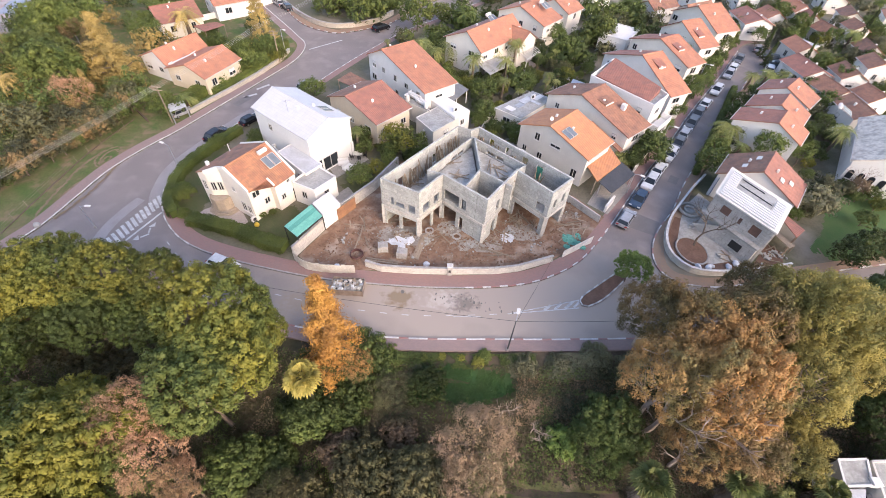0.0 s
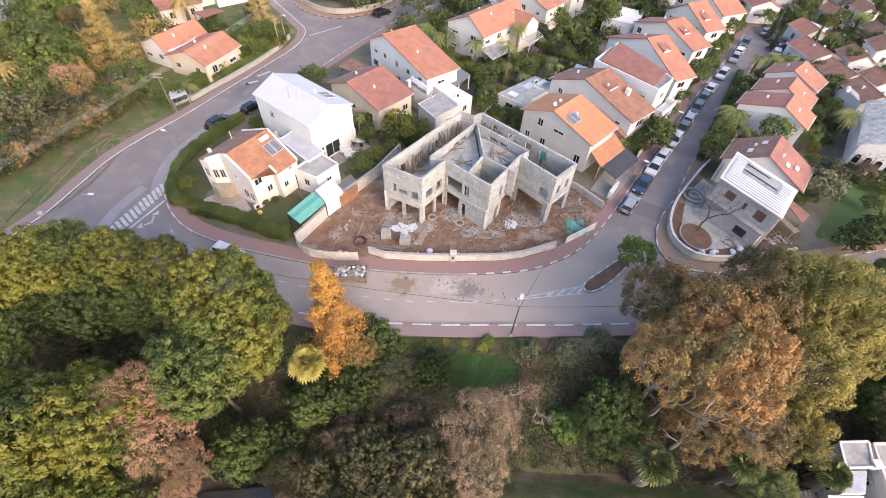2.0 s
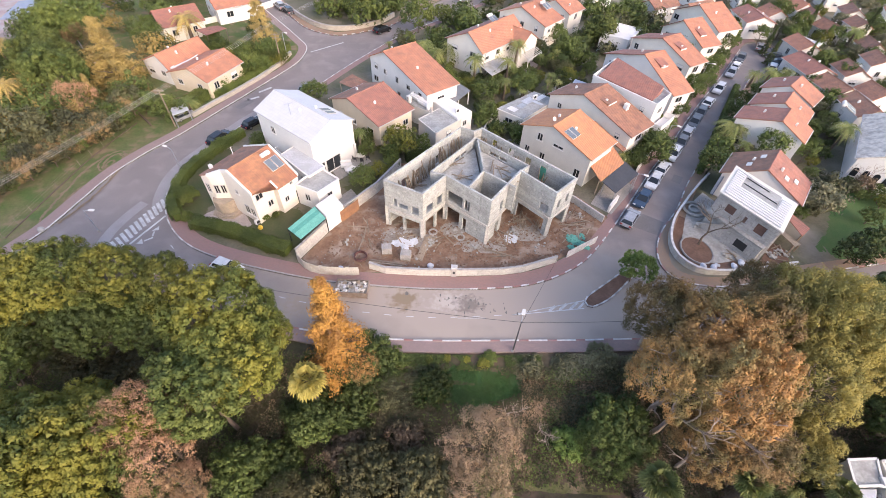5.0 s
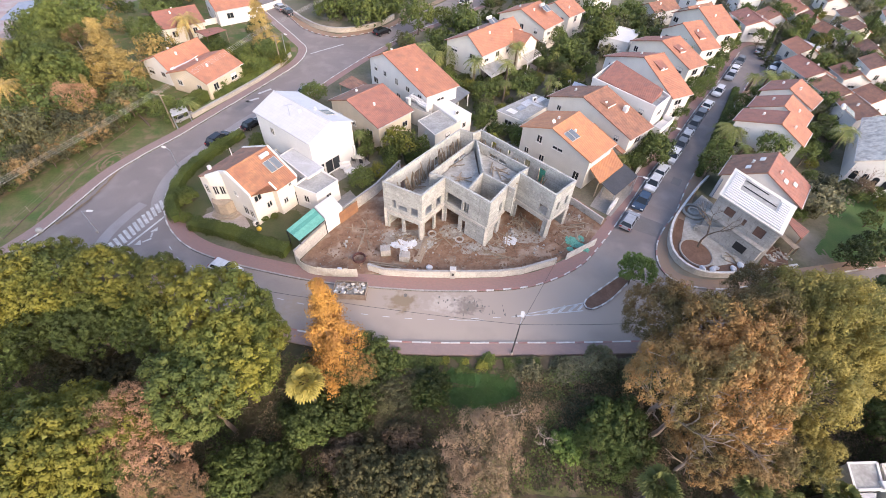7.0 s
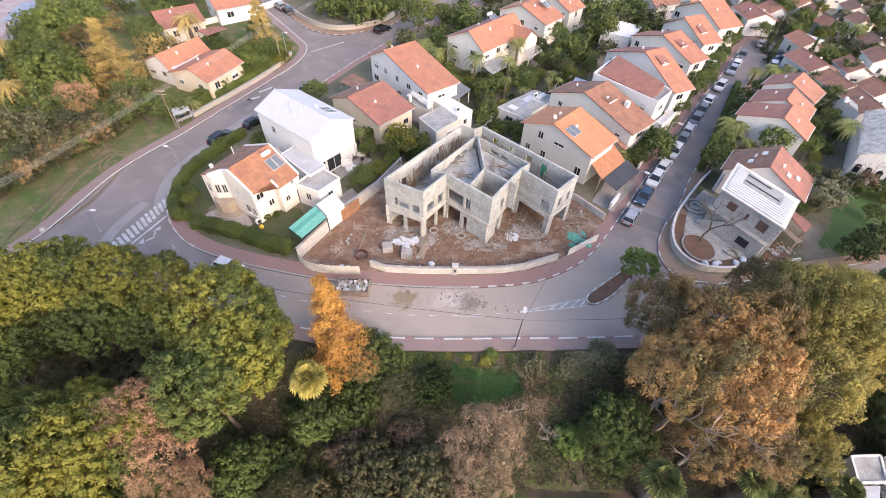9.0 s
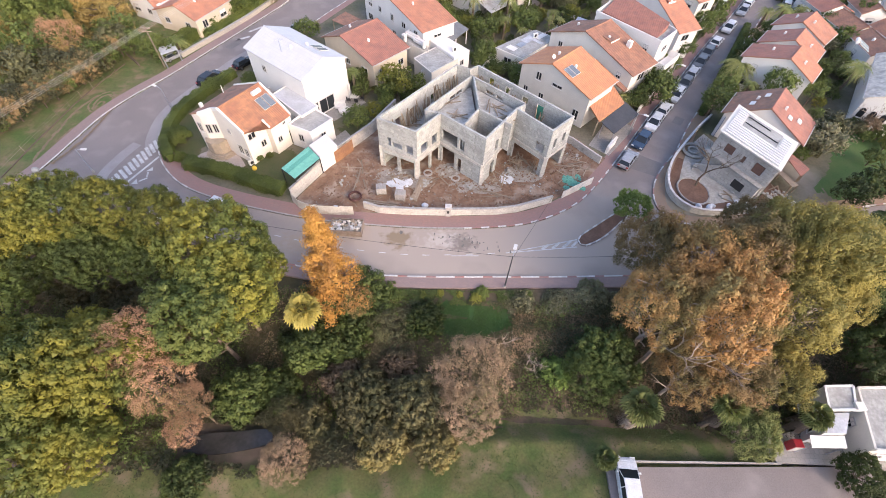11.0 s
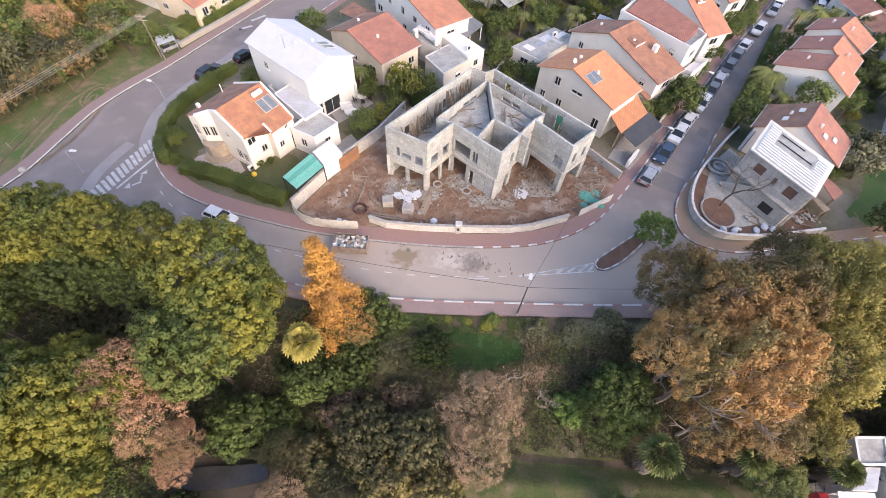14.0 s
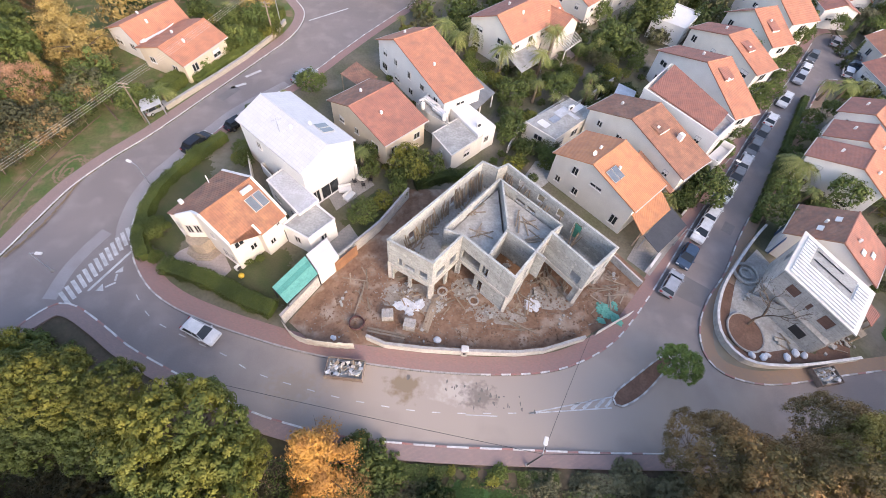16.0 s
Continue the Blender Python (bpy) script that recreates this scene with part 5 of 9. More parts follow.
def patch(name, pts, material, label, lift=0.05, step=0.2, fz=None, ragged=1.0):
    fz = fz or ground_z
    x0, x1 = min(p[0] for p in pts), max(p[0] for p in pts)
    y0, y1 = min(p[1] for p in pts), max(p[1] for p in pts)
    idx, v, fcs = {}, [], []

    def vert(i, j):
        if (i, j) not in idx:
            x, y = x0 + i * step, y0 + j * step
            idx[i, j] = len(v)
            v.append((x, y, fz(x, y) + lift))
        return idx[i, j]
    for i in range(int((x1 - x0) / step)):
        for j in range(int((y1 - y0) / step)):
            wob = ragged * (0.7 * noise.noise((x0 + i * step, y0 + j * step, 3.0)) + 0.5 * noise.noise(((x0 + i * step) * 3, (y0 + j * step) * 3, 7.0)))
            if inside(x0 + (i + 0.5) * step + wob, y0 + (j + 0.5) * step + wob, pts):
                fcs.append((vert(i, j), vert(i + 1, j), vert(i + 1, j + 1), vert(i, j + 1)))
    me = bpy.data.meshes.new(name)
    me.from_pydata(v, [], fcs)
    me.polygons.foreach_set("use_smooth", [True] * len(fcs))
    me.materials.append(material)
    return tagged(part(name, me, material), label, "ground", kind="structure")


bright = surface("bright_grass", (0.025, 0.08, 0.02), (0.04, 0.07, 0.02), 0.95, 0.6, 10, 0.8)
LAWN = [(-14, 4.6), (-5, 5.6), (0, 8.3), (7, 10.8), (12, 11.8), (16, 11.0), (27, 10.4), (33, 7.2), (33, -6), (-60, -6), (-60, 2), (-28, 4)]
patch("lawn_lower", LAWN, M["meadow"], "patchy winter lawn below the ravine", 0.05, 0.2)
patch("grass_bank", [(-2.4, 17.6), (-1.5, 20.3), (3, 20.9), (7.6, 20.3), (8, 18.6), (4, 17.2)], bright, "bright green grass on the ravine bank", 0.05, 0.15)
patch("grass_bank", [(10.2, 14.6), (12.5, 16.5), (15.5, 17.0), (14.5, 14.8), (12, 13.8)], bright, "bright green grass beside the shrubs", 0.05, 0.15)
pool = smooth_line([(-20.6, 5.7), (-18.2, 5.6), (-15.6, 6.1), (-13.4, 6.9), (-14.0, 7.9), (-16.4, 7.6), (-18.8, 7.3), (-20.6, 6.7), (-20.6, 5.7)], 0.5)
slab("water", [(p.x, p.y) for p in pool[:-1]], -2.9, -2.3, M["water"], "dark still water in the ravine", "water")
slab("road_lower", [(15.6, 6.3), (18.0, 6.5), (33.2, 7.3), (60, 8.6), (60, -8), (15.4, -8)], -3, -2.1, M["asphalt"], "worn asphalt of the lower car park", "road")
tagged(part("wall_lower", wall_run(bmesh.new(), (18.0, 6.95), (31.0, 7.45), -2.6, -2.03, 0.12), M["kerb_grey"]), "low concrete edge of the car park", "wall", kind="structure")
slab("paving_lower", [(30.6, 7.5), (30.4, 9.6), (34, 10.4), (44, 10.4), (44, 7.6)], -2.6, -2.08, M["pavers_grey"], "grey paving before the lower building", "paving")
lawn_z = lambda x, y: 0.13
patch("lawn_villa", [(-36.5, 41), (-37.6, 46), (-36.5, 52), (-33.5, 55), (-30.5, 47), (-31.5, 40), (-26, 37.6), (-18.2, 34.6), (-17, 36), (-20, 42), (-24, 41), (-25, 38.5), (-31, 39)], M["lawn"], "green villa garden lawn", 0.012, 0.16, lawn_z)
slab("driveway", [(-32.0, 38.6), (-31.4, 40.2), (-29.8, 41.6), (-26.6, 40.6), (-25.0, 38.6), (-25.6, 37.4), (-28.6, 38.0)], 0.1, 0.17, M["pavers_pink"], "pinkish paved forecourt before the villa", "paving")
slab("patio", [(-17.4, 50.6), (-15.8, 48.4), (-12.0, 53.2), (-14.6, 56.0)], 0.1, 0.2, M["pavers_grey"], "pale tiled patio beside the white house", "paving")
slab("paving_side", [(-16.6, 42.5), (-12.8, 39.2), (-10.6, 42.6), (-13.8, 46.6)], 0.1, 0.19, M["pavers_grey"], "pale tiled path between the houses", "paving")
patch("lawn_white_house", [(-15, 47.5), (-11.5, 43.8), (-8.5, 48), (-11.5, 52.6)], M["lawn"], "small green lawn beside the boundary wall", 0.012, 0.16, lawn_z)
patch("lawn_right", [(47.5, 40.2), (49.6, 38.0), (54, 38.6), (80, 46), (80, 66), (62.7, 58.6), (55.1, 50), (50.6, 43)], surface("green_lawn", (0.055, 0.12, 0.028), (0.075, 0.125, 0.035), 0.95, 0.5, 9, 0.8), "wide green lawn behind the corner plot", 0.012, 0.25, lawn_z)
def worn_line(pts, w, label):
    line = smooth_line(pts, 0.5)
    a, b = offset_line(line, -w / 2), offset_line(line, w / 2)
    return patch("verge_track", [(p.x, p.y) for p in a + b[::-1]], M["track"], label, 0.008, 0.1, lawn_z, 0.35)


for cx, cy, rx, ry in ((-49.2, 50.0, 1.5, 2.5), (-49.1, 50.0, 1.0, 1.9), (-49.2, 49.3, 0.45, 0.9)):
    worn_line([(cx + math.cos(a * 0.349) * rx, cy + math.sin(a * 0.349) * ry) for a in range(18)], 0.3, "bare ring worn into the grass verge")
worn_line([(-47.8, 52.2), (-47.2, 48.6), (-47.2, 44.5), (-47.9, 39.9), (-48.9, 36.6)], 0.3, "bare wheel track worn into the grass verge")
worn_line([(-50.6, 51.6), (-51.7, 47.6), (-51.6, 42.4), (-51.4, 38.0), (-50.6, 35.6)], 0.4, "bare wheel track worn into the grass verge")
worn_line([(-49.4, 45.2), (-50.1, 42.6), (-50.4, 40.8)], 0.8, "bare earth patch worn into the grass verge")
slab("courtyard_right", [(30.2, 36.2), (29.6, 39.5), (33.5, 47), (36.5, 50), (38.5, 46), (34.8, 42), (38.3, 36.2), (36, 35.2), (32.2, 35.0)], 0.1, 0.2, M["slab"], "dusty grey concrete courtyard", "paving")
slab("planting_right", [(28.9, 38.0), (28.8, 40.2), (31.3, 44.6), (32.0, 44.2), (30.0, 39.6), (29.9, 36.8)], 0.1, 0.22, M["bed"], "strip of red planting soil by the wall", "ground")
slab("planting_front", [(29.2, 36.6), (30.4, 35.2), (31.4, 34.9), (34.6, 35.0), (38, 35.7), (42.4, 36.6), (43.2, 39), (42, 40.6), (38.6, 36.6), (36, 36.9), (33.4, 36.2), (31, 36.4)], 0.1, 0.225, M["bed"], "red soil along the curved wall", "ground")
slab("yard_grey_house", [(19.6, 46.2), (22.0, 44.2), (26.8, 50.5), (24, 53.5)], 0.1, 0.18, M["pavers_grey"], "paved yard beside the grey house", "paving")
slab("yard_rear", [(6.5, 56), (9, 61), (15, 63), (10, 56.5), (7, 54)], 0.1, 0.17, M["slab"], "bare grey yard behind the building site", "paving")

court = surface("blue_court_paint", (0.24, 0.29, 0.38), (0.3, 0.34, 0.42), 0.8, 0.6, 5, 0.1)
slab("sports_court", [(-100.5, 97.0), (-104, 108), (-97, 113), (-92.4, 99)], 0.1, 0.16, court, "faded blue grey sports court beyond the trees", "court")
slab("court_border", [(-94, 86), (-108, 92), (-109, 112), (-98, 118), (-89.6, 97)], 0.1, 0.145, surface("pink_court_paint", (0.4, 0.36, 0.35), (0.36, 0.26, 0.25), 0.85, 0.5, 5, 0.1), "pink paved border of the sports court", "paving")
far_road = smooth_line([(-112, 78), (-94.7, 87.4), (-92.2, 93.9), (-88.5, 101.3), (-84.5, 107.5), (-78, 120), (-70, 140)], 2.0)
strip("road_far", far_road, -2.2, 2.2, 0.1, 0.15, M["asphalt"], "narrow grey road behind the gardens", "road")
# ---- walls round the plots ----
def plot_wall(name, pts, z1, t, material, label, cap=None):
    w = thing(name, pose(0, 0, 0), label, "wall", kind="structure")
    for p, q in zip(pts, pts[1:]):
        part("wall", wall_run(bmesh.new(), p, q, 0.0, z1, t), material, w)
        if cap:
            part("coping", wall_run(bmesh.new(), p, q, z1 + 0.002, z1 + 0.08, t + 0.08), cap, w)
    return w


plot_wall("wall_front", [(-9.0, 32.5), (-7.0, 31.9), (-3.1, 31.9), (0.6, 32.1)], 1.15, 0.22, M["wall_concrete"], "grey concrete boundary wall of the building site", M["kerb_grey"])
plot_wall("wall_front", [(1.2, 32.15), (6.2, 32.6), (8.9, 33.2), (13.3, 35.1)], 1.15, 0.22, M["wall_concrete"], "grey concrete boundary wall of the building site", M["kerb_grey"])
post = thing("gate_post", pose(0.9, 32.1, 0), "square pale stone gate post in the wall", "gate post")
part("shaft", boxed(-0.3, 0.3, -0.25, 0.25, 0.1, 1.6, bevel=0.03), M["kerb_grey"], post)
part("cap", boxed(-0.37, 0.37, -0.32, 0.32, 1.602, 1.74, bevel=0.03), M["kerb_white"], post)
part("meter_box", boxed(-0.13, 0.13, -0.29, -0.252, 0.7, 1.1), M["dark"], post)
plot_wall("wall_left", [(-17.6, 33.2), (-14.1, 40.2), (-10.0, 46.2), (-7.4, 51.8)], 1.9, 0.2, M["wall_concrete"], "tall grey wall between villa garden and site", M["kerb_grey"])
plot_wall("wall_site_right", [(15.8, 47.2), (17.2, 46.1), (20.4, 42.5)], 1.3, 0.2, M["wall_concrete"], "grey wall between the site and its neighbour")
plot_wall("wall_street", [(21.6, 44.6), (23.2, 46.8)], 1.4, 0.3, M["white"], "white gate wall of the grey house")
plot_wall("wall_street", [(28.0, 54.2), (33.0, 61.6), (41.6, 74.8), (51.6, 89.0), (59.4, 100.4)], 1.0, 0.25, M["white"], "low pale garden wall along the street")
R_WALL = smooth_line([(38.4, 53.6), (36.0, 51.0), (33.2, 47.6), (30.2, 43.6), (28.5, 40.0), (28.2, 37.4), (29.0, 35.6), (30.8, 34.5), (34.6, 34.6), (38.2, 35.3), (43.5, 36.6)], 1.2)
plot_wall("wall_right_plot", [(p.x, p.y) for p in R_WALL], 1.0, 0.2, M["wall_concrete"], "curved grey retaining wall of the corner plot", M["kerb_white"])
stone = bricks("rough_stone", (0.5, 0.44, 0.36), (0.4, 0.35, 0.29), (0.3, 0.27, 0.23), 0.45, 0.22, 0.9, 0.4, 0.6, 0.03, True)
plot_wall("wall_west", [(-42.9, 62.6), (-41.0, 66.7), (-38.8, 71.2), (-36.5, 76.4), (-34.2, 83.1), (-33.7, 87.6)], 0.8, 0.35, stone, "low rough stone wall beside the pavement", M["kerb_grey"])
far_w = smooth_line([(-42, 113), (-37.0, 107), (-32.2, 102.6), (-28.0, 100.9), (-24, 101.6), (-18.5, 105.6), (-14.6, 112.5)], 2.0)
plot_wall("wall_corner", [(p.x, p.y) for p in far_w], 1.1, 0.35, stone, "rough stone wall round the junction corner", M["kerb_grey"])
plot_wall("wall_garden", [(-76.5, 87), (-71.6, 81.7), (-67.4, 77.8)], 1.1, 0.2, M["grey_render"], "grey garden wall below the golden conifer")
plot_wall("wall_garden", [(-60, 97), (-50, 107), (-44, 116)], 1.3, 0.25, M["white"], "pale garden wall beside the side road")
plot_wall("wall_garden", [(12, 76), (16.5, 72.5), (20, 76)], 1.5, 0.2, M["grey_render"], "grey garden wall between back yards")
plot_wall("wall_garden", [(5, 62), (6.5, 66.5), (13.5, 74)], 1.4, 0.2, M["cream"], "cream garden wall behind the site")
plot_wall("wall_verge", [(-52.9, 63.5), (-48.2, 59.4)], 0.7, 0.2, M["planting"], "grey wall at the end of the verge")

VF = [(-53.2, 34.0), (-53.1, 39.8), (-52.9, 44.4), (-52.7, 49.0), (-51.9, 54.6), (-50.8, 59.9)]
plot_wall("wall_verge", VF, 0.22, 0.12, M["planting"], "low grey concrete edge behind the grass verge")
vf = thing("verge_fence", pose(0, 0, 0), "thin grey post and wire fence behind the verge", "fence")
for p in smooth_line(VF, 2.4):
    part("post", tube(bmesh.new(), [(p.x - 0.1, p.y, 0.1), (p.x - 0.1, p.y, 1.2)], [0.03, 0.03], 5), M["wood"], vf)
for z in (0.5, 0.85, 1.15):
    part("wire", tube(bmesh.new(), [(p.x - 0.1, p.y, z) for p in smooth_line(VF, 2.4)], [0.008] * len(smooth_line(VF, 2.4)), 4), M["wood"], vf)

fence = thing("site_fence", pose(0, 0, 0), "grey corrugated sheet fence before the site", "fence")
fl = smooth_line([(-17.5, 32.9), (-16.4, 31.9), (-15.0, 31.35), (-12.4, 31.2), (-9.6, 31.4)], 0.5)
for i, (p, q) in enumerate(zip(fl, fl[1:])):
    o = offset_line([p, q], 0.02 if i % 2 else -0.02)
    part("sheet", wall_run(bmesh.new(), (o[0].x, o[0].y), (o[1].x, o[1].y), 0.1, 1.5 + 0.05 * ((i * 5) % 3), 0.05), M["hoarding"], fence)
rust = surface("rusty_sheet", (0.32, 0.16, 0.08), (0.24, 0.12, 0.07), 0.8, 1.0, 8, 0.2)
rs = thing("rusty_fence_panel", pose(0, 0, 0), "rusty brown corrugated panel on the boundary wall", "fence")
for k in range(6):
    a, b = Vector((-14.0, 40.0)).lerp(Vector((-12.2, 42.6)), k / 6), Vector((-14.0, 40.0)).lerp(Vector((-12.2, 42.6)), (k + 1) / 6)
    part("sheet", wall_run(bmesh.new(), a + Vector((0.26, -0.16)), b + Vector((0.26, -0.16)), 0.15, 2.0, 0.06 if k % 2 else 0.03), rust, rs)
ho = thing("white_hoarding", pose(0, 0, 0), "leaning pale board hoarding at the site corner", "hoarding")
for k in range(3):
    a, b = Vector((14.6, 35.8)).lerp(Vector((18.8, 38.7)), k / 3), Vector((14.6, 35.8)).lerp(Vector((18.8, 38.7)), (k + 0.97) / 3)
    part("board", wall_run(bmesh.new(), a, b, 0.15, 1.35, 0.05), M["kerb_white"], ho)


# ---- hedges ----
def hedge(pts, w, h, material, label, z0=0.13, seed=1):
    line = smooth_line(pts, 0.4)
    rng = np.random.default_rng(seed)
    cs, ns = [], []
    for p, q in zip(line, line[1:]):
        d = (q - p).normalized()
        n = np.array([-d.y, d.x, 0])
        m = int(820 * (p - q).length * (w + 2 * h) / 3.5)
        s = rng.uniform(0, 1, m)[:, None]
        base = np.array(p)[None] * (1 - s) + np.array(q)[None] * s
        u = rng.uniform(-(h + w / 2), h + w / 2, m)
        top = np.abs(u) < w / 2
        off = np.where(top, u, np.sign(u) * w / 2)
        zz = np.where(top, h, h - (np.abs(u) - w / 2))
        bump = 0.12 * np.sin(base[:, 0] * 3.1 + base[:, 1] * 2.3) + 0.08 * rng.normal(size=m)
        nn = np.where(top[:, None], np.array([[0, 0, 1.0]]), np.sign(u)[:, None] * n[None])
        c = base + off[:, None] * n[None] + np.stack([0 * zz, 0 * zz, zz + z0], 1) + nn * bump[:, None]
        cs.append(c)
        ns.append(nn + 0.5 * rng.normal(size=(m, 3)))
    t = thing("hedge", pose(0, 0, 0), label, "hedge")
    part("foliage", quads("foliage", np.concatenate(cs), np.concatenate(ns), 0.08, rng, 0.6, material), material, t)
    bm = bmesh.new()
    for p, q in zip(line, line[1:]):
        a, b = offset_line([p, q], -w / 2 + 0.12), offset_line([p, q], w / 2 - 0.12)
        prism(bm, [(v.x, v.y) for v in (a[0], a[1], b[1], b[0])], z0 - 0.05, z0 + h - 0.15)
    part("core", bm, material, t)
    return t


hedge([(-32.0, 38.0), (-29, 37.4), (-25.6, 36.5), (-21.6, 35.0), (-18.6, 34.2)], 1.7, 1.1, M["leaf_green"], "clipped green hedge along the front pavement", seed=2)
hedge([(-34.2, 38.6), (-36.0, 41.2), (-37.0, 45.0), (-36.9, 49.0), (-35.2, 53.6), (-32.9, 58.4)], 1.15, 1.2, M["leaf_green"], "dense green hedge round the villa corner", seed=3)
hedge([(-44.6, 65.6), (-42.6, 71.4), (-38.8, 80.0), (-36.4, 86.0), (-35.2, 90.5)], 2.0, 1.6, M["leaf_hedge"], "green hedge above the stone wall", seed=4)
hedge([(28.2, 55.8), (30.9, 61.6), (35.6, 69), (40.9, 77)], 1.0, 1.2, M["leaf_green"], "leafy hedge along the street wall", seed=5)
hedge([(43.6, 82), (49.6, 91.6), (57.6, 104)], 0.9, 1.1, M["leaf_hedge"], "leafy hedge along the upper street", seed=6)
hedge([(-41.4, 69.0), (-39.8, 72.4), (-37.5, 77.2), (-35.2, 83.4), (-34.9, 87.4)], 1.3, 1.0, M["leaf_hedge"], "low green hedge behind the stone wall", seed=31)
hedge([(-6.8, 53.6), (-1.5, 56), (4, 55)], 1.2, 1.3, M["leaf_dark"], "dark hedge behind the unfinished house", seed=7)
hedge([(37.4, 54.4), (42.0, 61.8), (47.4, 70.6), (55.2, 83.5)], 0.8, 0.8, M["leaf_green"], "low green hedge along the opposite kerb", seed=8)


# ---- flat roofed buildings ----
def flat_house(name, pts, z1, wall, top, label, parapet=0.25, holes=True, z0=0.1, category="building", seed=1):
    h = thing(name, pose(0, 0, 0), label, category)
    n = len(pts)
    cx, cy = sum(p[0] for p in pts) / n, sum(p[1] for p in pts) / n
    part("wall", prism(bmesh.new(), pts, z0, z1), wall, h)
    ins = [(cx + (x - cx) * 0.999, cy + (y - cy) * 0.999) for x, y in pts]
    part("roof", prism(bmesh.new(), [(cx + (x - cx) * 0.96, cy + (y - cy) * 0.96) for x, y in pts], z1 + 0.002, z1 + 0.06), top, h)
    if parapet:
        for p, q in zip(ins, ins[1:] + ins[:1]):
            part("parapet", wall_run(bmesh.new(), p, q, z1 + 0.004, z1 + parapet, 0.18), wall, h)
    if holes:
        rnd2 = random.Random(seed)
        for p, q in zip(pts, pts[1:] + pts[:1]):
            d = Vector(q) - Vector(p)
            nrm = Vector((d.y, -d.x)).normalized()
            if (Vector(p) - Vector((cx, cy))).dot(nrm) < 0:
                nrm = -nrm
            a = math.degrees(math.atan2(nrm.y, nrm.x)) + 90
            fl = max(1, int((z1 - z0) / 2.6))
            for f in range(fl):
                m = max(1, int(d.length / 3.0))
                for k in range(m):
                    c = Vector(p) + d * ((k + 0.5) / m) + nrm * 0.015
                    window(h, pose(c.x, c.y, z0 + (f + 0.58) * (z1 - z0) / fl, 0, 0, a), rnd2.choice((0.8, 1.1, 1.4)), rnd2.choice((0.9, 1.1)), rnd2.random() < 0.4)
    return h


flat_house("annex", [(-20.0, 43.1), (-17.8, 46.9), (-14.7, 44.7), (-16.8, 41.7)], 3.2, M["white"], M["slab"], "low white annex with a grey flat roof", seed=2)
flat_house("annex", [(-23.6, 49.0), (-22.2, 51.3), (-17.0, 46.9), (-18.6, 44.6)], 3.5, M["white"], M["pale_sheet"], "white link wing with pale sheet roof", 0.1, seed=3)
flat_house("outbuilding", [(-5.5, 60.8), (-2.6, 57.1), (1.2, 61.5), (-1.7, 65.2)], 3.0, M["grey_render"], M["slab"], "small grey flat roofed outbuilding", 0.12, seed=4)
flat_house("outbuilding", [(-3.6, 66.0), (-1.3, 67.6), (2.9, 63.4), (0.6, 61.0)], 3.4, M["white"], M["white"], "white sheet roofed outbuilding", 0.0, seed=5)
flat_house("outbuilding", [(7.0, 65.6), (11.1, 62.6), (17.4, 69.6), (13.8, 72.1)], 2.9, M["cream"], M["slab"], "grey flat roofed yard shelter", 0.0, seed=6)
for i, (u, v, l, w, a) in enumerate(((12.4, 68.6, 2.4, 1.4, 48), (14.6, 69.8, 2.2, 0.9, 48), (11.2, 66.8, 1.6, 1.1, 48), (14.0, 68.0, 1.8, 0.7, 138), (9.6, 65.6, 1.2, 1.6, 48))):
    sp_ = tagged(part("roof_sheet", boxed(-l / 2, l / 2, -w / 2, w / 2, 0, 0.05, bevel=0.01), (M["pale_sheet"], M["white"], M["metal"])[i % 3]), "loose pale metal sheet on the shelter roof", "roof sheet")
    sp_.matrix_world = pose(u, v, 2.965, 0, 0, a)
flat_house("white_house", [(22.5, 70.0), (30.4, 61.4), (33.6, 65.0), (27.6, 76.7)], 6.9, M["white"], M["slab"], "white two storey house with balconies", 0.5, category="house", seed=7)
hr = thing("hipped_roof", pose(0, 0, 0), "shallow red tile roof above the white house", "roof")
part("tiles", prism(bmesh.new(), [(23.5, 70.4), (30.2, 62.9), (32.4, 65.6), (27.4, 75.4)], 6.97, [7.15, 7.15, 8.1, 8.1]), M["roof_red"], hr)
bl = thing("balcony", pose(0, 0, 0), "white rendered balcony with a solid parapet", "balcony")
BQ = [(30.7, 61.3), (33.9, 64.8), (35.1, 63.8), (31.9, 60.2)]
part("slab", prism(bmesh.new(), BQ, 3.3, 3.5), M["white"], bl)
for p, q in ((BQ[1], BQ[2]), (BQ[2], BQ[3]), (BQ[3], BQ[0])):
    part("parapet", wall_run(bmesh.new(), p, q, 3.502, 4.4, 0.14), M["white"], bl)
for p in (BQ[2], BQ[3]):
    part("column", boxed(p[0] - 0.35, p[0] - 0.1, p[1] - 0.02, p[1] + 0.23, 0.1, 3.3), M["white"], bl)

# ---- plot on the corner: grey house under a white sheet roof ----
QH = [(33.9, 43.2), (38.2, 36.8), (41.6, 41.4), (37.6, 48.0)]
gh = thing("grey_corner_house", pose(0, 0, 0), "raw grey two storey house under a white sheet roof", "house")
holes = {0: [(1.2, 2.6, 3.6, 4.9), (3.6, 4.2, 3.6, 4.7), (5.2, 6.6, 3.4, 4.9), (5.0, 6.4, 0.9, 2.0)], 1: [(1.5, 2.7, 3.6, 4.8)], 3: [(1.8, 2.8, 3.6, 4.8)]}
for i in range(4):
    part("wall", wall_run(bmesh.new(), QH[i], QH[(i + 1) % 4], 0.1, 5.8, 0.25, holes.get(i, ())), M["wall_concrete"], gh)
part("floor_slab", prism(bmesh.new(), [(34.2, 43.1), (38.2, 37.2), (41.3, 41.4), (37.5, 47.6)], 2.9, 3.1), M["slab"], gh)
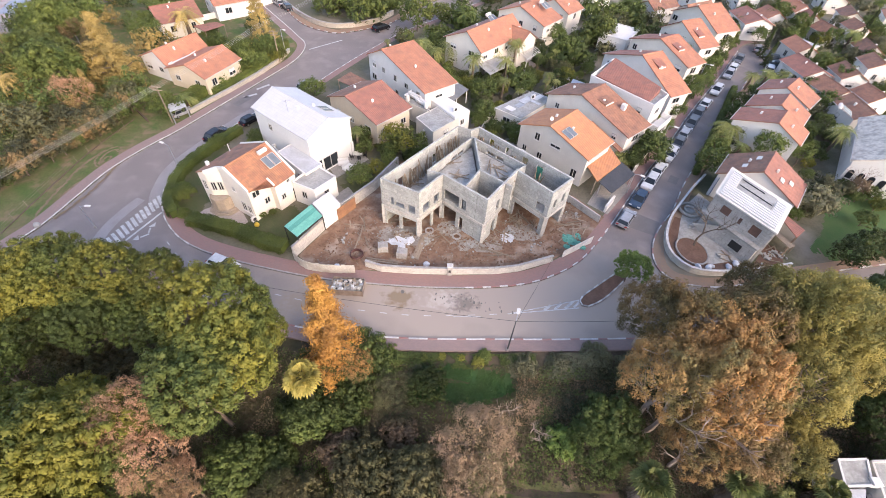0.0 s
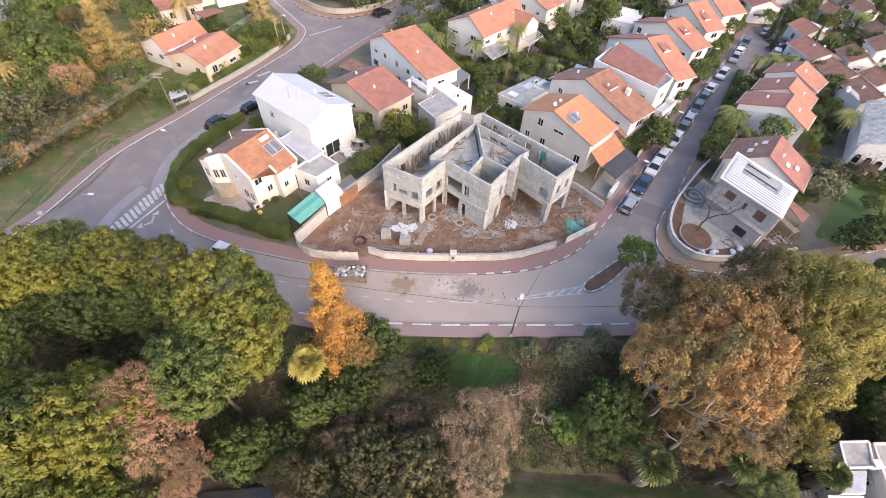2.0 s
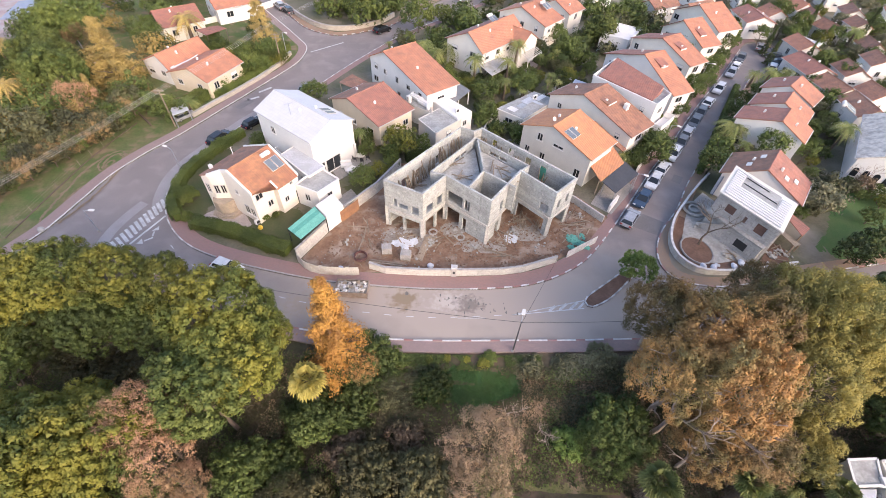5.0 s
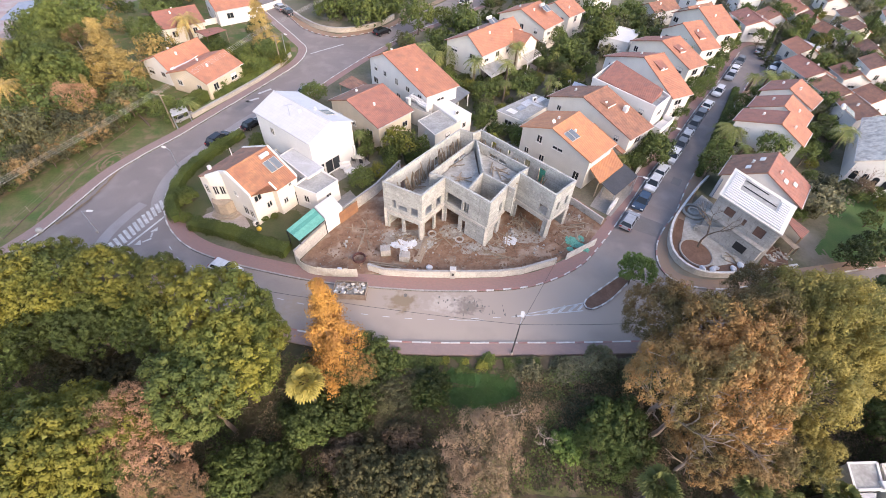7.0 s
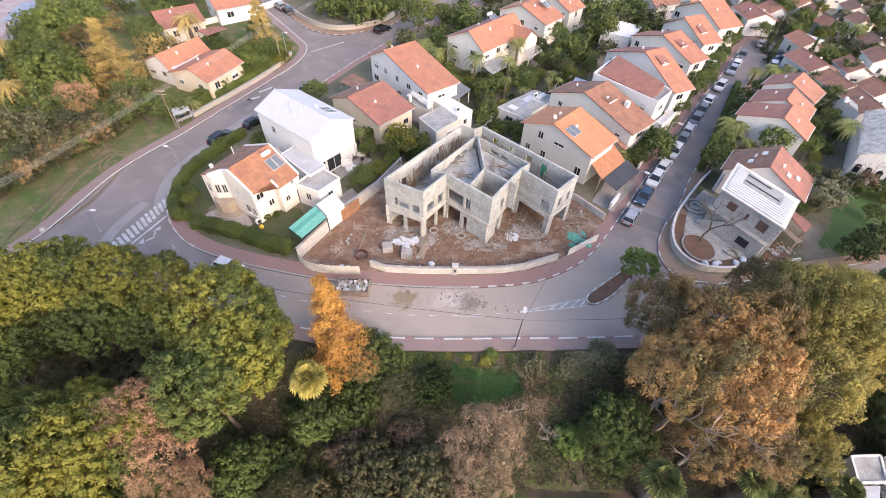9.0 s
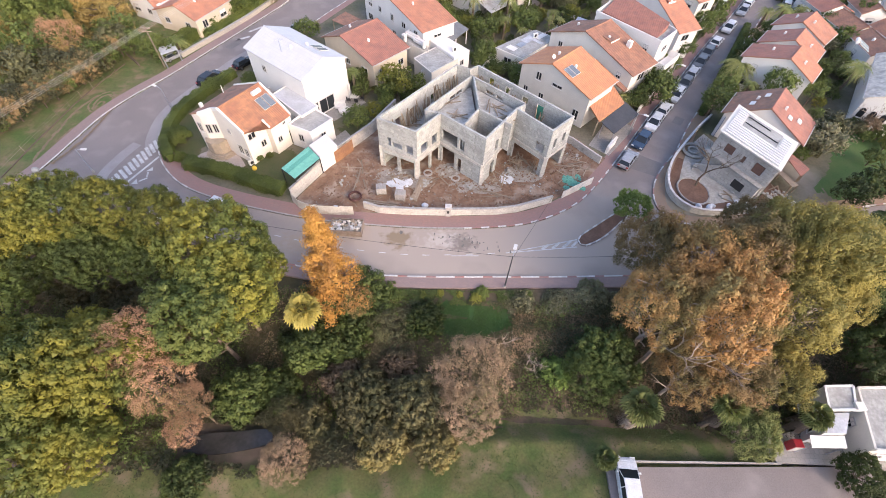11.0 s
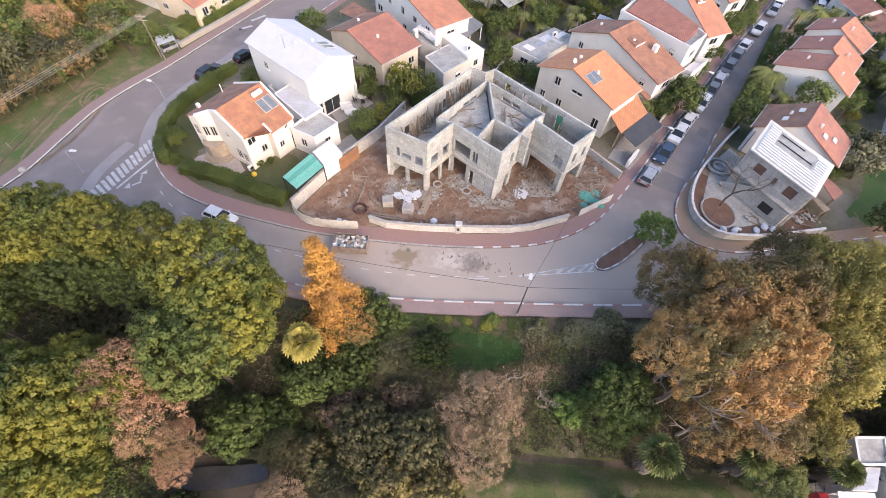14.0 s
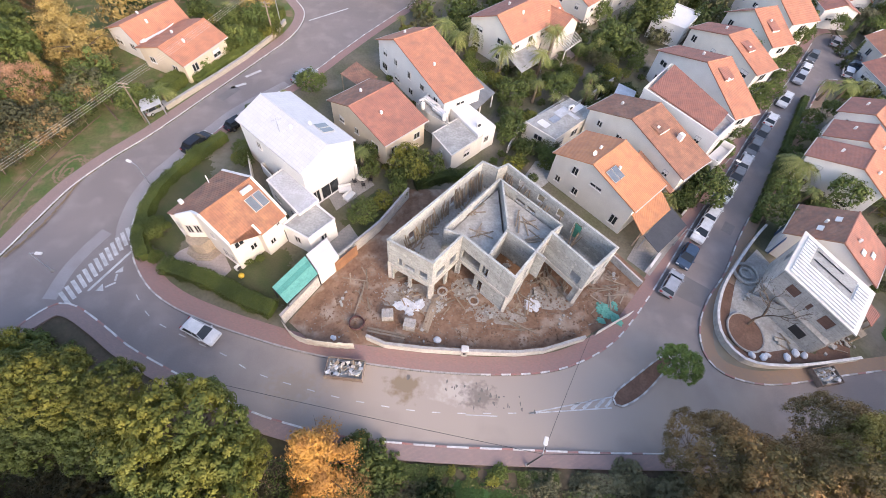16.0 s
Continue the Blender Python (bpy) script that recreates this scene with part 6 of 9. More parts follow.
part("porch", prism(bmesh.new(), [(34.9, 40.5), (37.5, 36.6), (38.15, 37.0), (35.5, 40.95)], 0.1, 2.74), M["wall_concrete"], gh)
part("porch_roof", prism(bmesh.new(), [(33.1, 43.0), (37.4, 36.4), (38.2, 36.9), (33.85, 43.4)], 2.75, 2.95), M["slab"], gh)
part("porch_window", wall_run(bmesh.new(), (35.9, 38.98), (36.7, 37.78), 0.9, 2.0, 0.06), M["dark"], gh)
part("stair_wall", prism(bmesh.new(), [(33.0, 43.2), (34.85, 40.45), (34.98, 40.53), (33.13, 43.28)], 0.1, [0.5, 2.7, 2.7, 0.5]), M["wall_concrete"], gh)
brown_board = surface("red_brown_board", (0.2, 0.11, 0.08), (0.15, 0.085, 0.065), 0.8, 1.0, 8, 0.2)
fd = (Vector(QH[1]) - Vector(QH[0])).normalized()
for s0, s1, h0, h1 in holes[0][:3]:
    part("shutter", wall_run(bmesh.new(), Vector(QH[0]) + fd * (s0 + 0.12), Vector(QH[0]) + fd * (s1 - 0.12), 0.1 + h0, h1 - 0.05, 0.06), brown_board, gh)
    part("window_frame", wall_run(bmesh.new(), Vector(QH[0]) + fd * s0, Vector(QH[0]) + fd * s1, 0.1 + h0, 0.1 + h1, 0.12, [(0.1, s1 - s0 - 0.1, 0.1, h1 - h0 - 0.1)]), M["frame"], gh)
RP = [(33.4, 43.1), (37.9, 36.2), (42.2, 41.4), (37.8, 48.8)]
part("ceiling_board", prism(bmesh.new(), RP, 5.802, 5.95), M["cream"], gh)
for k in range(26):
    f0, f1 = 0.05 + 0.9 * k / 26 + 0.003, 0.05 + 0.9 * (k + 1) / 26 - 0.003
    a0, a1 = Vector(RP[0]).lerp(Vector(RP[3]), f0), Vector(RP[1]).lerp(Vector(RP[2]), f0)
    b0, b1 = Vector(RP[0]).lerp(Vector(RP[3]), f1), Vector(RP[1]).lerp(Vector(RP[2]), f1)
    s, e = 0.06, 0.94
    rows = [(s, e)] if k < 12 else ([(s, 0.2), (0.8, e)] if k < 24 else [(s, 0.3)])
    for u, v in rows:
        part("roof_sheet", prism(bmesh.new(), [tuple(a0.lerp(a1, u)), tuple(a0.lerp(a1, v)), tuple(b0.lerp(b1, v)), tuple(b0.lerp(b1, u))], 5.954, 6.05 if k % 2 else 6.13), M["white"], gh)
for f, u0, u1 in ((0.6, 0.24, 0.76), (0.8, 0.24, 0.6)):
    a, b = Vector(RP[0]).lerp(Vector(RP[3]), f), Vector(RP[1]).lerp(Vector(RP[2]), f)
    p, q = a.lerp(b, u0), a.lerp(b, u1)
    part("roof_pipe", tube(bmesh.new(), [(p.x, p.y, 6.08), (q.x, q.y, 6.08)], [0.06, 0.06], 6), M["dark"], gh)
blue_sheet = surface("blue_sheeting", (0.06, 0.12, 0.26), (0.05, 0.1, 0.2), 0.6, 1.0, 6, 0.2)
bs_ = thing("blue_sheeting", pose(0, 0, 0), "blue plastic sheeting hung beside the grey house", "sheeting")
part("sheet", wall_run(bmesh.new(), (37.6, 49.4), (39.8, 53.0), 0.15, 3.4, 0.05), blue_sheet, bs_)
part("sheet", wall_run(bmesh.new(), (42.6, 41.6), (44.3, 43.3), 0.15, 3.2, 0.05), blue_sheet, bs_)
part("roof_well", prism(bmesh.new(), [tuple(Vector(RP[0]).lerp(Vector(RP[3]), f).lerp(Vector(RP[1]).lerp(Vector(RP[2]), f), u)) for f, u in ((0.48, 0.22), (0.48, 0.78), (0.9, 0.78), (0.9, 0.22))], 5.952, 5.99), M["slab"], gh)

# ---- roof equipment ----
panel_mat = plain("solar_panel_glass", (0.17, 0.2, 0.235), 0.18)


def solar_heater(x, y, z, ang, label="white solar water heater with dark panels", tank=True, tilt=25, lift=0.95):
    t = thing("solar_water_heater", pose(x, y, z, 0, 0, ang), label, "solar heater")
    for k in (0, 1):
        p = part("panel", boxed(k * 1.0, k * 1.0 + 0.92, 0, 1.7, 0, 0.08, bevel=0.01), M["frame"], t)
        p.matrix_local = pose(-1, -1.4, 0.12, tilt, 0, 0)
        g = part("panel_glass", boxed(k * 1.0 + 0.05, k * 1.0 + 0.87, 0.05, 1.65, 0.081, 0.086), panel_mat, p)
    if tank:
        bm = bmesh.new()
        tube(bm, [(-0.75, 0.55, lift), (-0.7, 0.55, lift), (0.5, 0.55, lift), (0.55, 0.55, lift)], [0.2, 0.29, 0.29, 0.2], 12)
        part("tank", bm, M["white"], t, smooth=False)
        for xx in (-0.7, 0.5):
            part("leg", tube(bmesh.new(), [(xx, 0.5, -0.3), (xx, 0.5, lift - 0.1)], [0.03, 0.03], 5), M["metal"], t)
    return t


for x, y in ((-23.4, 39.6), (-22.3, 40.2)):
    tree("bush", x, y, 0.55, 0.5, M["leaf_hedge"], "small clipped round bush beside the villa wall", "shrub", base=0.1, name="shrub")
dish = thing("satellite_dish", pose(14.3, 56.2, 6.5, 0, 0, 40), "white satellite dish on the orange tile roof", "satellite dish")
part("reflector", tube(bmesh.new(), [(0, 0, 0.45), (0, -0.04, 0.5), (0, -0.1, 0.54)], [0.1, 0.27, 0.34], 16), M["white"], dish)
part("mast", tube(bmesh.new(), [(0, 0, -0.3), (0, 0, 0.47)], [0.03, 0.03], 6), M["metal"], dish)
antenna = thing("antenna", pose(-22.6, 53.4, 7.0, 0, 0, 30), "thin grey television antenna on the white roof", "antenna")
part("mast", tube(bmesh.new(), [(0, 0, -0.3), (0, 0, 2.0)], [0.035, 0.03], 6), M["metal"], antenna)
part("boom", tube(bmesh.new(), [(-0.6, 0, 1.8), (0.6, 0, 1.8)], [0.025, 0.025], 5), M["metal"], antenna)
for k in range(5):
    part("element", tube(bmesh.new(), [(-0.5 + 0.25 * k, -0.35, 1.8), (-0.5 + 0.25 * k, 0.35, 1.8)], [0.015, 0.015], 4), M["metal"], antenna)
plot_wall("wall_court", [(-24.0, 51.2), (-26.2, 53.2), (-25.2, 54.6)], 1.6, 0.15, M["white"], "white wall of a small service court")
plot_wall("wall_court", [(-26.4, 50.4), (-28.6, 55.0)], 1.5, 0.15, M["grey_render"], "grey wall beside the villa garden")
solar_heater(-22.9, 44.3, 5.36, 60.1, tilt=31, lift=1.5)
solar_heater(16.25, 54.0, 6.12, 47.3, tank=False, tilt=17, label="small dark solar panels on orange tiles")
solar_heater(-18.2, 54.4, 6.7, 143.2, tank=False, tilt=22, label="dark solar panels on the white roof")
solar_heater(6.5, 92.0, 7.0, 48)
solar_heater(18.2, 102.0, 6.7, 48)
solar_heater(62.5, 66.2, 5.6, 60)


def bevelled_box(l, w, z0, z1):
    bm = boxed(-l / 2, l / 2, -w / 2, w / 2, z0, z1)
    bmesh.ops.bevel(bm, geom=list(bm.edges), offset=0.18, segments=3, affect="EDGES")
    return bm


def ac_unit(x, y, z, ang, label="white air conditioner unit on a roof"):
    t = thing("air_conditioner", pose(x, y, z, 0, 0, ang), label, "air conditioner", "air conditioner units")
    part("body", boxed(-0.45, 0.45, -0.17, 0.17, 0.06, 0.7, bevel=0.03), M["white"], t)
    part("fan_grille", tube(bmesh.new(), [(-0.1, -0.19, 0.38), (-0.1, -0.172, 0.38)], [0.25, 0.25], 14), M["dark"], t)
    for xx in (-0.35, 0.35):
        part("foot", boxed(xx - 0.04, xx + 0.04, -0.16, 0.16, 0, 0.058), M["metal"], t)


def water_tank(x, y, z, label="upright white hot water tank on a roof"):
    t = thing("water_tank", pose(x, y, z), label, "water tank")
    part("body", tube(bmesh.new(), [(0, 0, 0.1), (0, 0, 0.16), (0, 0, 1.1), (0, 0, 1.2)], [0.22, 0.3, 0.3, 0.16], 14), M["white"], t)
    part("pipe", tube(bmesh.new(), [(0.1, 0, 1.15), (0.1, 0.2, 1.35), (0.1, 0.42, 1.3), (0.1, 0.42, 0.02)], [0.03] * 4, 5), M["metal"], t)
    for a in range(3):
        part("foot", boxed(math.cos(a * 2.1) * 0.2 - 0.03, math.cos(a * 2.1) * 0.2 + 0.03, math.sin(a * 2.1) * 0.2 - 0.03, math.sin(a * 2.1) * 0.2 + 0.03, 0, 0.1), M["metal"], t)


flat_house("link_roof", [(-8.4, 66.6), (-6.6, 64.6), (-3.4, 62.6), (-4.2, 66.4), (-6.4, 68.8)], 3.2, M["grey_render"], M["slab"], "low grey link roof crowded with equipment", 0.0, False)
for x, y, a, l in ((-6.2, 66.2, -42, 3.0), (-4.9, 64.6, -42, 2.6)):
    ru = thing("roof_unit", pose(x, y, 3.27, 0, 0, a), "long white rounded roof unit on steel feet", "roof unit")
    part("casing", bevelled_box(l, 0.9, 0.12, 0.85), M["white"], ru)
    for u in (-l / 2 + 0.3, l / 2 - 0.3):
        part("foot", boxed(u - 0.05, u + 0.05, -0.4, 0.4, 0, 0.118), M["metal"], ru)
for x, y in ((-4.0, 65.9), (-7.3, 65.2), (-4.2, 63.4)):
    water_tank(x, y, 3.26)
for x, y, a in ((-7.6, 66.4, 40), (-6.7, 67.9, 40)):
    ac_unit(x, y, 3.26, a)
ac_unit(-24.2, 38.9, 0.15, 60, "white air conditioner beside the villa wall")
flat_house("link_roof", [(17.6, 67.2), (19.4, 65.6), (22.4, 68.8), (20.6, 70.4)], 2.9, M["cream"], M["slab"], "low grey roof beside the cream house", 0.0, False)
for x, y, a in ((18.8, 67.0, 45), (20.0, 68.2, 45), (21.2, 69.2, 45)):
    ac_unit(x, y, 2.96, a)
for x, y, z in ((13.6, 69.4, 2.96), (0.6, 62.8, 3.46)):
    ac_unit(x, y, z, 35)


def canopy(name, pts, z, material, label, category, post=None, drop=0.3):
    t = thing(name, pose(0, 0, 0), label, category)
    zz = [z, z - drop, z - drop, z]
    part("canopy", prism(bmesh.new(), pts, zz, [v + 0.08 for v in zz]), material, t)
    cx, cy = sum(p[0] for p in pts) / 4, sum(p[1] for p in pts) / 4
    for (x, y), h in zip(pts, zz):
        x, y = cx + (x - cx) * 0.93, cy + (y - cy) * 0.93
        part("post", boxed(x - 0.06, x + 0.06, y - 0.06, y + 0.06, 0.1, h), post or M["wood"], t)
    return t


flat_house("bungalow_link", [(-49.9, 72.6), (-48.6, 73.0), (-47.4, 79.6), (-49.4, 79.4)], 3.3, M["white"], M["white"], "white flat roof between two tiled wings", 0.15, False)
canopy("red_porch", [(-20.0, 70.8), (-18.5, 74.6), (-14.7, 71.5), (-16.4, 68.3)], 3.3, M["roof_brown"], "red brown porch roof beside the road", "porch")
canopy("red_shelter", [(-53.4, 90.3), (-50.2, 93.7), (-47.9, 92.5), (-50.1, 87.9)], 2.9, M["roof_red"], "small shelter with a sloping red roof", "shelter")
canopy("grey_carport", [(-45.2, 61.2), (-43.8, 63.4), (-42.4, 61.6), (-43.8, 59.2)], 2.3, M["pale_sheet"], "pale grey sheet carport over a white car", "carport", M["metal"])
canopy("grey_awning", [(4.1, 81.2), (8.6, 85.5), (10.6, 82), (6.6, 76.8)], 3.0, M["slab"], "wide grey sheet awning above a terrace", "awning", M["metal"])
pg = thing("pergola", pose(0, 0, 0), "white slatted pergola beside the cream house", "pergola")
PG = [Vector((11.6, 89.3)), Vector((14.7, 93.1)), Vector((17.0, 88.7)), Vector((14.0, 84.8))]
for k in range(9):
    a, b = PG[0].lerp(PG[1], k / 8), PG[3].lerp(PG[2], k / 8)
    part("slat", tube(bmesh.new(), [(a.x, a.y, 3.06), (b.x, b.y, 2.9)], [0.09, 0.09], 4), M["white"], pg)
for p, q in ((PG[0], PG[1]), (PG[3], PG[2])):
    part("beam", tube(bmesh.new(), [(p.x, p.y, 2.9 if p == PG[0] else 2.75), (q.x, q.y, 2.9 if p == PG[0] else 2.75)], [0.1, 0.1], 4), M["white"], pg)
for p in PG:
    part("post", boxed(p.x - 0.08, p.x + 0.08, p.y - 0.08, p.y + 0.08, 0.1, 2.75), M["white"], pg)
flat_house("white_house", [(30.4, 97.4), (35.6, 94.6), (40.0, 101.0), (34.6, 104.4)], 3.6, M["white"], M["white"], "low white flat roofed house among trees", 0.2, category="house", seed=44)
canopy("grey_canopy", [(19.4, 71.4), (21.6, 76.8), (24.0, 75.2), (22.0, 69.8)], 3.5, M["pale_sheet"], "pale grey corrugated canopy beside the white house", "canopy", M["metal"])
plot_wall("wall_garden", [(15.4, 73.0), (18.6, 76.6), (22.0, 80.6)], 1.7, 0.2, M["cream"], "pale rendered garden wall between back yards", M["kerb_grey"])
slab("yard_back", [(15.6, 73.6), (18.2, 76.6), (21.6, 80.2), (23.8, 78.0), (19.4, 72.2)], 0.1, 0.17, M["pavers_grey"], "grey paved back yard beside the canopy", "paving")
slab("terrace", [(10.4, 86.6), (14.4, 91.6), (17.0, 88.6), (13.2, 83.4)], 0.1, 0.2, M["pavers_pink"], "pale tiled terrace below the pergola", "paving")
canopy("red_shed_roof", [(43.6, 43.4), (45.0, 43.9), (46.0, 41.2), (43.9, 39.4)], 2.5, M["roof_red"], "small shed roof of worn red tiles", "shed")
canopy("timber_shelter", [(42.0, 41.2), (43.2, 41.6), (44.2, 39.0), (42.9, 38.3)], 1.7, M["wood"], "low timber shelter in the corner plot", "shelter")
# lean-to roofs and canopies
lt = thing("lean_to_roof", pose(0, 0, 0), "orange tiled lean-to roof of the grey house", "roof")
part("tiles", prism(bmesh.new(), [(19.4, 50.6), (20.6, 48.0), (24.9, 52.6), (23.7, 55.6)], [3.3, 2.6, 2.6, 3.3], [3.45, 2.75, 2.75, 3.45]), M["roof_bright"], lt)
for x, y in ((20.5, 48.3), (24.5, 52.6)):
    part("post", boxed(x - 0.07, x + 0.07, y - 0.07, y + 0.07, 0.1, 2.6), M["wood"], lt)
grey_cloth = surface("grey_shade_cloth", (0.07, 0.075, 0.085), (0.055, 0.06, 0.07), 0.8, 1, 12, 0.1)
sh = thing("carport", pose(0, 0, 0), "dark grey sheet carport beside the street", "carport")
part("canopy", prism(bmesh.new(), [(20.9, 48.0), (22.3, 46.0), (26.6, 50.6), (25.1, 53.2)], [2.55, 2.35, 2.35, 2.55], [2.63, 2.43, 2.43, 2.63]), grey_cloth, sh)
for x, y in ((22.4, 46.3), (26.3, 50.6), (25.0, 52.8), (21.2, 48.0)):
    part("post", boxed(x - 0.05, x + 0.05, y - 0.05, y + 0.05, 0.1, 2.36), M["metal"], sh)
sh = thing("veranda", pose(0, 0, 0), "grey sheet veranda roof on white posts", "veranda")
part("canopy", prism(bmesh.new(), [(-4.6, 67.6), (-1.0, 65.4), (2.7, 71.6), (-0.2, 74.2)], [3.0, 2.6, 2.6, 3.0], [3.1, 2.7, 2.7, 3.1]), surface("grey_sheet", (0.2, 0.21, 0.22), (0.16, 0.165, 0.17), 0.6, 1, 8, 0.1), sh)
for x, y in ((-1.0, 65.9), (0.7, 68.8), (2.4, 71.6)):
    part("post", boxed(x - 0.09, x + 0.09, y - 0.09, y + 0.09, 0.1, 2.62), M["white"], sh)

green_cloth = surface("green_awning_cloth", (0.2, 0.55, 0.42), (0.16, 0.47, 0.36), 0.7, 1.2, 10, 0.1)
teal_dark = surface("dark_teal_sheet", (0.12, 0.42, 0.33), (0.1, 0.36, 0.28), 0.7, 1.2, 10, 0.1)
aw = thing("green_awning", pose(0, 0, 0), "turquoise green sheet awning on a dark frame", "awning")
AW = [Vector((-19.1, 35.9)), Vector((-17.1, 34.3)), Vector((-15.0, 38.0)), Vector((-16.9, 40.0))]
for k in range(4):
    a, b = AW[0].lerp(AW[1], k / 4 + 0.004), AW[0].lerp(AW[1], (k + 1) / 4 - 0.004)
    c, d = AW[3].lerp(AW[2], (k + 1) / 4 - 0.004), AW[3].lerp(AW[2], k / 4 + 0.004)
    part("sheet", prism(bmesh.new(), [tuple(a), tuple(b), tuple(c), tuple(d)], 2.5 + 0.015 * (k % 2), 2.55 + 0.015 * (k % 2)), teal_dark if k == 1 else green_cloth, aw)
for p in AW:
    part("post", boxed(p.x * 0.99 - 0.2, p.x * 0.99 - 0.1, p.y - 0.05, p.y + 0.05, 0.1, 2.5), M["dark"], aw)
for p, q in zip(AW, AW[1:] + AW[:1]):
    part("beam", tube(bmesh.new(), [(p.x, p.y, 2.47), (q.x, q.y, 2.47)], [0.06, 0.06], 5), M["dark"], aw)
flat_house("white_shed", [(-16.8, 40.15), (-15.0, 38.15), (-13.4, 40.5), (-15.2, 42.6)], 2.6, M["white"], M["white"], "small shed with a plain white roof", 0.0, False)


tree("bush", -42.6, 26.4, 0.4, 2.3, M["leaf_green"], "dense green shrub below the pavement", "shrub", name="shrub")
tree("bush", -40.0, 27.6, 0.3, 2.3, M["leaf_green"], "dense green shrub below the pavement", "shrub", name="shrub")
tree("bush", -36.6, 26.8, -0.6, 2.0, M["leaf_dark"], "dense dark green shrub below the pavement", "shrub", name="shrub")
tree("bush", -46.0, 25.0, -0.2, 2.2, M["leaf_green"], "dense green shrub below the pavement", "shrub", name="shrub")
tree("broad", -43.6, 21.4, 4.6, 3.0, M["leaf_olive"], "rounded evergreen tree with olive yellow foliage")
tree("broad", -39.4, 21.6, 7.4, 3.7, M["leaf_olive"], "rounded evergreen tree with olive yellow foliage")
tree("broad", -34.8, 22.5, 8.6, 3.4, M["leaf_olive"], "rounded evergreen tree with olive yellow foliage")
# leaf_dark evergreens here: the hollow's shade is put into the leaf colour
tree("broad", -37.1, 19.6, 4.4, 3.1, M["leaf_dark"], "evergreen tree in the ravine with shade put into dark leaves")
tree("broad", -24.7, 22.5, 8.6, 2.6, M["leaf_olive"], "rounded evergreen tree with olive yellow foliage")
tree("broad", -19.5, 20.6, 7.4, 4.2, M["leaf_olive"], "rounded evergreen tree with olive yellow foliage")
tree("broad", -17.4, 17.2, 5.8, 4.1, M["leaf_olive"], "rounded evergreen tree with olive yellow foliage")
tree("broad", -29.9, 21.5, 4.8, 3.0, M["leaf_dark"], "evergreen tree in the ravine with shade put into dark leaves")
tree("broad", -19.1, 14.6, 5.8, 3.9, M["leaf_hedge"], "rounded evergreen tree with green foliage")
tree("broad", -28.6, 12.6, 4.2, 2.5, M["leaf_olive"], "rounded evergreen tree with olive yellow foliage")
tree("broad", -28.8, 9.0, 5.4, 4.5, M["leaf_olive"], "rounded evergreen tree with olive yellow foliage")
tree("broad", -24.8, 10.4, 5.4, 3.4, M["leaf_olive"], "rounded evergreen tree with olive yellow foliage")
tree("broad", -29.6, 22.8, 8.8, 3.1, M["leaf_olive"], "rounded evergreen tree with olive yellow foliage")
tree("broad", -16.4, 20.2, 5.2, 2.3, M["leaf_olive"], "rounded evergreen tree with olive yellow foliage")
tree("thin", -23.0, 11.7, 6.0, 3.0, M["leaf_copper"], "deciduous tree with copper coloured autumn leaves")
tree("thin", -20.9, 9.2, 4.2, 2.7, M["leaf_copper"], "deciduous tree with copper coloured autumn leaves")
tree("thin", -18.8, 8.3, 3.0, 1.7, M["leaf_copper"], "deciduous tree with copper coloured autumn leaves")
tree("thin", 3.8, 12.8, 1.4, 3.5, M["leaf_fawn"], "half bare tree with withered brown leaves")
tree("thin", -12.7, 9.0, -1.4, 1.8, M["leaf_scrub"], "half bare tree with withered brown leaves")
tree("bush", -5.6, 10.6, -1.6, 3.0, M["leaf_scrub"], "olive brown tangled shrub in the ravine", "shrub", name="shrub")
tree("bush", -1.1, 10.6, -1.4, 2.7, M["leaf_scrub"], "olive brown tangled shrub in the ravine", "shrub", name="shrub")
tree("thin", -4.1, 18.0, -1, 2.5, M["leaf_grey"], "grey green shrub tree above the ravine")
tree("gum", 20.5, 24.1, 6, 3.5, M["leaf_umber"], "large gum tree with grey brown foliage and pale limbs", bark=M["bark_pale"], tall=1.15, limbs=13)
tree("gum", 23.2, 21.2, 7, 4.5, M["leaf_rust"], "large gum tree with rusty drying foliage and pale limbs", bark=M["bark_pale"], tall=1.15, limbs=13)
tree("gum", 19.9, 17.3, 6, 3.8, M["leaf_rust"], "large gum tree with rusty drying foliage and pale limbs", bark=M["bark_pale"], tall=1.15, limbs=13)
tree("gum", 24.0, 17.0, 7, 4.6, M["leaf_rust"], "large gum tree with rusty drying foliage and pale limbs", bark=M["bark_pale"], tall=1.15, limbs=13)
tree("gum", 31.2, 23.4, 8, 4.1, M["leaf_gum"], "large gum tree with golden olive foliage", bark=M["bark_pale"], tall=1.15, limbs=13)
tree("gum", 36.5, 24.5, 7, 3.7, M["leaf_gum"], "large gum tree with olive yellow foliage", bark=M["bark_pale"], tall=1.15, limbs=13)
tree("gum", 35.5, 19.8, 6, 3.0, M["leaf_gum"], "large gum tree with olive yellow foliage", bark=M["bark_pale"], tall=1.15, limbs=13)
tree("gum", 31.1, 18.0, 6, 3.8, M["leaf_gum"], "large gum tree with olive yellow foliage", bark=M["bark_pale"], tall=1.15, limbs=13)
tree("gum", 30.7, 26.7, 7, 2.7, M["leaf_umber"], "large gum tree with grey brown foliage and pale limbs", bark=M["bark_pale"], tall=1.15, limbs=13)
tree("bush", 16.3, 15.5, 0, 3.1, M["leaf_dark"], "dense dark green shrub on the ravine bank", "shrub", name="shrub")
tree("bush", -7.8, 20.8, 0, 3.1, M["leaf_green"], "dense green shrub on the ravine bank", "shrub", name="shrub")
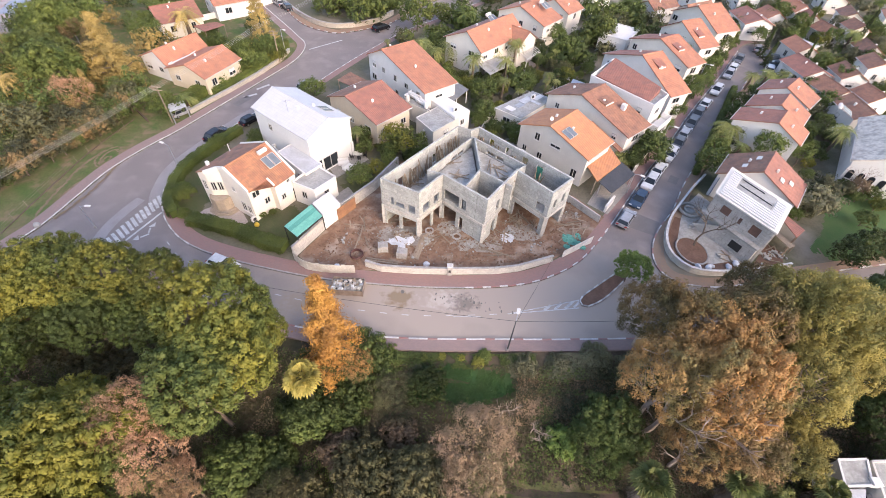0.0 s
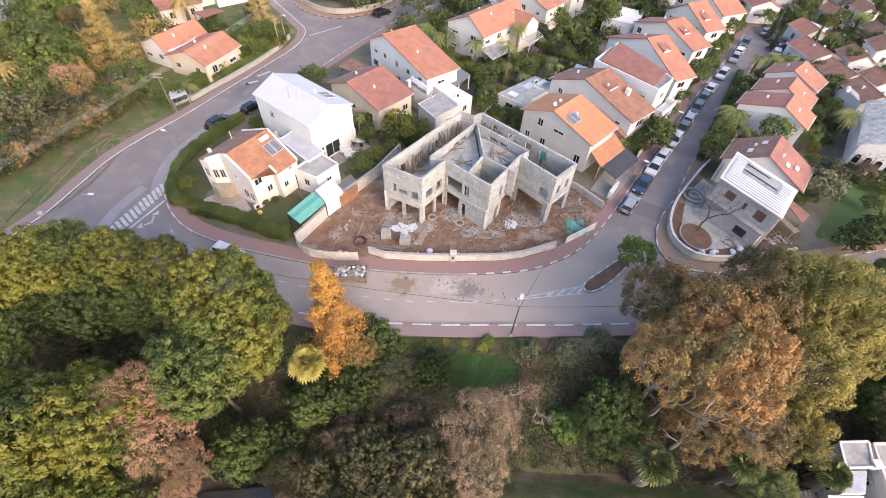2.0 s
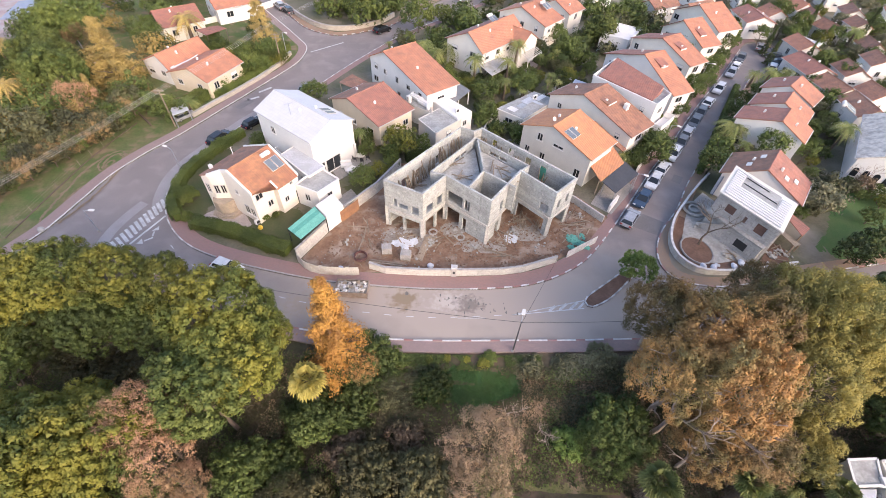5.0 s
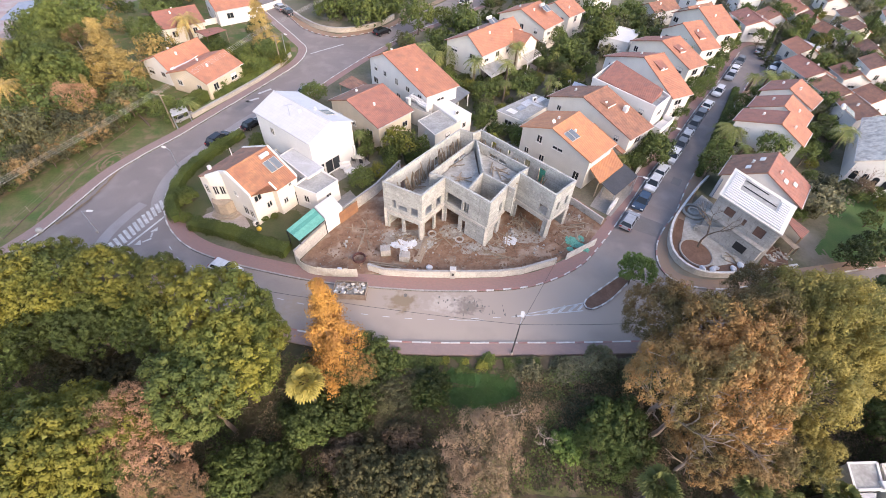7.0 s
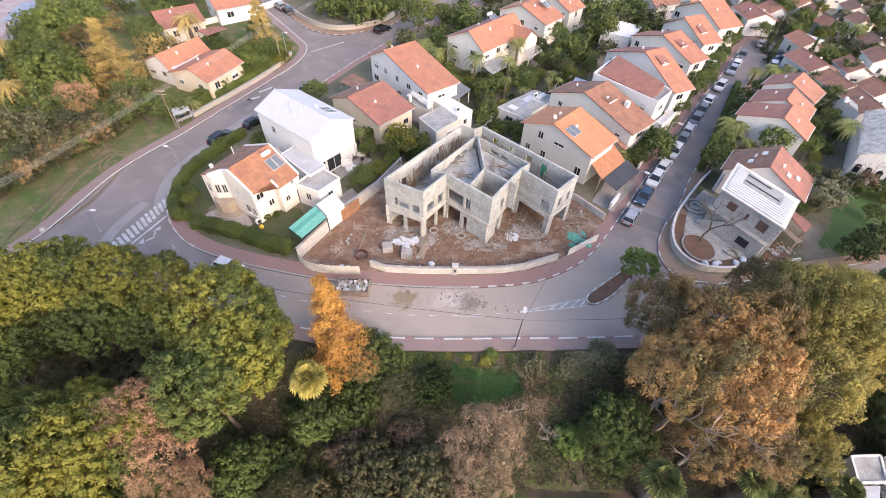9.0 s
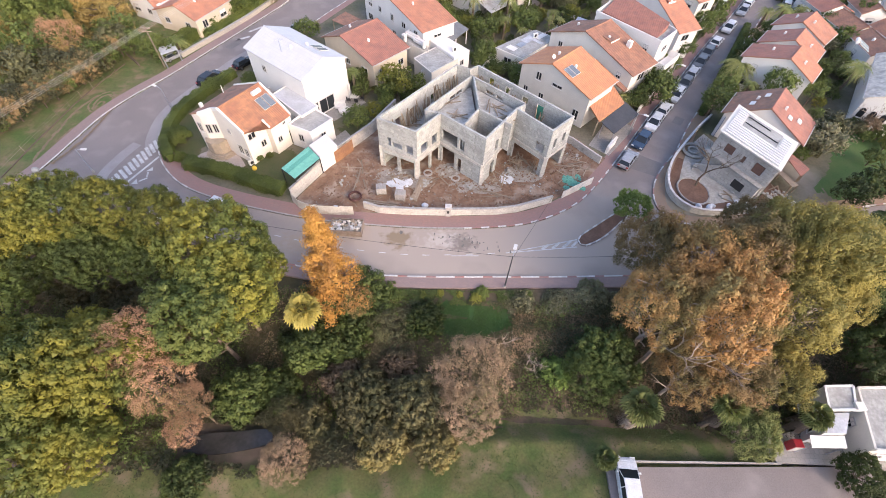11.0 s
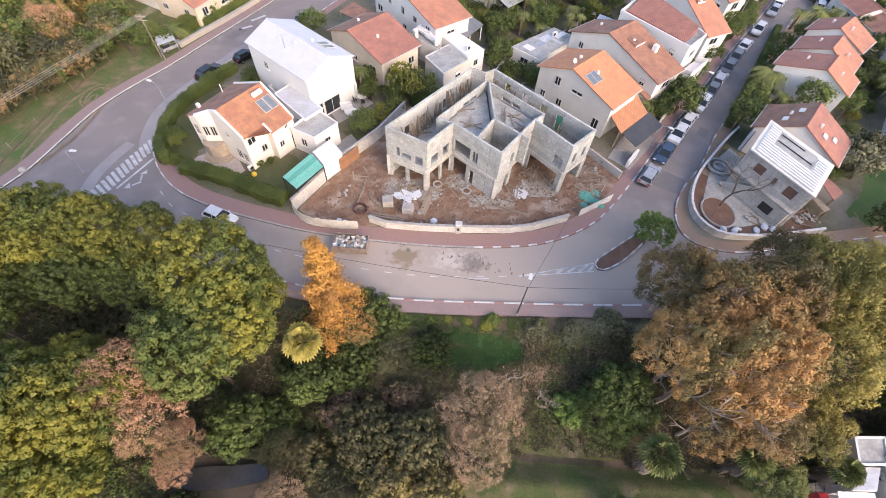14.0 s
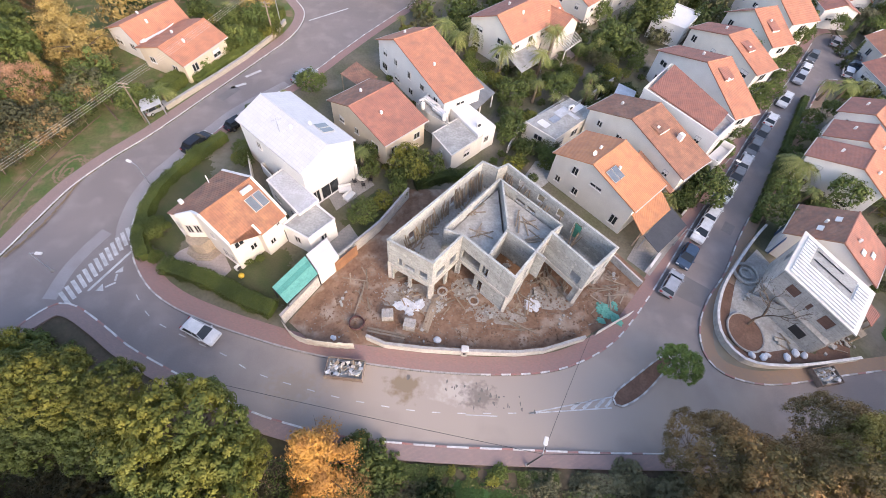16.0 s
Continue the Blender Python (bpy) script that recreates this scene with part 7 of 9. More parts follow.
tree("bush", -11.0, 20.0, 0, 2.5, M["leaf_green"], "dense green shrub on the ravine bank", "shrub", name="shrub")
tree("bush", -0.9, 18.7, -1, 2.2, M["leaf_dark"], "dense dark green shrub on the ravine bank", "shrub", name="shrub")
tree("bush", -5.1, 20.9, -1, 2.3, M["leaf_green"], "dense green shrub on the ravine bank", "shrub", name="shrub")
tree("bush", 12.2, 14.6, -2.2, 1.7, M["leaf_fresh"], "bright green shrub on the ravine slope", "shrub", name="shrub")
tree("bush", 12.4, 21.4, -0.6, 1.6, M["leaf_sage"], "grey green scrub on the ravine edge", "shrub", name="shrub")
tree("bush", 16.2, 22.6, -0.3, 1.7, M["leaf_sage"], "grey green scrub on the ravine edge", "shrub", name="shrub")
tree("bush", 9.0, 21.2, -0.5, 1.4, M["leaf_sage"], "grey green scrub on the ravine edge", "shrub", name="shrub")
tree("bush", 4.8, 21.8, -0.1, 0.8, M["leaf_green"], "small green shrub beside the pavement", "shrub", name="shrub")
tree("bush", -9.0, 17.0, -2, 3.3, M["leaf_dark"], "dense dark green shrub on the ravine bank", "shrub", name="shrub")
tree("bush", -12.5, 15.7, -2, 2.7, M["leaf_dark"], "dense dark green shrub on the ravine bank", "shrub", name="shrub")
tree("bush", 20.2, 21.7, -0.4, 1.8, M["leaf_sage"], "grey green scrub on the ravine edge", "shrub", name="shrub")
fan_palm(18.2, 10.5, 1.6, 1.9, M["leaf_palm"], "green fan palm at the lawn edge", skirt=True)
fan_palm(25.6, 10.7, 1.8, 1.6, M["leaf_palm"], "green fan palm at the lawn edge", skirt=True)
fan_palm(27.6, 10.1, 1.3, 1.4, M["leaf_palm"], "green fan palm at the lawn edge", skirt=True)
fan_palm(33.0, 10.6, 1.5, 1.5, M["leaf_palm"], "green fan palm at the lawn edge", skirt=True)
fan_palm(-11.4, 16.3, 4.4, 1.9, M["leaf_yellow"], "low fan palm with yellowed fronds")
tree("bush", -11.4, 14.6, -0.4, 2.3, M["leaf_dark"], "dense dark green shrub on the ravine bank", "shrub", name="shrub")
tree("gum", 27.8, 9.2, 0.2, 2.3, M["leaf_palm"], "drooping yellow green tree beside the car park", tall=1.1)
tree("broad", 36.4, 6.6, -0.9, 1.9, M["leaf_dark"], "dark rounded tree beside the car park")
tree("broad", 21.6, 32.7, 2.7, 2.0, M["leaf_fresh"], "leafy green tree on the traffic island", base=0.1)
tree("bush", -34.4, 42.2, 1.2, 1.5, M["leaf_hedge"], "leafy green garden tree", base=0.1)
tree("bush", -33.1, 38.8, 0.7, 0.9, M["leaf_hedge"], "leafy green garden tree", base=0.1)
tree("far", -12.2, 47.2, 1.7, 1.7, M["leaf_hedge"], "leafy green garden tree", base=0.1)
tree("far", -7.6, 55.3, 2.4, 2.5, M["leaf_olive"], "yellowish green garden tree", base=0.1)
tree("far", -8.6, 53.6, 1.7, 1.3, M["leaf_hedge"], "leafy green garden tree", base=0.1)
tree("far", -24.4, 70.1, 1.7, 2.0, M["leaf_green"], "leafy green garden tree", base=0.1)
tree("far", 5.4, 65.4, 1.7, 2.0, M["leaf_green"], "leafy green garden tree", base=0.1)
tree("far", -34.9, 54.2, 0.8, 1.2, M["leaf_green"], "leafy green garden tree", base=0.1)
tree("far", 38.7, 54.6, 2.5, 2.1, M["leaf_green"], "leafy green garden tree", base=0.1)
tree("far", 41.0, 58.4, 2.5, 1.9, M["leaf_hedge"], "leafy green garden tree", base=0.1)
tree("far", 30.6, 56.7, 2.5, 2.7, M["leaf_green"], "leafy green garden tree", base=0.1)
tree("far", 28.9, 60.3, 1.7, 1.3, M["leaf_green"], "leafy green garden tree", base=0.1)
tree("far", 39.0, 70.9, 1.7, 1.8, M["leaf_green"], "leafy green garden tree", base=0.1)
palm(44.4, 62.7, 4, 3.1, M["leaf_palm"], "garden palm with arching fronds", 0.1)
tree("far", 48.6, 58.4, 3.4, 2.4, M["leaf_green"], "leafy green garden tree", base=0.1)
tree("far", 54.3, 58.2, 2.5, 1.6, M["leaf_green"], "leafy green garden tree", base=0.1)
tree("far", 52.3, 49.3, 2.5, 2.3, M["leaf_grey"], "grey green tree at the field edge", base=0.1)
tree("far", 58.3, 65.0, 2.5, 1.7, M["leaf_green"], "leafy green garden tree", base=0.1)
palm(26.0, 55.5, 2, 1.7, M["leaf_palm"], "garden palm with arching fronds", 0.1)
tree("far", 21.7, 89.5, 3.4, 2.9, M["leaf_green"], "leafy green garden tree", base=0.1)
tree("far", 21.4, 99.4, 2.5, 2.2, M["leaf_green"], "leafy green garden tree", base=0.1)
palm(6.8, 86.3, 4, 2.8, M["leaf_palm"], "garden palm with arching fronds", 0.1)
tree("far", 12.6, 75.1, 2.5, 2.2, M["leaf_green"], "leafy green garden tree", base=0.1)
tree("far", 5.5, 73.1, 1.7, 2.2, M["leaf_green"], "leafy green garden tree", base=0.1)
palm(-0.4, 88.0, 4, 3.4, M["leaf_palm"], "garden palm with arching fronds", 0.1)
palm(-4.1, 83.6, 4, 2.2, M["leaf_palm"], "garden palm with arching fronds", 0.1)
tree("far", -8.9, 101.9, 3.4, 3.7, M["leaf_hedge"], "leafy green garden tree", base=0.1)
tree("far", -3.5, 107.3, 2.5, 2.2, M["leaf_hedge"], "leafy green garden tree", base=0.1)
tree("far", -20.6, 104.7, 2.5, 4.3, M["leaf_hedge"], "leafy green garden tree", base=0.1)
tree("far", -29.2, 108.8, 2.5, 4.5, M["leaf_green"], "leafy green garden tree", base=0.1)
tree("cone", -39.1, 89.6, 4.2, 3.6, M["leaf_straw"], "tall sparse conifer with golden needles", base=0.1, tall=1.3)
tree("far", -38.9, 78.7, 1.7, 2.3, M["leaf_hedge"], "leafy green garden tree", base=0.1)
tree("far", -40.6, 77.3, 0.8, 2.2, M["leaf_green"], "leafy green garden tree", base=0.1)
tree("far", -42.0, 72.7, 0.8, 1.9, M["leaf_green"], "leafy green garden tree", base=0.1)
palm(-44.0, 64.5, 2, 2.0, M["leaf_palm"], "garden palm with arching fronds", 0.1)
tree("far", -45.5, 61.7, 1.7, 2.3, M["leaf_hedge"], "leafy green garden tree", base=0.1)
tree("cone", -58.4, 70.8, 4.4, 5.2, M["leaf_straw"], "tall dense conifer with golden straw needles", base=0.1, tall=0.82)
tree("thin", -59.6, 60.6, 3.2, 3.4, M["leaf_copper"], "tree with reddish brown autumn leaves", base=0.1)
tree("broad", -64.5, 65.5, 4.5, 5.0, M["leaf_hedge"], "large rounded dark green tree", base=0.1)
tree("broad", -70.0, 70.5, 4.5, 4.8, M["leaf_hedge"], "large rounded dark green tree", base=0.1)
tree("far", -77.3, 82.8, 4.0, 4.6, M["leaf_hedge"], "leafy green garden tree", base=0.1)
tree("far", -76.2, 91.7, 4.0, 3.8, M["leaf_green"], "leafy green garden tree", base=0.1)
tree("far", -62.7, 52.6, 2.0, 3.9, M["leaf_grey"], "grey green tree at the field edge", base=0.1)
tree("far", -59.3, 53.7, 2.0, 3.6, M["leaf_grey"], "grey green tree at the field edge", base=0.1)
tree("far", -55.0, 54.9, 2.0, 2.8, M["leaf_grey"], "grey green tree at the field edge", base=0.1)
palm(-76.4, 70.5, 7.5, 2.4, M["leaf_straw"], "tall garden palm with pale golden fronds", 0.1)
palm(-69.0, 60.6, 5.6, 2.5, M["leaf_straw"], "tall garden palm with pale golden fronds", 0.1)
palm(-55.4, 91.5, 5.0, 3.4, M["leaf_straw"], "broad date palm with golden fronds", 0.1, fat=0.35)
tree("far", -63.9, 93.0, 2.0, 2.3, M["leaf_green"], "leafy green garden tree", base=0.1)
tree("far", -64.5, 99.3, 2.0, 2.9, M["leaf_green"], "leafy green garden tree", base=0.1)
tree("far", 30.5, 99.3, 3.4, 3.5, M["leaf_hedge"], "leafy green garden tree", base=0.1)
tree("far", 37.1, 111.7, 2.5, 2.9, M["leaf_hedge"], "leafy green garden tree", base=0.1)
tree("far", 26.5, 88.3, 1.7, 2.0, M["leaf_green"], "leafy green garden tree", base=0.1)
tree("far", 42.3, 116.2, 2.5, 3.0, M["leaf_green"], "leafy green garden tree", base=0.1)
tree("far", 61.1, 104.9, 2.5, 2.3, M["leaf_hedge"], "leafy green garden tree", base=0.1)
tree("far", 55.4, 77.9, 2.5, 1.4, M["leaf_hedge"], "leafy green garden tree", base=0.1)
palm(59.8, 83.1, 4, 1.9, M["leaf_palm"], "garden palm with arching fronds", 0.1)
tree("far", 79.4, 118.9, 3.4, 2.5, M["leaf_hedge"], "leafy green garden tree", base=0.1)
tree("far", 80.6, 111.7, 3.4, 2.4, M["leaf_hedge"], "leafy green garden tree", base=0.1)
tree("far", 75.8, 92.3, 2.5, 2.1, M["leaf_hedge"], "leafy green garden tree", base=0.1)
tree("far", 77.6, 87.4, 2.5, 2.0, M["leaf_hedge"], "leafy green garden tree", base=0.1)
tree("far", 70.1, 71.6, 2.5, 2.1, M["leaf_hedge"], "leafy green garden tree", base=0.1)
palm(61.1, 62.0, 5, 2.2, M["leaf_palm"], "garden palm with arching fronds", 0.1)
tree("far", 80.0, 80.8, 2.5, 1.9, M["leaf_hedge"], "leafy green garden tree", base=0.1)
tree("far", 88.4, 96.6, 2.5, 1.7, M["leaf_hedge"], "leafy green garden tree", base=0.1)
tree("far", 100.8, 117.5, 2.5, 2.0, M["leaf_green"], "leafy green garden tree", base=0.1)
tree("far", 85.0, 105.7, 3.4, 1.8, M["leaf_green"], "leafy green garden tree", base=0.1)
tree("far", 67.3, 75.1, 2.5, 2.2, M["leaf_green"], "leafy green garden tree", base=0.1)
tree("far", 67.7, 81.6, 2.5, 1.7, M["leaf_hedge"], "leafy green garden tree", base=0.1)
tree("far", 76.2, 107.1, 2.5, 1.7, M["leaf_green"], "leafy green garden tree", base=0.1)
tree("far", 69.3, 106.1, 2.5, 1.7, M["leaf_green"], "leafy green garden tree", base=0.1)
tree("far", 66.9, 112.5, 2.5, 1.7, M["leaf_green"], "leafy green garden tree", base=0.1)
tree("far", 55.9, 64.7, 2.5, 1.3, M["leaf_green"], "leafy green garden tree", base=0.1)
tree("far", 59.7, 51.8, 1.7, 1.4, M["leaf_brown"], "thin leafless garden tree", base=0.1)
tree("cone", -10.0, 20.6, 5.2, 3.6, M["leaf_orange"], "orange autumn conifer beside the pavement", tall=1.2)
tree("broad", -30.5, 4.6, 2, 4.2, M["leaf_olive"], "rounded evergreen tree with olive yellow foliage")
tree("broad", -27.6, 5.0, 1, 3.2, M["leaf_olive"], "rounded evergreen tree with olive yellow foliage")
tree("broad", -31.8, 7.7, 5.4, 3.7, M["leaf_olive"], "rounded evergreen tree with olive yellow foliage")
tree("gum", 27.5, 22.5, 8, 3.6, M["leaf_umber"], "large gum tree with grey brown foliage and pale limbs", bark=M["bark_pale"], tall=1.1, limbs=13)
tree("gum", 34.0, 22.0, 8.5, 4.2, M["leaf_gum"], "large gum tree with golden olive foliage", bark=M["bark_pale"], tall=1.15, limbs=13)
tree("thin", -10.4, 18.9, 1.4, 2.1, M["leaf_orange"], "small tree with reddish brown autumn leaves")
tree("bush", 0.9, 7.2, -1.6, 2.1, M["leaf_hay"], "low shrub with dull yellow leaves", "shrub", name="shrub")
tree("bush", -3.6, 7.0, -1.6, 2.4, M["leaf_hay"], "low shrub with yellowish brown leaves", "shrub", name="shrub")
tree("thin", 3.6, 9.8, -0.2, 2.8, M["leaf_fawn"], "half bare tree with withered brown leaves")
tree("bush", -19.4, 3.6, -2.2, 2.0, M["leaf_dark"], "dark shrub beside the water", "shrub", name="shrub")
tree("bush", -10.5, 8.6, -2.6, 2.2, M["leaf_scrub"], "dark shrub beside the water", "shrub", name="shrub")
tree("bush", -16.8, 10.4, -1.4, 2.6, M["leaf_dark"], "dense dark green shrub beside the water", "shrub", name="shrub")
tree("bush", -14.0, 11.4, -2.4, 2.2, M["leaf_dark"], "dark shrub in the ravine bottom", "shrub", name="shrub")
tree("bush", -8.0, 12.6, -2.4, 2.2, M["leaf_brown"], "withered brown shrub in the ravine bottom", "shrub", name="shrub")
tree("bush", -3.0, 14.6, -2.4, 1.8, M["leaf_brown"], "withered brown shrub in the ravine bottom", "shrub", name="shrub")
tree("thin", -11.6, 5.4, -1.2, 2.2, M["leaf_fawn"], "half bare tree with withered brown leaves")
tree("broad", -75.5, 83.0, 5.0, 5.0, M["leaf_hedge"], "large rounded dark green tree", base=0.1)
tree("thin", -70.6, 80.6, 3.4, 3.6, M["leaf_umber"], "tree with dull brown autumn leaves", base=0.1)
tree("cone", -58.6, 63.6, 2.6, 1.7, M["leaf_straw"], "young pointed conifer with straw needles", base=0.1, tall=1.2)
tree("bush", -61.5, 56.0, 2.2, 3.0, M["leaf_straw"], "straw coloured autumn shrub behind the verge", "shrub", base=0.1, name="shrub")
tree("bush", -66.0, 53.0, 2.0, 3.0, M["leaf_straw"], "straw coloured autumn shrub behind the verge", "shrub", base=0.1, name="shrub")
tree("thin", -57.8, 57.6, 1.8, 2.2, M["leaf_umber"], "dull brown autumn shrub behind the verge", "shrub", base=0.1, name="shrub")
tree("thin", -19.6, 6.8, 0.8, 1.5, M["leaf_copper"], "small tree with copper coloured autumn leaves")
tree("gum", 15.2, 14.0, -0.4, 2.6, M["leaf_dark"], "dense dark green tree on the ravine bank")
fan_palm(15.4, 6.9, -1.3, 1.2, M["leaf_palm"], "low green palm beside the car park")
palm(11.6, 86.0, 5.5, 2.2, M["leaf_palm"], "tall slender garden palm")
palm(3.4, 79.6, 5.0, 2.2, M["leaf_palm"], "tall slender garden palm")
palm(9.6, 80.2, 4.5, 2.0, M["leaf_palm"], "tall slender garden palm")
palm(-6.2, 85.8, 4.5, 2.4, M["leaf_palm"], "broad garden palm with arching fronds", 0.1)
tree("thin", -7.7, 19.4, 1.3, 1.8, M["leaf_rust"], "low tree with orange brown autumn leaves")
tree("far", 45.6, 57.0, 1.8, 1.5, M["leaf_green"], "leafy green garden tree", base=0.1)
tree("far", 49.8, 46.4, 2.4, 2.7, M["leaf_sage"], "grey green olive tree behind the corner house", base=0.1)
tree("far", 45.7, 49.6, 2.4, 1.8, M["leaf_hedge"], "leafy green garden tree", base=0.1)
tree("broad", -39.0, 16.3, 4.4, 3.4, M["leaf_hedge"], "rounded evergreen tree with green foliage")
tree("broad", -33.7, 11.2, 4.0, 3.2, M["leaf_olive"], "rounded evergreen tree with olive yellow foliage")
# dark leaves paint the shade behind the gums
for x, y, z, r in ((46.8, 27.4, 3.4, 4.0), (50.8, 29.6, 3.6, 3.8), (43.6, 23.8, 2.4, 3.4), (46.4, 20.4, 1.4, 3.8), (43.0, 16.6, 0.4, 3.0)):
    tree("broad", x, y, z, r, M["leaf_dark"], "tree behind the gum trees with shade put into dark leaves")
for x, y, r, k in ((-10.2, 49.6, 1.3, "leaf_olive"), (-8.6, 51.8, 1.2, "leaf_hedge"), (-5.0, 56.6, 1.5, "leaf_hedge"), (-15.6, 57.8, 1.1, "leaf_green"), (43.8, 62.4, 1.8, "leaf_green"), (46.2, 66.6, 1.6, "leaf_hedge"), (49.6, 71.6, 1.7, "leaf_green"), (52.6, 76.4, 1.5, "leaf_hedge")):
    tree("far", x, y, 0.3 + r * 0.8, r, M[k], "rounded green garden shrub", "shrub", base=0.1, name="shrub", limbs=4)
tree("gum", 22.4, 13.4, 2.4, 3.0, M["leaf_rust"], "low rusty gum tree at the lawn edge", bark=M["bark_pale"], limbs=9)
tree("gum", 26.6, 13.8, 2.8, 3.0, M["leaf_umber"], "low grey brown gum tree at the lawn edge", bark=M["bark_pale"], limbs=9)
tree("gum", 30.4, 13.6, 2.4, 2.8, M["leaf_gum"], "low golden olive gum tree at the lawn edge", bark=M["bark_pale"], limbs=9)
for x, y, z, r in ((31.8, 59.9, 1.9, 2.2), (35.9, 66.4, 1.5, 1.5), (40.2, 74.2, 1.7, 1.7), (45.3, 81.5, 1.8, 1.8), (50.2, 89.4, 1.6, 1.6)):
    tree("far", x, y, z, r, M["leaf_green"], "leafy green tree above the street wall", base=0.1)
for x, y, z, r in ((49.5, 37.4, 2.0, 2.0), (53.0, 38.6, 2.2, 2.2), (57.0, 39.8, 2.2, 2.2)):
    tree("far", x, y, z, r, M["leaf_dark"], "dark roadside tree at the lawn edge", base=0.1)
# leaf_dark again paints shade between the olive crowns
tree("broad", -32.4, 20.6, 4.6, 3.2, M["leaf_dark"], "evergreen tree in the ravine with shade put into dark leaves")
# near-black leaves paint the shade below the evergreen crowns
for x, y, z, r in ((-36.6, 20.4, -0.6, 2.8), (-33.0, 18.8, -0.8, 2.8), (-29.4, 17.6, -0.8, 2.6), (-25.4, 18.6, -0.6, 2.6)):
    tree("bush", x, y, z, r, M["leaf_shade_scrub"], "shrub under the evergreen trees with shade put into its colour", "shrub", name="shrub")
tree("broad", -26.2, 20.6, 5.0, 2.8, M["leaf_dark"], "evergreen tree in the ravine with shade put into dark leaves")


# ---- vehicles ----
tail_mat = plain("tail_light_red", (0.35, 0.02, 0.02), 0.3)
lamp_mat = plain("headlight_lens", (0.7, 0.7, 0.72), 0.15)


def bevelled(bm, off, seg=2):
    bmesh.ops.bevel(bm, geom=list(bm.edges), offset=off, segments=seg, affect="EDGES", clamp_overlap=True)
    return bm


def side_profile(pts, half, inset=0.0):
    bm = bmesh.new()
    a = [bm.verts.new((x, -half, z)) for x, z in pts]
    b = [bm.verts.new((x, half, z)) for x, z in pts]
    bm.faces.new(a), bm.faces.new(b[::-1])
    for i in range(len(pts)):
        j = (i + 1) % len(pts)
        bm.faces.new((a[j], a[i], b[i], b[j]))
    bmesh.ops.recalc_face_normals(bm, faces=bm.faces)
    return bm


CAR_MESH = {}


def car(x, y, z, ang, paint, label, s=1.0, van=False):
    t = thing("car", pose(x, y, z, 0, 0, ang), label, "car")
    t.scale = (s, s, s)
    key = van
    if key not in CAR_MESH:
        lower = [(-2.12, 0.3), (-2.16, 0.55), (-2.08, 0.86), (-1.7, 0.95), (0.95, 0.95), (1.75, 0.83), (2.1, 0.66), (2.16, 0.42), (2.08, 0.26)]
        CAR_MESH[key] = bevelled(side_profile(lower, 0.87), 0.11)
        me = bpy.data.meshes.new("body")
        CAR_MESH[key].to_mesh(me)
        g = bmesh.new()
        back = -1.98 if van else -1.72
        lo = [g.verts.new(p) for p in ((back, -0.8, 0.93), (1.12, -0.8, 0.93), (1.12, 0.8, 0.93), (back, 0.8, 0.93))]
        hi = [g.verts.new(p) for p in ((back + 0.3, -0.63, 1.4), (0.3, -0.63, 1.4), (0.3, 0.63, 1.4), (back + 0.3, 0.63, 1.4))]
        for i in range(4):
            g.faces.new((lo[i], lo[(i + 1) % 4], hi[(i + 1) % 4], hi[i]))
        g.faces.new(hi), g.faces.new(lo[::-1])
        gme = bpy.data.meshes.new("windows")
        g.to_mesh(gme)
        r = boxed(back + 0.24, 0.36, -0.65, 0.65, 1.38, 1.48)
        bevelled(r, 0.048)
        rme = bpy.data.meshes.new("roof")
        r.to_mesh(rme)
        pme = []
        for sg in (-1, 1):
            for xa, xb in ((back, back + 0.3), (1.12, 0.3), (-0.3, -0.3)):
                pme.append(bpy.data.meshes.new("pillar"))
                tube(bmesh.new(), [(xa, sg * 0.81, 0.92), (xb, sg * 0.64, 1.41)], [0.04, 0.035], 5).to_mesh(pme[-1])
        ty = tube(bmesh.new(), [(0, -0.11, 0), (0, -0.08, 0), (0, 0.08, 0), (0, 0.11, 0)], [0.27, 0.32, 0.32, 0.27], 14)
        tme = bpy.data.meshes.new("tyre")
        ty.to_mesh(tme)
        ri = tube(bmesh.new(), [(0, -0.115, 0), (0, 0.115, 0)], [0.19, 0.19], 10)
        ime = bpy.data.meshes.new("rim")
        ri.to_mesh(ime)
        CAR_MESH[key] = (me, gme, rme, pme, tme, ime)
    me, gme, rme, pme, tme, ime = CAR_MESH[key]

    def put(m, name, material, parent, loc=(0, 0, 0)):
        if not m.materials:
            m.materials.append(material)
        o = part(name, m, material, parent)
        o.location = loc
        o.material_slots[0].link = "OBJECT"
        o.material_slots[0].material = material
        return o
    put(me, "body", paint, t)
    put(gme, "glass_cabin", M["glass"], t)
    put(rme, "roof", paint, t)
    for pm in pme:
        put(pm, "pillar", paint, t)
    for wx in (-1.32, 1.32):
        for wy in (-0.79, 0.79):
            put(ime, "rim", M["chrome"], put(tme, "tyre", M["rubber"], t, (wx, wy, 0.32)))
    for wy in (-0.62, 0.62):
        part("headlight", boxed(2.04, 2.15, wy - 0.2, wy + 0.2, 0.6, 0.74), lamp_mat, t)
        part("tail_light", boxed(-2.16, -2.08, wy - 0.16, wy + 0.16, 0.66, 0.86), tail_mat, t)
        part("mirror", boxed(0.78, 0.92, wy * 1.5 - 0.08, wy * 1.5 + 0.08, 0.95, 1.08), paint, t)
    part("bumper", boxed(-2.2, -2.06, -0.7, 0.7, 0.34, 0.5), M["dark"], t)
    return t


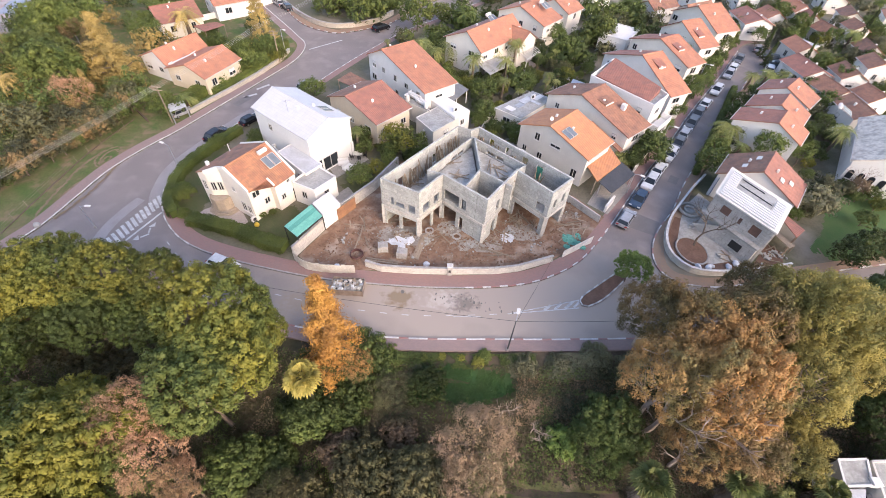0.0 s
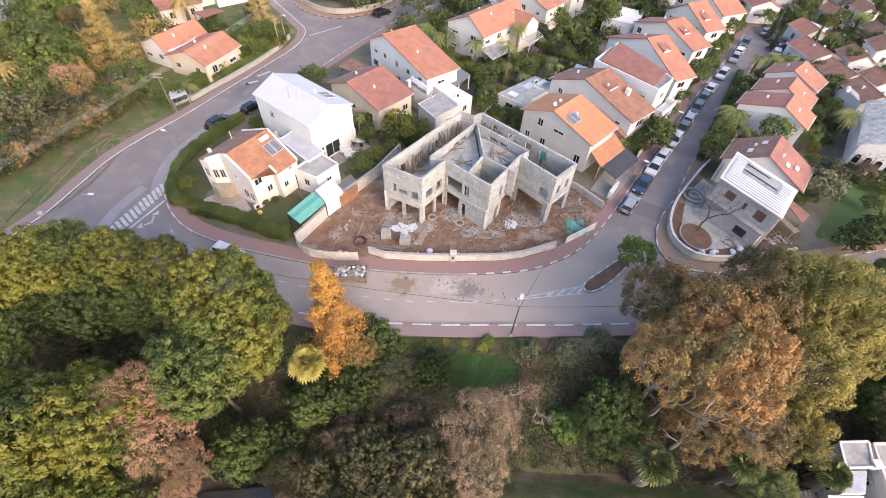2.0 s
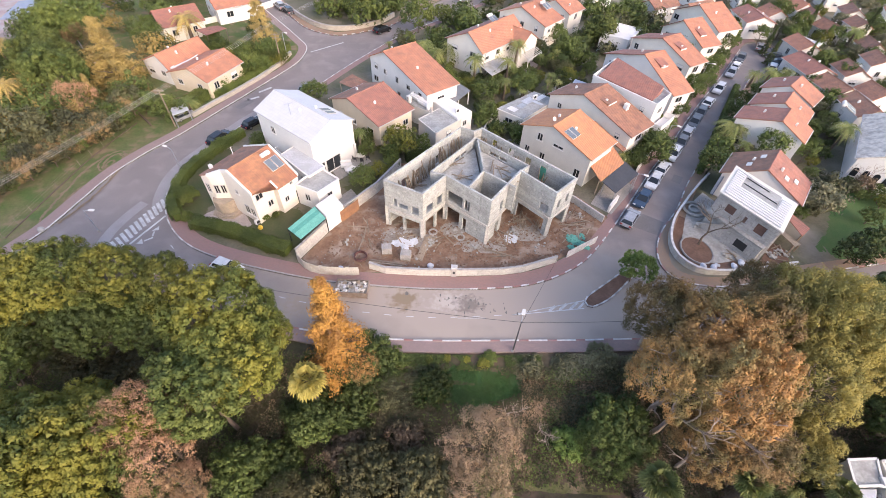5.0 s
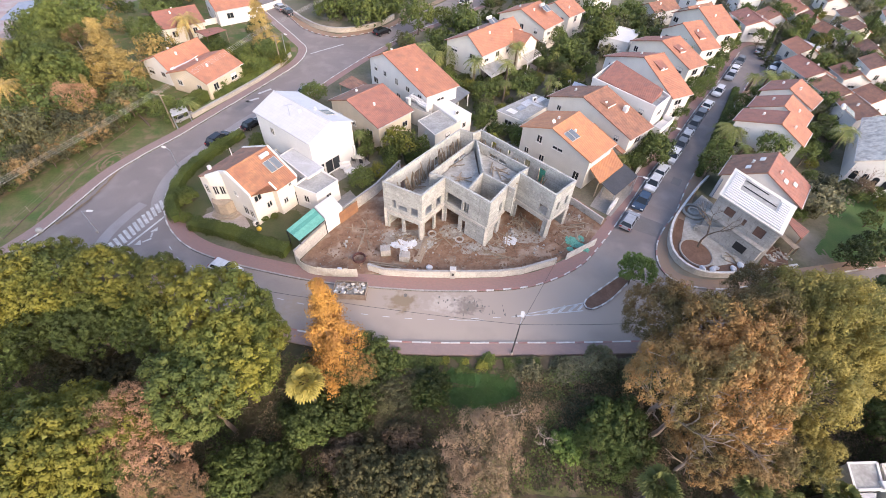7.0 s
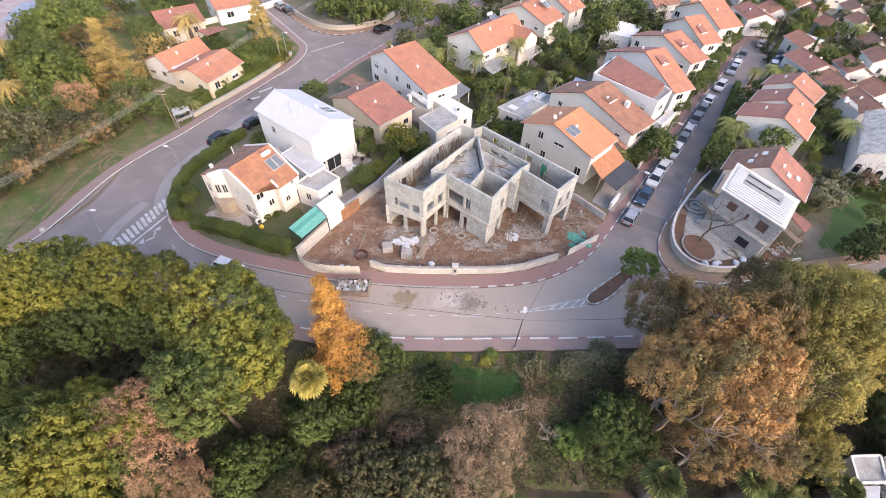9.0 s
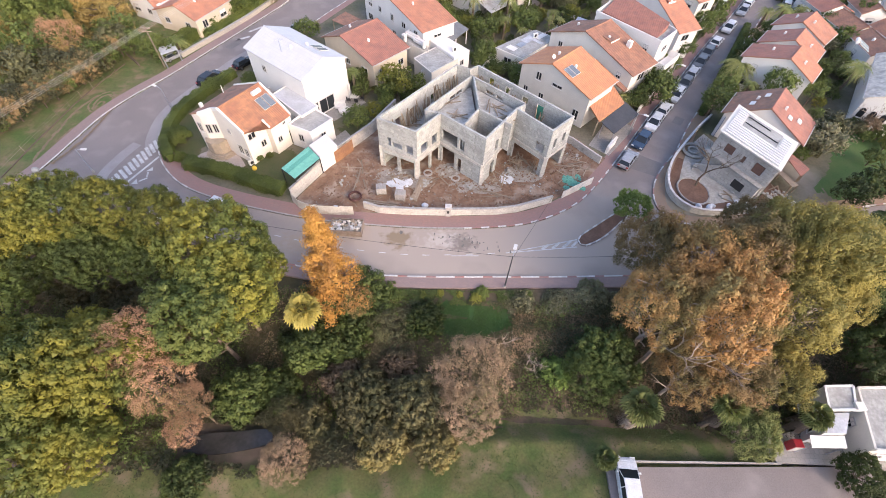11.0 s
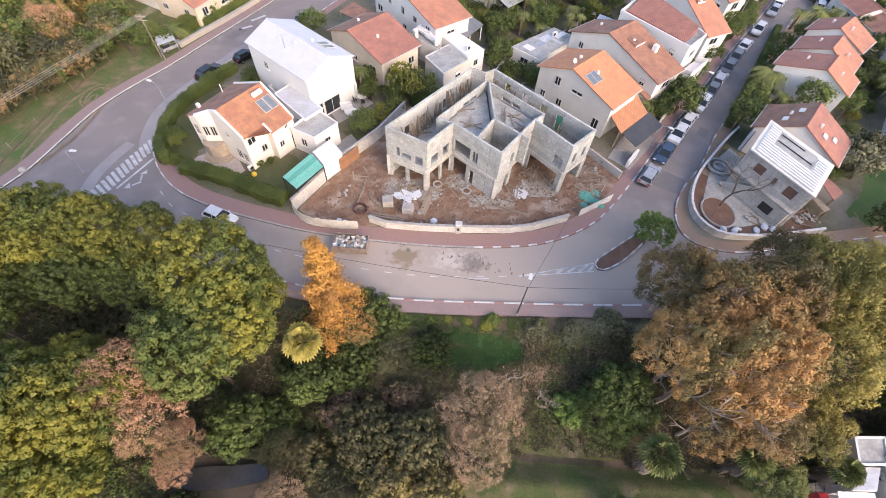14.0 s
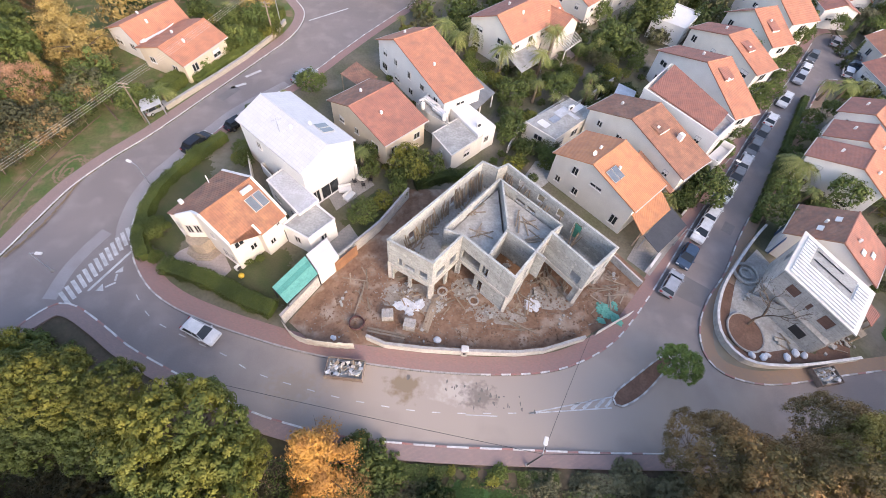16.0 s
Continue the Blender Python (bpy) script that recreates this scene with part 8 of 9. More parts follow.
st = [(24.6, 43.0, "silver"), (27.3, 47.0, "blue"), (30.2, 51.2, "white"), (32.6, 54.6, "white"), (35.4, 58.4, "white"), (37.7, 62.0, "grey"), (39.9, 65.4, "silver"), (42.2, 68.5, "grey"), (44.6, 72.2, "grey"), (46.8, 75.8, "white"), (50.9, 82.0, "white"), (55.8, 89.8, "silver"), (57.6, 92.6, "white"), (60.6, 97.6, "grey")]
for i, (x, y, c) in enumerate(st):
    j = min(range(len(L_FRO) - 1), key=lambda k: (L_FRO[k].x - x) ** 2 + (L_FRO[k].y - y) ** 2)
    d = L_FRO[min(j + 2, len(L_FRO) - 1)] - L_FRO[j - 2]
    n = Vector((d.y, -d.x, 0)).normalized()
    p = L_FRO[j] + n * 1.15
    car(p.x, p.y, 0.0, math.degrees(math.atan2(d.y, d.x)) + (180 if i % 3 else 0), M["car_" + c], {"white": "white hatchback parked along the street kerb", "silver": "silver hatchback parked along the street kerb", "blue": "dark blue hatchback parked along the street kerb", "grey": "grey hatchback parked along the street kerb"}[c], 0.93, i % 2 == 0)
car(-25.2, 31.2, 0.0, -20, M["car_white"], "white saloon car at the bend in the road", 0.9)
car(-26.4, 73.2, 0.0, 62, M["car_silver"], "silver car parked before the beige house")
car(-32.4, 61.2, 0.13, 60, M["car_black"], "dark hatchback parked in a garden drive", 0.85)
car(-36.0, 56.6, 0.0, 68, M["car_black"], "black car parked beside the hedge")
car(-17.0, 101.6, 0.0, 50, M["car_black"], "dark car parked at the stone wall", van=True)
car(-40.6, 110.0, 0.0, 130, M["car_black"], "dark car in the side road")
car(-43.4, 112.8, 0.0, 130, M["car_silver"], "silver car in the side road")
car(-4.8, 114.6, 0.0, 52, M["car_silver"], "silver car on the far road")
car(1.6, 123.6, 0.0, 52, M["car_white"], "white car on the far road")
car(68.6, 103.2, 0.0, 60, M["car_silver"], "silver car at the end of the street", 0.9)
car(69.4, 98.6, 0.0, 150, M["car_grey"], "grey hatchback parked at the end of the street", 0.9)
car(68.6, 95.2, 0.0, 150, M["car_blue"], "dark blue car parked at the end of the street", 0.9)
car(66.4, 92.8, 0.0, 60, M["car_white"], "white van parked at the end of the street", 0.95, True)
car(-44.0, 62.2, 0.13, 55, M["car_silver"], "silver car under a grey carport", 0.78)
car(17.0, 5.0, -2.1, 88, M["car_white"], "white hatchback in the lower car park", 1.0, True)

# ---- lamps, poles and cables ----
def street_lamp(x, y, h, ang, label="grey street lamp with a white head", reach=0.9, z0=0.1, metal=None):
    t = thing("street_lamp", pose(x, y, z0, 0, 0, ang), label, "street lamp")
    part("pole", tube(bmesh.new(), [(0, 0, 0), (0, 0, h * 0.5), (0, 0, h)], [0.09, 0.07, 0.05], 8), metal or M["metal"], t)
    part("arm", tube(bmesh.new(), [(0, 0, h - 0.1), (reach * 0.5, 0, h + 0.1), (reach, 0, h + 0.14)], [0.045, 0.04, 0.035], 6), M["metal"], t)
    part("head", bevelled(boxed(reach - 0.2, reach + 0.5, -0.17, 0.17, h + 0.08, h + 0.24), 0.05), M["white"], t)
    part("base", tube(bmesh.new(), [(0, 0, 0), (0, 0, 0.3)], [0.16, 0.14], 8), M["kerb_grey"], t)
    return t


street_lamp(7.2, 22.6, 5.4, 75, "dark steel street lamp with a white head", metal=plain("dark_steel", (0.07, 0.07, 0.07), 0.5))
street_lamp(-38.6, 48.8, 3.6, 160)
street_lamp(-34.4, 87.2, 4.5, -30)
street_lamp(25.8, 49.2, 3.4, -35)
street_lamp(34.6, 62.4, 3.4, -35)
street_lamp(-43.0, 36.0, 3.5, 0)
street_lamp(49.0, 86.0, 3.4, -35)


def pole(x, y, h, label="weathered wooden utility pole"):
    t = thing("utility_pole", pose(x, y, 0.1), label, "utility pole")
    part("post", tube(bmesh.new(), [(0, 0, 0), (0, 0, h)], [0.13, 0.09], 8), M["wood"], t)
    for k in (0, 1):
        part("crossarm", boxed(-0.7, 0.7, -0.05, 0.05, h - 0.35 - 0.5 * k, h - 0.25 - 0.5 * k), M["wood"], t)
    for k in range(4):
        part("insulator", tube(bmesh.new(), [(-0.6 + 0.4 * k, 0, h - 0.25), (-0.6 + 0.4 * k, 0, h - 0.1)], [0.04, 0.03], 6), M["kerb_grey"], t)
    return t


pole(-44.4, 59.6, 6.4)
pole(-34.0, 82.4, 6.2)
pole(-55.5, 27.5, 6.4)
pole(-16.6, 115.5, 7.0)


def cable(pts, sag, label, r=0.02, lines=1, gap=0.3):
    t = thing("power_line" if lines > 1 else "overhead_cable", pose(0, 0, 0), label, "cable")
    for k in range(lines):
        bm = bmesh.new()
        for p, q in zip(pts, pts[1:]):
            p, q = Vector(p), Vector(q)
            d = (q - p).normalized()
            o = Vector((-d.y, d.x, 0)) * gap * (k - (lines - 1) / 2)
            line = [p.lerp(q, i / 12) + o - Vector((0, 0, sag * 4 * (i / 12) * (1 - i / 12))) for i in range(13)]
            tube(bm, line, [r] * 13, 4)
        part("wire", bm, M["dark"] if lines == 1 else M["frame"], t)
    return t


cable([(-55.5, 27.5, 6.3), (-44.4, 59.6, 6.3), (-37.2, 84.0, 6.3), (-26, 112, 6.5)], 0.25, "four thin pale overhead power lines", 0.012, 4, 0.42)
cable([(7.3, 22.7, 5.3), (-22, 25.5, 5.3)], 0.5, "thin black overhead cable across the road", 0.018)
cable([(7.3, 22.7, 5.3), (24, 24.5, 5.0)], 0.3, "thin black overhead cable along the road", 0.018)
cable([(7.3, 22.7, 5.3), (13.6, 35.3, 2.2)], 0.3, "thin black cable towards the building site", 0.018)

# ---- building site clutter ----
rnd = random.Random(5)


def plank(parent, x, y, z, l, ang, tilt=0, w=0.14, h=0.05, material=None):
    o = part("plank", boxed(-l / 2, l / 2, -w / 2, w / 2, 0, h), material or M["wood"], parent)
    o.matrix_local = pose(x, y, z, 0, tilt, ang)
    return o


def timber_pile(x, y, z, n, spread, label, lmin=1.0, lmax=2.8, tilt=4, seed=1):
    r2 = random.Random(seed)
    t = thing("timber_pile", pose(x, y, z), label, "timber pile")
    a0 = r2.uniform(0, 180)
    for i in range(n):
        plank(t, r2.uniform(-spread, spread), r2.uniform(-spread, spread), 0.02 + i * 0.02, r2.uniform(lmin, lmax), a0 + r2.gauss(0, 35), r2.uniform(-tilt, tilt))
    return t


for i, (x, y, n, sp) in enumerate([(10.5, 41.5, 16, 1.3), (9.2, 42.2, 12, 0.9), (7.2, 38.5, 8, 0.9), (16.8, 42.6, 10, 1.2), (17.8, 41.0, 8, 1.2), (16.0, 39.6, 7, 1.0), (-5.2, 37.4, 9, 1.0), (-1.0, 37.8, 6, 1.2), (-9.8, 36.8, 5, 1.0), (6.2, 36.4, 6, 1.3), (-11.6, 38.8, 5, 1.4), (-6.2, 41.2, 10, 1.1)]):
    timber_pile(x, y, 0.2, n, sp, "scattered weathered planks on the site soil", seed=40 + i)
for i, (x, y, n, sp) in enumerate([(-5.5, 42.0, 9, 0.7), (-0.2, 48.6, 8, 0.8), (-4.4, 44.6, 8, 0.9), (0.6, 44.8, 9, 0.9), (2.0, 47.0, 6, 0.9), (5.6, 45.6, 6, 1.0), (11.4, 42.4, 6, 0.7), (6.0, 49.0, 6, 0.6)]):
    timber_pile(x, y, Z1 + 0.12, n, sp, "loose formwork planks on the upper floor slab", seed=60 + i)


for i, (x, y, n, sp) in enumerate([(0.4, 45.4, 7, 0.8), (1.6, 43.0, 5, 0.6), (5.9, 45.0, 7, 0.8), (7.2, 43.2, 5, 0.6)]):
    timber_pile(x, y, 5.91, n, sp, "loose formwork planks on the concrete roof slab", seed=90 + i)


def leaning(x, y, z, n, ang, label, seed):
    r2 = random.Random(seed)
    t = thing("leaning_props", pose(x, y, z, 0, 0, ang), label, "timber props")
    for i in range(n):
        o = part("prop", boxed(-0.05, 0.05, -0.05, 0.05, 0, r2.uniform(2.2, 3.2)), M["wood"], t)
        o.matrix_local = pose(r2.uniform(-1.5, 1.5), 0.2 + r2.uniform(0, 0.3), 0.02, r2.uniform(6, 16), r2.uniform(-12, 12), 0)
    return t


for i, (x, y, a, n) in enumerate([(-5.6, 43.0, -125, 12), (-4.6, 44.4, -125, 8), (-3.4, 46.0, -125, 10), (-2.0, 47.8, -125, 8), (-0.6, 49.6, -125, 12), (0.8, 51.2, -125, 8), (4.8, 51.0, 135, 10), (7.4, 48.4, 135, 6), (11.0, 45.2, 135, 5)]):
    leaning(x, y, Z1 + 0.12, n, a, "timber props leaning on the concrete wall", 80 + i)


def rubble(x, y, z, n, spread, label, sizes=(0.04, 0.17), material=None, seed=1, name="rubble_heap", high=0.15):
    r2 = random.Random(seed)
    t = thing(name, pose(x, y, z), label, "rubble")
    for i in range(n):
        s = r2.uniform(*sizes)
        bm = boxed(-s, s, -s * r2.uniform(0.5, 1), s * r2.uniform(0.5, 1), -s * 0.5, s * r2.uniform(0.3, 0.7))
        for v in bm.verts:
            v.co += Vector((r2.uniform(-1, 1), r2.uniform(-1, 1), r2.uniform(-1, 1))) * s * 0.3
        d = abs(r2.gauss(0, 0.55))
        a = r2.uniform(0, 6.3)
        o = part("lump", bm, material or M["slab"], t)
        o.matrix_local = pose(math.cos(a) * d * spread, math.sin(a) * d * spread, s * 0.3 + high * max(0, 1 - d), 0, 0, r2.uniform(0, 360))
    return t


for i, (x, y, n, sp) in enumerate([(-2.0, 37.2, 16, 1.6), (3.5, 36.6, 12, 1.6), (0.8, 39.4, 22, 1.5), (8.4, 39.8, 22, 1.5), (-5.5, 38.9, 20, 1.4), (-12.5, 36.2, 5, 2.2), (12.0, 37.4, 6, 1.6), (17.5, 43.6, 10, 1.6), (-3.8, 34.0, 5, 2.0)]):
    rubble(x, y, 0.2, n, sp, "broken grey concrete lumps on red soil", seed=100 + i)
for i, (x, y) in enumerate([(-5.0, 41.5), (12.0, 42.0), (-1.5, 46.5), (4.5, 41.2), (13.0, 41.5)]):
    rubble(x, y, Z1 + 0.13, 24, 1.2, "small concrete debris on the upper floor", (0.05, 0.16), seed=130 + i)


def litter(name, n, material, label, seed, area, lo, hi, long=1.0, near=0.0):
    """Loose chips strewn over the soil; long: length over width; near: crowd towards the house."""
    r2 = random.Random(seed)
    vs, fs = [], []
    x0, x1, y0, y1 = min(p[0] for p in area), max(p[0] for p in area), min(p[1] for p in area), max(p[1] for p in area)
    while len(fs) < n * 6:
        x, y = r2.uniform(x0, x1), r2.uniform(y0, y1)
        if not inside(x, y, area) or inside(x, y, SITE) or noise.noise((x * 0.5, y * 0.5, seed)) < r2.uniform(-0.5, 0.35):
            continue
        s = r2.uniform(lo, hi)
        a, h, k = r2.uniform(0, 6.3), s * r2.uniform(0.4, 0.9) / long ** 0.5, len(vs)
        ux, uy = math.cos(a) * s * long, math.sin(a) * s * long
        wx, wy = -math.sin(a) * s * 0.7, math.cos(a) * s * 0.7
        for z in (0.18, 0.2 + h):
            q = 1.0 if z < 0.19 else 0.8
            for i, j in ((-1, -1), (1, -1), (1, 1), (-1, 1)):
                e = r2.uniform(0.75, 1.1) * q
                vs.append((x + (ux * i + wx * j) * e, y + (uy * i + wy * j) * e, z))
        fs += [(k + 3, k + 2, k + 1, k), (k + 4, k + 5, k + 6, k + 7)] + [(k + i, k + (i + 1) % 4, k + 4 + (i + 1) % 4, k + 4 + i) for i in range(4)]
    me = bpy.data.meshes.new(name)
    me.from_pydata(vs, [], fs)
    me.materials.append(material)
    o = bpy.data.objects.new(name, me)
    bpy.context.scene.collection.objects.link(o)
    return tagged(o, label, "debris", kind="stuff")


for i, (x, y, rx, ry) in enumerate(((-4.8, 37.8, 3.6, 1.7), (4.2, 36.9, 3.4, 1.1), (10.2, 39.8, 2.6, 1.6), (0.6, 39.6, 1.6, 1.4))):
    ring = [(x + math.cos(a * 0.2094) * rx, y + math.sin(a * 0.2094) * ry) for a in range(30)]
    patch("dust_patch", ring, dust, "grey cement dust trodden into red soil", 0.0, 0.12, lambda u, v, z=0.206 + 0.004 * i: z + 0.0 * u)
YARD = [(-16.0, 33.6), (-14.4, 32.2), (-7, 32.5), (0.9, 32.7), (8.7, 33.8), (13.2, 35.9), (17.2, 38.8), (20.4, 43.6), (17.4, 46.2), (12.4, 45.6), (-8.6, 42.0), (-10.4, 43.0)]
chips = leaf("broken_concrete_chips", (0.42, 0.38, 0.34), (0.2, 0.16, 0.13), (0.27, 0.21, 0.17), 0.9)
litter("chips", 900, chips, "small broken concrete chips strewn over the soil", 301, YARD, 0.03, 0.1)
litter("clods", 900, leaf("soil_clods", (0.28, 0.175, 0.115), (0.19, 0.115, 0.075), (0.22, 0.14, 0.095), 0.95), "churned clods of reddish soil", 302, YARD, 0.05, 0.16)
litter("slats", 190, M["wood"], "loose timber offcuts strewn over the soil", 303, YARD, 0.035, 0.06, 8.0)
for x, y, a in ((-7.3, 35.2, 10), (-4.9, 34.4, -5)):
    t = thing("block_pallet", pose(x, y, 0.2, 0, 0, a), "cubic stack of pale concrete blocks on the soil", "block stack")
    for i in range(3):
        for j in range(2):
            for k in range(3):
                part("block", boxed(-0.6 + 0.4 * i, -0.22 + 0.4 * i, -0.5 + 0.5 * j, -0.03 + 0.5 * j, 0.1 + 0.3 * k, 0.385 + 0.3 * k), M["kerb_grey"], t)
    part("pallet", boxed(-0.65, 0.65, -0.55, 0.55, 0, 0.09), M["wood"], t)
t = thing("plank_walkway", pose(-2.9, 36.0, 0.24, 0, 0, 78), "long pale plank walkway across the soil", "walkway")
for k in range(3):
    plank(t, 0, -0.28 + 0.28 * k, 0.02, 4.2 - 0.2 * k, 0, 0, 0.26, 0.06)
t = thing("plank_walkway", pose(-7.2, 33.2, 0.24, 0, 0, -6), "two long planks behind the boundary wall", "walkway")
for k in range(2):
    plank(t, 0, 0.3 * k, 0.02, 4.0, 0, 0, 0.2, 0.06)
bag_mat = plain("white_plastic_bag", (0.68, 0.7, 0.74), 0.5)


def sack(x, y, z, s, material, label, seed, flat=False):
    r2 = random.Random(seed)
    bm = bmesh.new()
    bmesh.ops.create_icosphere(bm, subdivisions=3 if flat else 2, radius=s)
    hh = 0.35 if flat else 0.75
    for v in bm.verts:
        k = 1 + (0.75 if flat else 0.3) * noise.noise(v.co * ((5 if flat else 3) / s) + Vector((seed * 1.7, 0, 0)))
        v.co = Vector((v.co.x * (1.5 if flat else 1.1), v.co.y * (1.1 if flat else 0.85), max(v.co.z, -0.6 * s) * hh)) * k
    t = tagged(part("sack", bm, material), label, "sack")
    t.matrix_world = pose(x, y, z + 0.5 * hh * s, 0, 0, r2.uniform(0, 360))
    return t


for i, (x, y, s) in enumerate([(31.3, 35.6, 0.38), (32.5, 35.5, 0.42), (33.1, 35.8, 0.3), (35.1, 35.8, 0.42), (36.2, 36.4, 0.45), (37.1, 36.2, 0.4)]):
    sack(x, y, 0.2, s, bag_mat, "full white builders sack by the wall", i)
for i in range(9):
    sack(-5.2 + rnd.uniform(-1.1, 1.1), 36.6 + rnd.uniform(-0.7, 0.7), 0.2, rnd.uniform(0.2, 0.45), bag_mat, "crumpled pale plastic sheet on the soil", 20 + i, True)
for i in range(8):
    sack(8.0 + rnd.uniform(-0.5, 0.5), 38.4 + rnd.uniform(-0.6, 0.6), 0.2, rnd.uniform(0.2, 0.36), bag_mat, "blue white plastic bag on the soil", 40 + i, True)
sack(-1.9, 33.2, 0.2, 0.4, bag_mat, "pale bag behind the boundary wall", 61)
sack(-12.3, 32.2, 0.2, 0.3, bag_mat, "pale bag behind the fence", 62)
net = surface("green_netting", (0.1, 0.34, 0.26), (0.14, 0.4, 0.32), 0.8, 2, 10, 0.3)
for i in range(10):
    sack(16.4 + rnd.uniform(-0.9, 0.9), 38.6 + rnd.uniform(-1.1, 1.1), 0.2, rnd.uniform(0.25, 0.5), net, "crumpled green netting heap on the site", 70 + i, True)
t = thing("hose_coil", pose(-10.3, 34.0, 0.2), "coil of dark red hose on the soil", "hose")
part("coil", tube(bmesh.new(), [(math.cos(a * 0.4) * 0.75, math.sin(a * 0.4) * 0.75, 0.08 + 0.008 * a) for a in range(48)], [0.07] * 48, 5), plain("dark_red_hose", (0.1, 0.035, 0.03)), t)
for i, (x, y) in enumerate([(-1.9, 38.9), (1.6, 38.2)]):
    t = thing("concrete_ring", pose(x, y, 0.2), "pale round concrete ring on the soil", "ring")
    part("ring", tube(bmesh.new(), [(math.cos(a * 0.5236) * 0.5, math.sin(a * 0.5236) * 0.5, 0.1) for a in range(13)], [0.12] * 13, 6), M["kerb_grey"], t)


skip_paint = surface("worn_skip_paint", (0.3, 0.24, 0.2), (0.2, 0.15, 0.12), 0.8, 1.5, 8, 0.2)


def skip(x, y, ang, l, w, h, label, seed):
    t = thing("skip", pose(x, y, 0.0, 0, 0, ang), label, "skip")
    for a in ((-l / 2, l / 2, -w / 2, -w / 2 + 0.06), (-l / 2, l / 2, w / 2 - 0.06, w / 2), (-l / 2, -l / 2 + 0.06, -w / 2 + 0.062, w / 2 - 0.062), (l / 2 - 0.06, l / 2, -w / 2 + 0.062, w / 2 - 0.062)):
        part("side", boxed(*a, 0.1, h), skip_paint, t)
    part("bottom", boxed(-l / 2 + 0.06, l / 2 - 0.06, -w / 2 + 0.062, w / 2 - 0.062, 0.1, h - 0.35), M["slab"], t)
    for k in range(5):
        part("rib", boxed(-l / 2 + k * l / 4 - 0.05, -l / 2 + k * l / 4 + 0.05, -w / 2 - 0.05, -w / 2 - 0.002, 0.1, h), skip_paint, t)
    r2 = random.Random(seed)
    for k in range(70):
        s = r2.uniform(0.06, 0.24)
        o = part("waste", boxed(-s, s, -s * 0.7, s * 0.7, -s * 0.4, s * 0.4), r2.choice([M["kerb_white"], M["slab"], bag_mat, M["dark"], M["kerb_grey"], M["wood"], M["grey_render"]]), t)
        o.matrix_local = pose(r2.uniform(-l / 2 + 0.25, l / 2 - 0.25), r2.uniform(-w / 2 + 0.25, w / 2 - 0.25), h - 0.3 + r2.uniform(0, 0.3), r2.uniform(-40, 40), r2.uniform(-40, 40), r2.uniform(0, 180))
    return t


skip(-10.4, 29.1, 0, 3.6, 1.9, 1.0, "worn brown grey open skip full of waste", 3)
skip(38.4, 34.1, 14, 2.6, 1.8, 0.9, "small rusty skip full of rubble", 4)

for i, (x, y, n, sp) in enumerate([(40.6, 37.8, 26, 1.4), (42.2, 38.6, 22, 1.2), (36.4, 38.6, 14, 1.2), (33.0, 42.6, 12, 1.2), (35.0, 37.4, 8, 0.8)]):
    rubble(x, y, 0.2, n, sp, "heap of building rubble in the corner plot", (0.05, 0.22), seed=160 + i)
    timber_pile(x + 0.4, y + 0.3, 0.22, 4, 0.8, "loose boards lying in the corner plot", 0.8, 1.8, 4, 170 + i)

# round planter and leafless tree in the corner plot
t = thing("round_planter", pose(31.4, 38.2, 0.2), "round planting bed with a pale concrete rim", "planter")
part("rim", tube(bmesh.new(), [(math.cos(a * 0.2618) * 1.9, math.sin(a * 0.2618) * 2.3, 0.15) for a in range(25)], [0.12] * 25, 5), M["kerb_grey"], t)
part("soil", prism(bmesh.new(), [(math.cos(a * 0.2618) * 1.85, math.sin(a * 0.2618) * 2.25) for a in range(24)], 0.0, 0.14), M["bed"], t)
t = thing("round_well", pose(33.8, 46.0, 0.2), "round grey stone ring in the courtyard", "well ring")
part("rim", tube(bmesh.new(), [(math.cos(a * 0.2618) * 1.4, math.sin(a * 0.2618) * 1.4, 0.2) for a in range(25)], [0.2] * 25, 5), M["slab"], t)
part("inner_rim", tube(bmesh.new(), [(math.cos(a * 0.2618) * 0.7, math.sin(a * 0.2618) * 0.7, 0.25) for a in range(25)], [0.15] * 25, 5), M["slab"], t)


def bare_tree(x, y, z0, h, spread, label, seed, material=None):
    t = thing("bare_tree", pose(x, y, z0), label, "tree")
    r2 = random.Random(seed)
    bm = bmesh.new()

    def grow(p, d, l, r, depth):
        q = p + d * l * 0.55 + Vector((r2.uniform(-1, 1), r2.uniform(-1, 1), 0)) * l * 0.08
        e = p + d * l
        tube(bm, [p, q, e], [r, r * 0.8, r * 0.6], 5, False)
        if depth:
            for k in range(3):
                v = (d + Vector((r2.uniform(-1, 1), r2.uniform(-1, 1), r2.uniform(-0.3, 0.6))) * spread).normalized()
                grow(e, v, l * r2.uniform(0.6, 0.85), r * 0.58, depth - 1)
    grow(Vector((0, 0, 0)), Vector((0.05, 0, 1)), h * 0.32, h * 0.022, 4)
    part("branching", bm, material or M["bark_pale"], t)
    return t


bare_tree(32.0, 39.2, 0.2, 7.2, 1.05, "leafless grey tree in the round bed", 1, M["bark"])
bare_tree(6.5, 16.5, ground_z(6.5, 16.5), 4.0, 1.1, "fallen pale bare branches in the ravine", 2)
bare_tree(9.5, 15.4, ground_z(9.5, 15.4), 4.0, 1.2, "tangled bare thicket in the ravine", 3)
for i, (x, y, h) in enumerate(((20.4, 16.0, 13.6), (24.2, 15.0, 13.8))):
    bare_tree(x, y, ground_z(x, y) - 0.1, h, 0.7, "pale bare limbs rising through rusty gum foliage", 4 + i)
bare_tree(60, 53, 0.1, 5, 0.9, "leafless tree beside the white hall", 6)

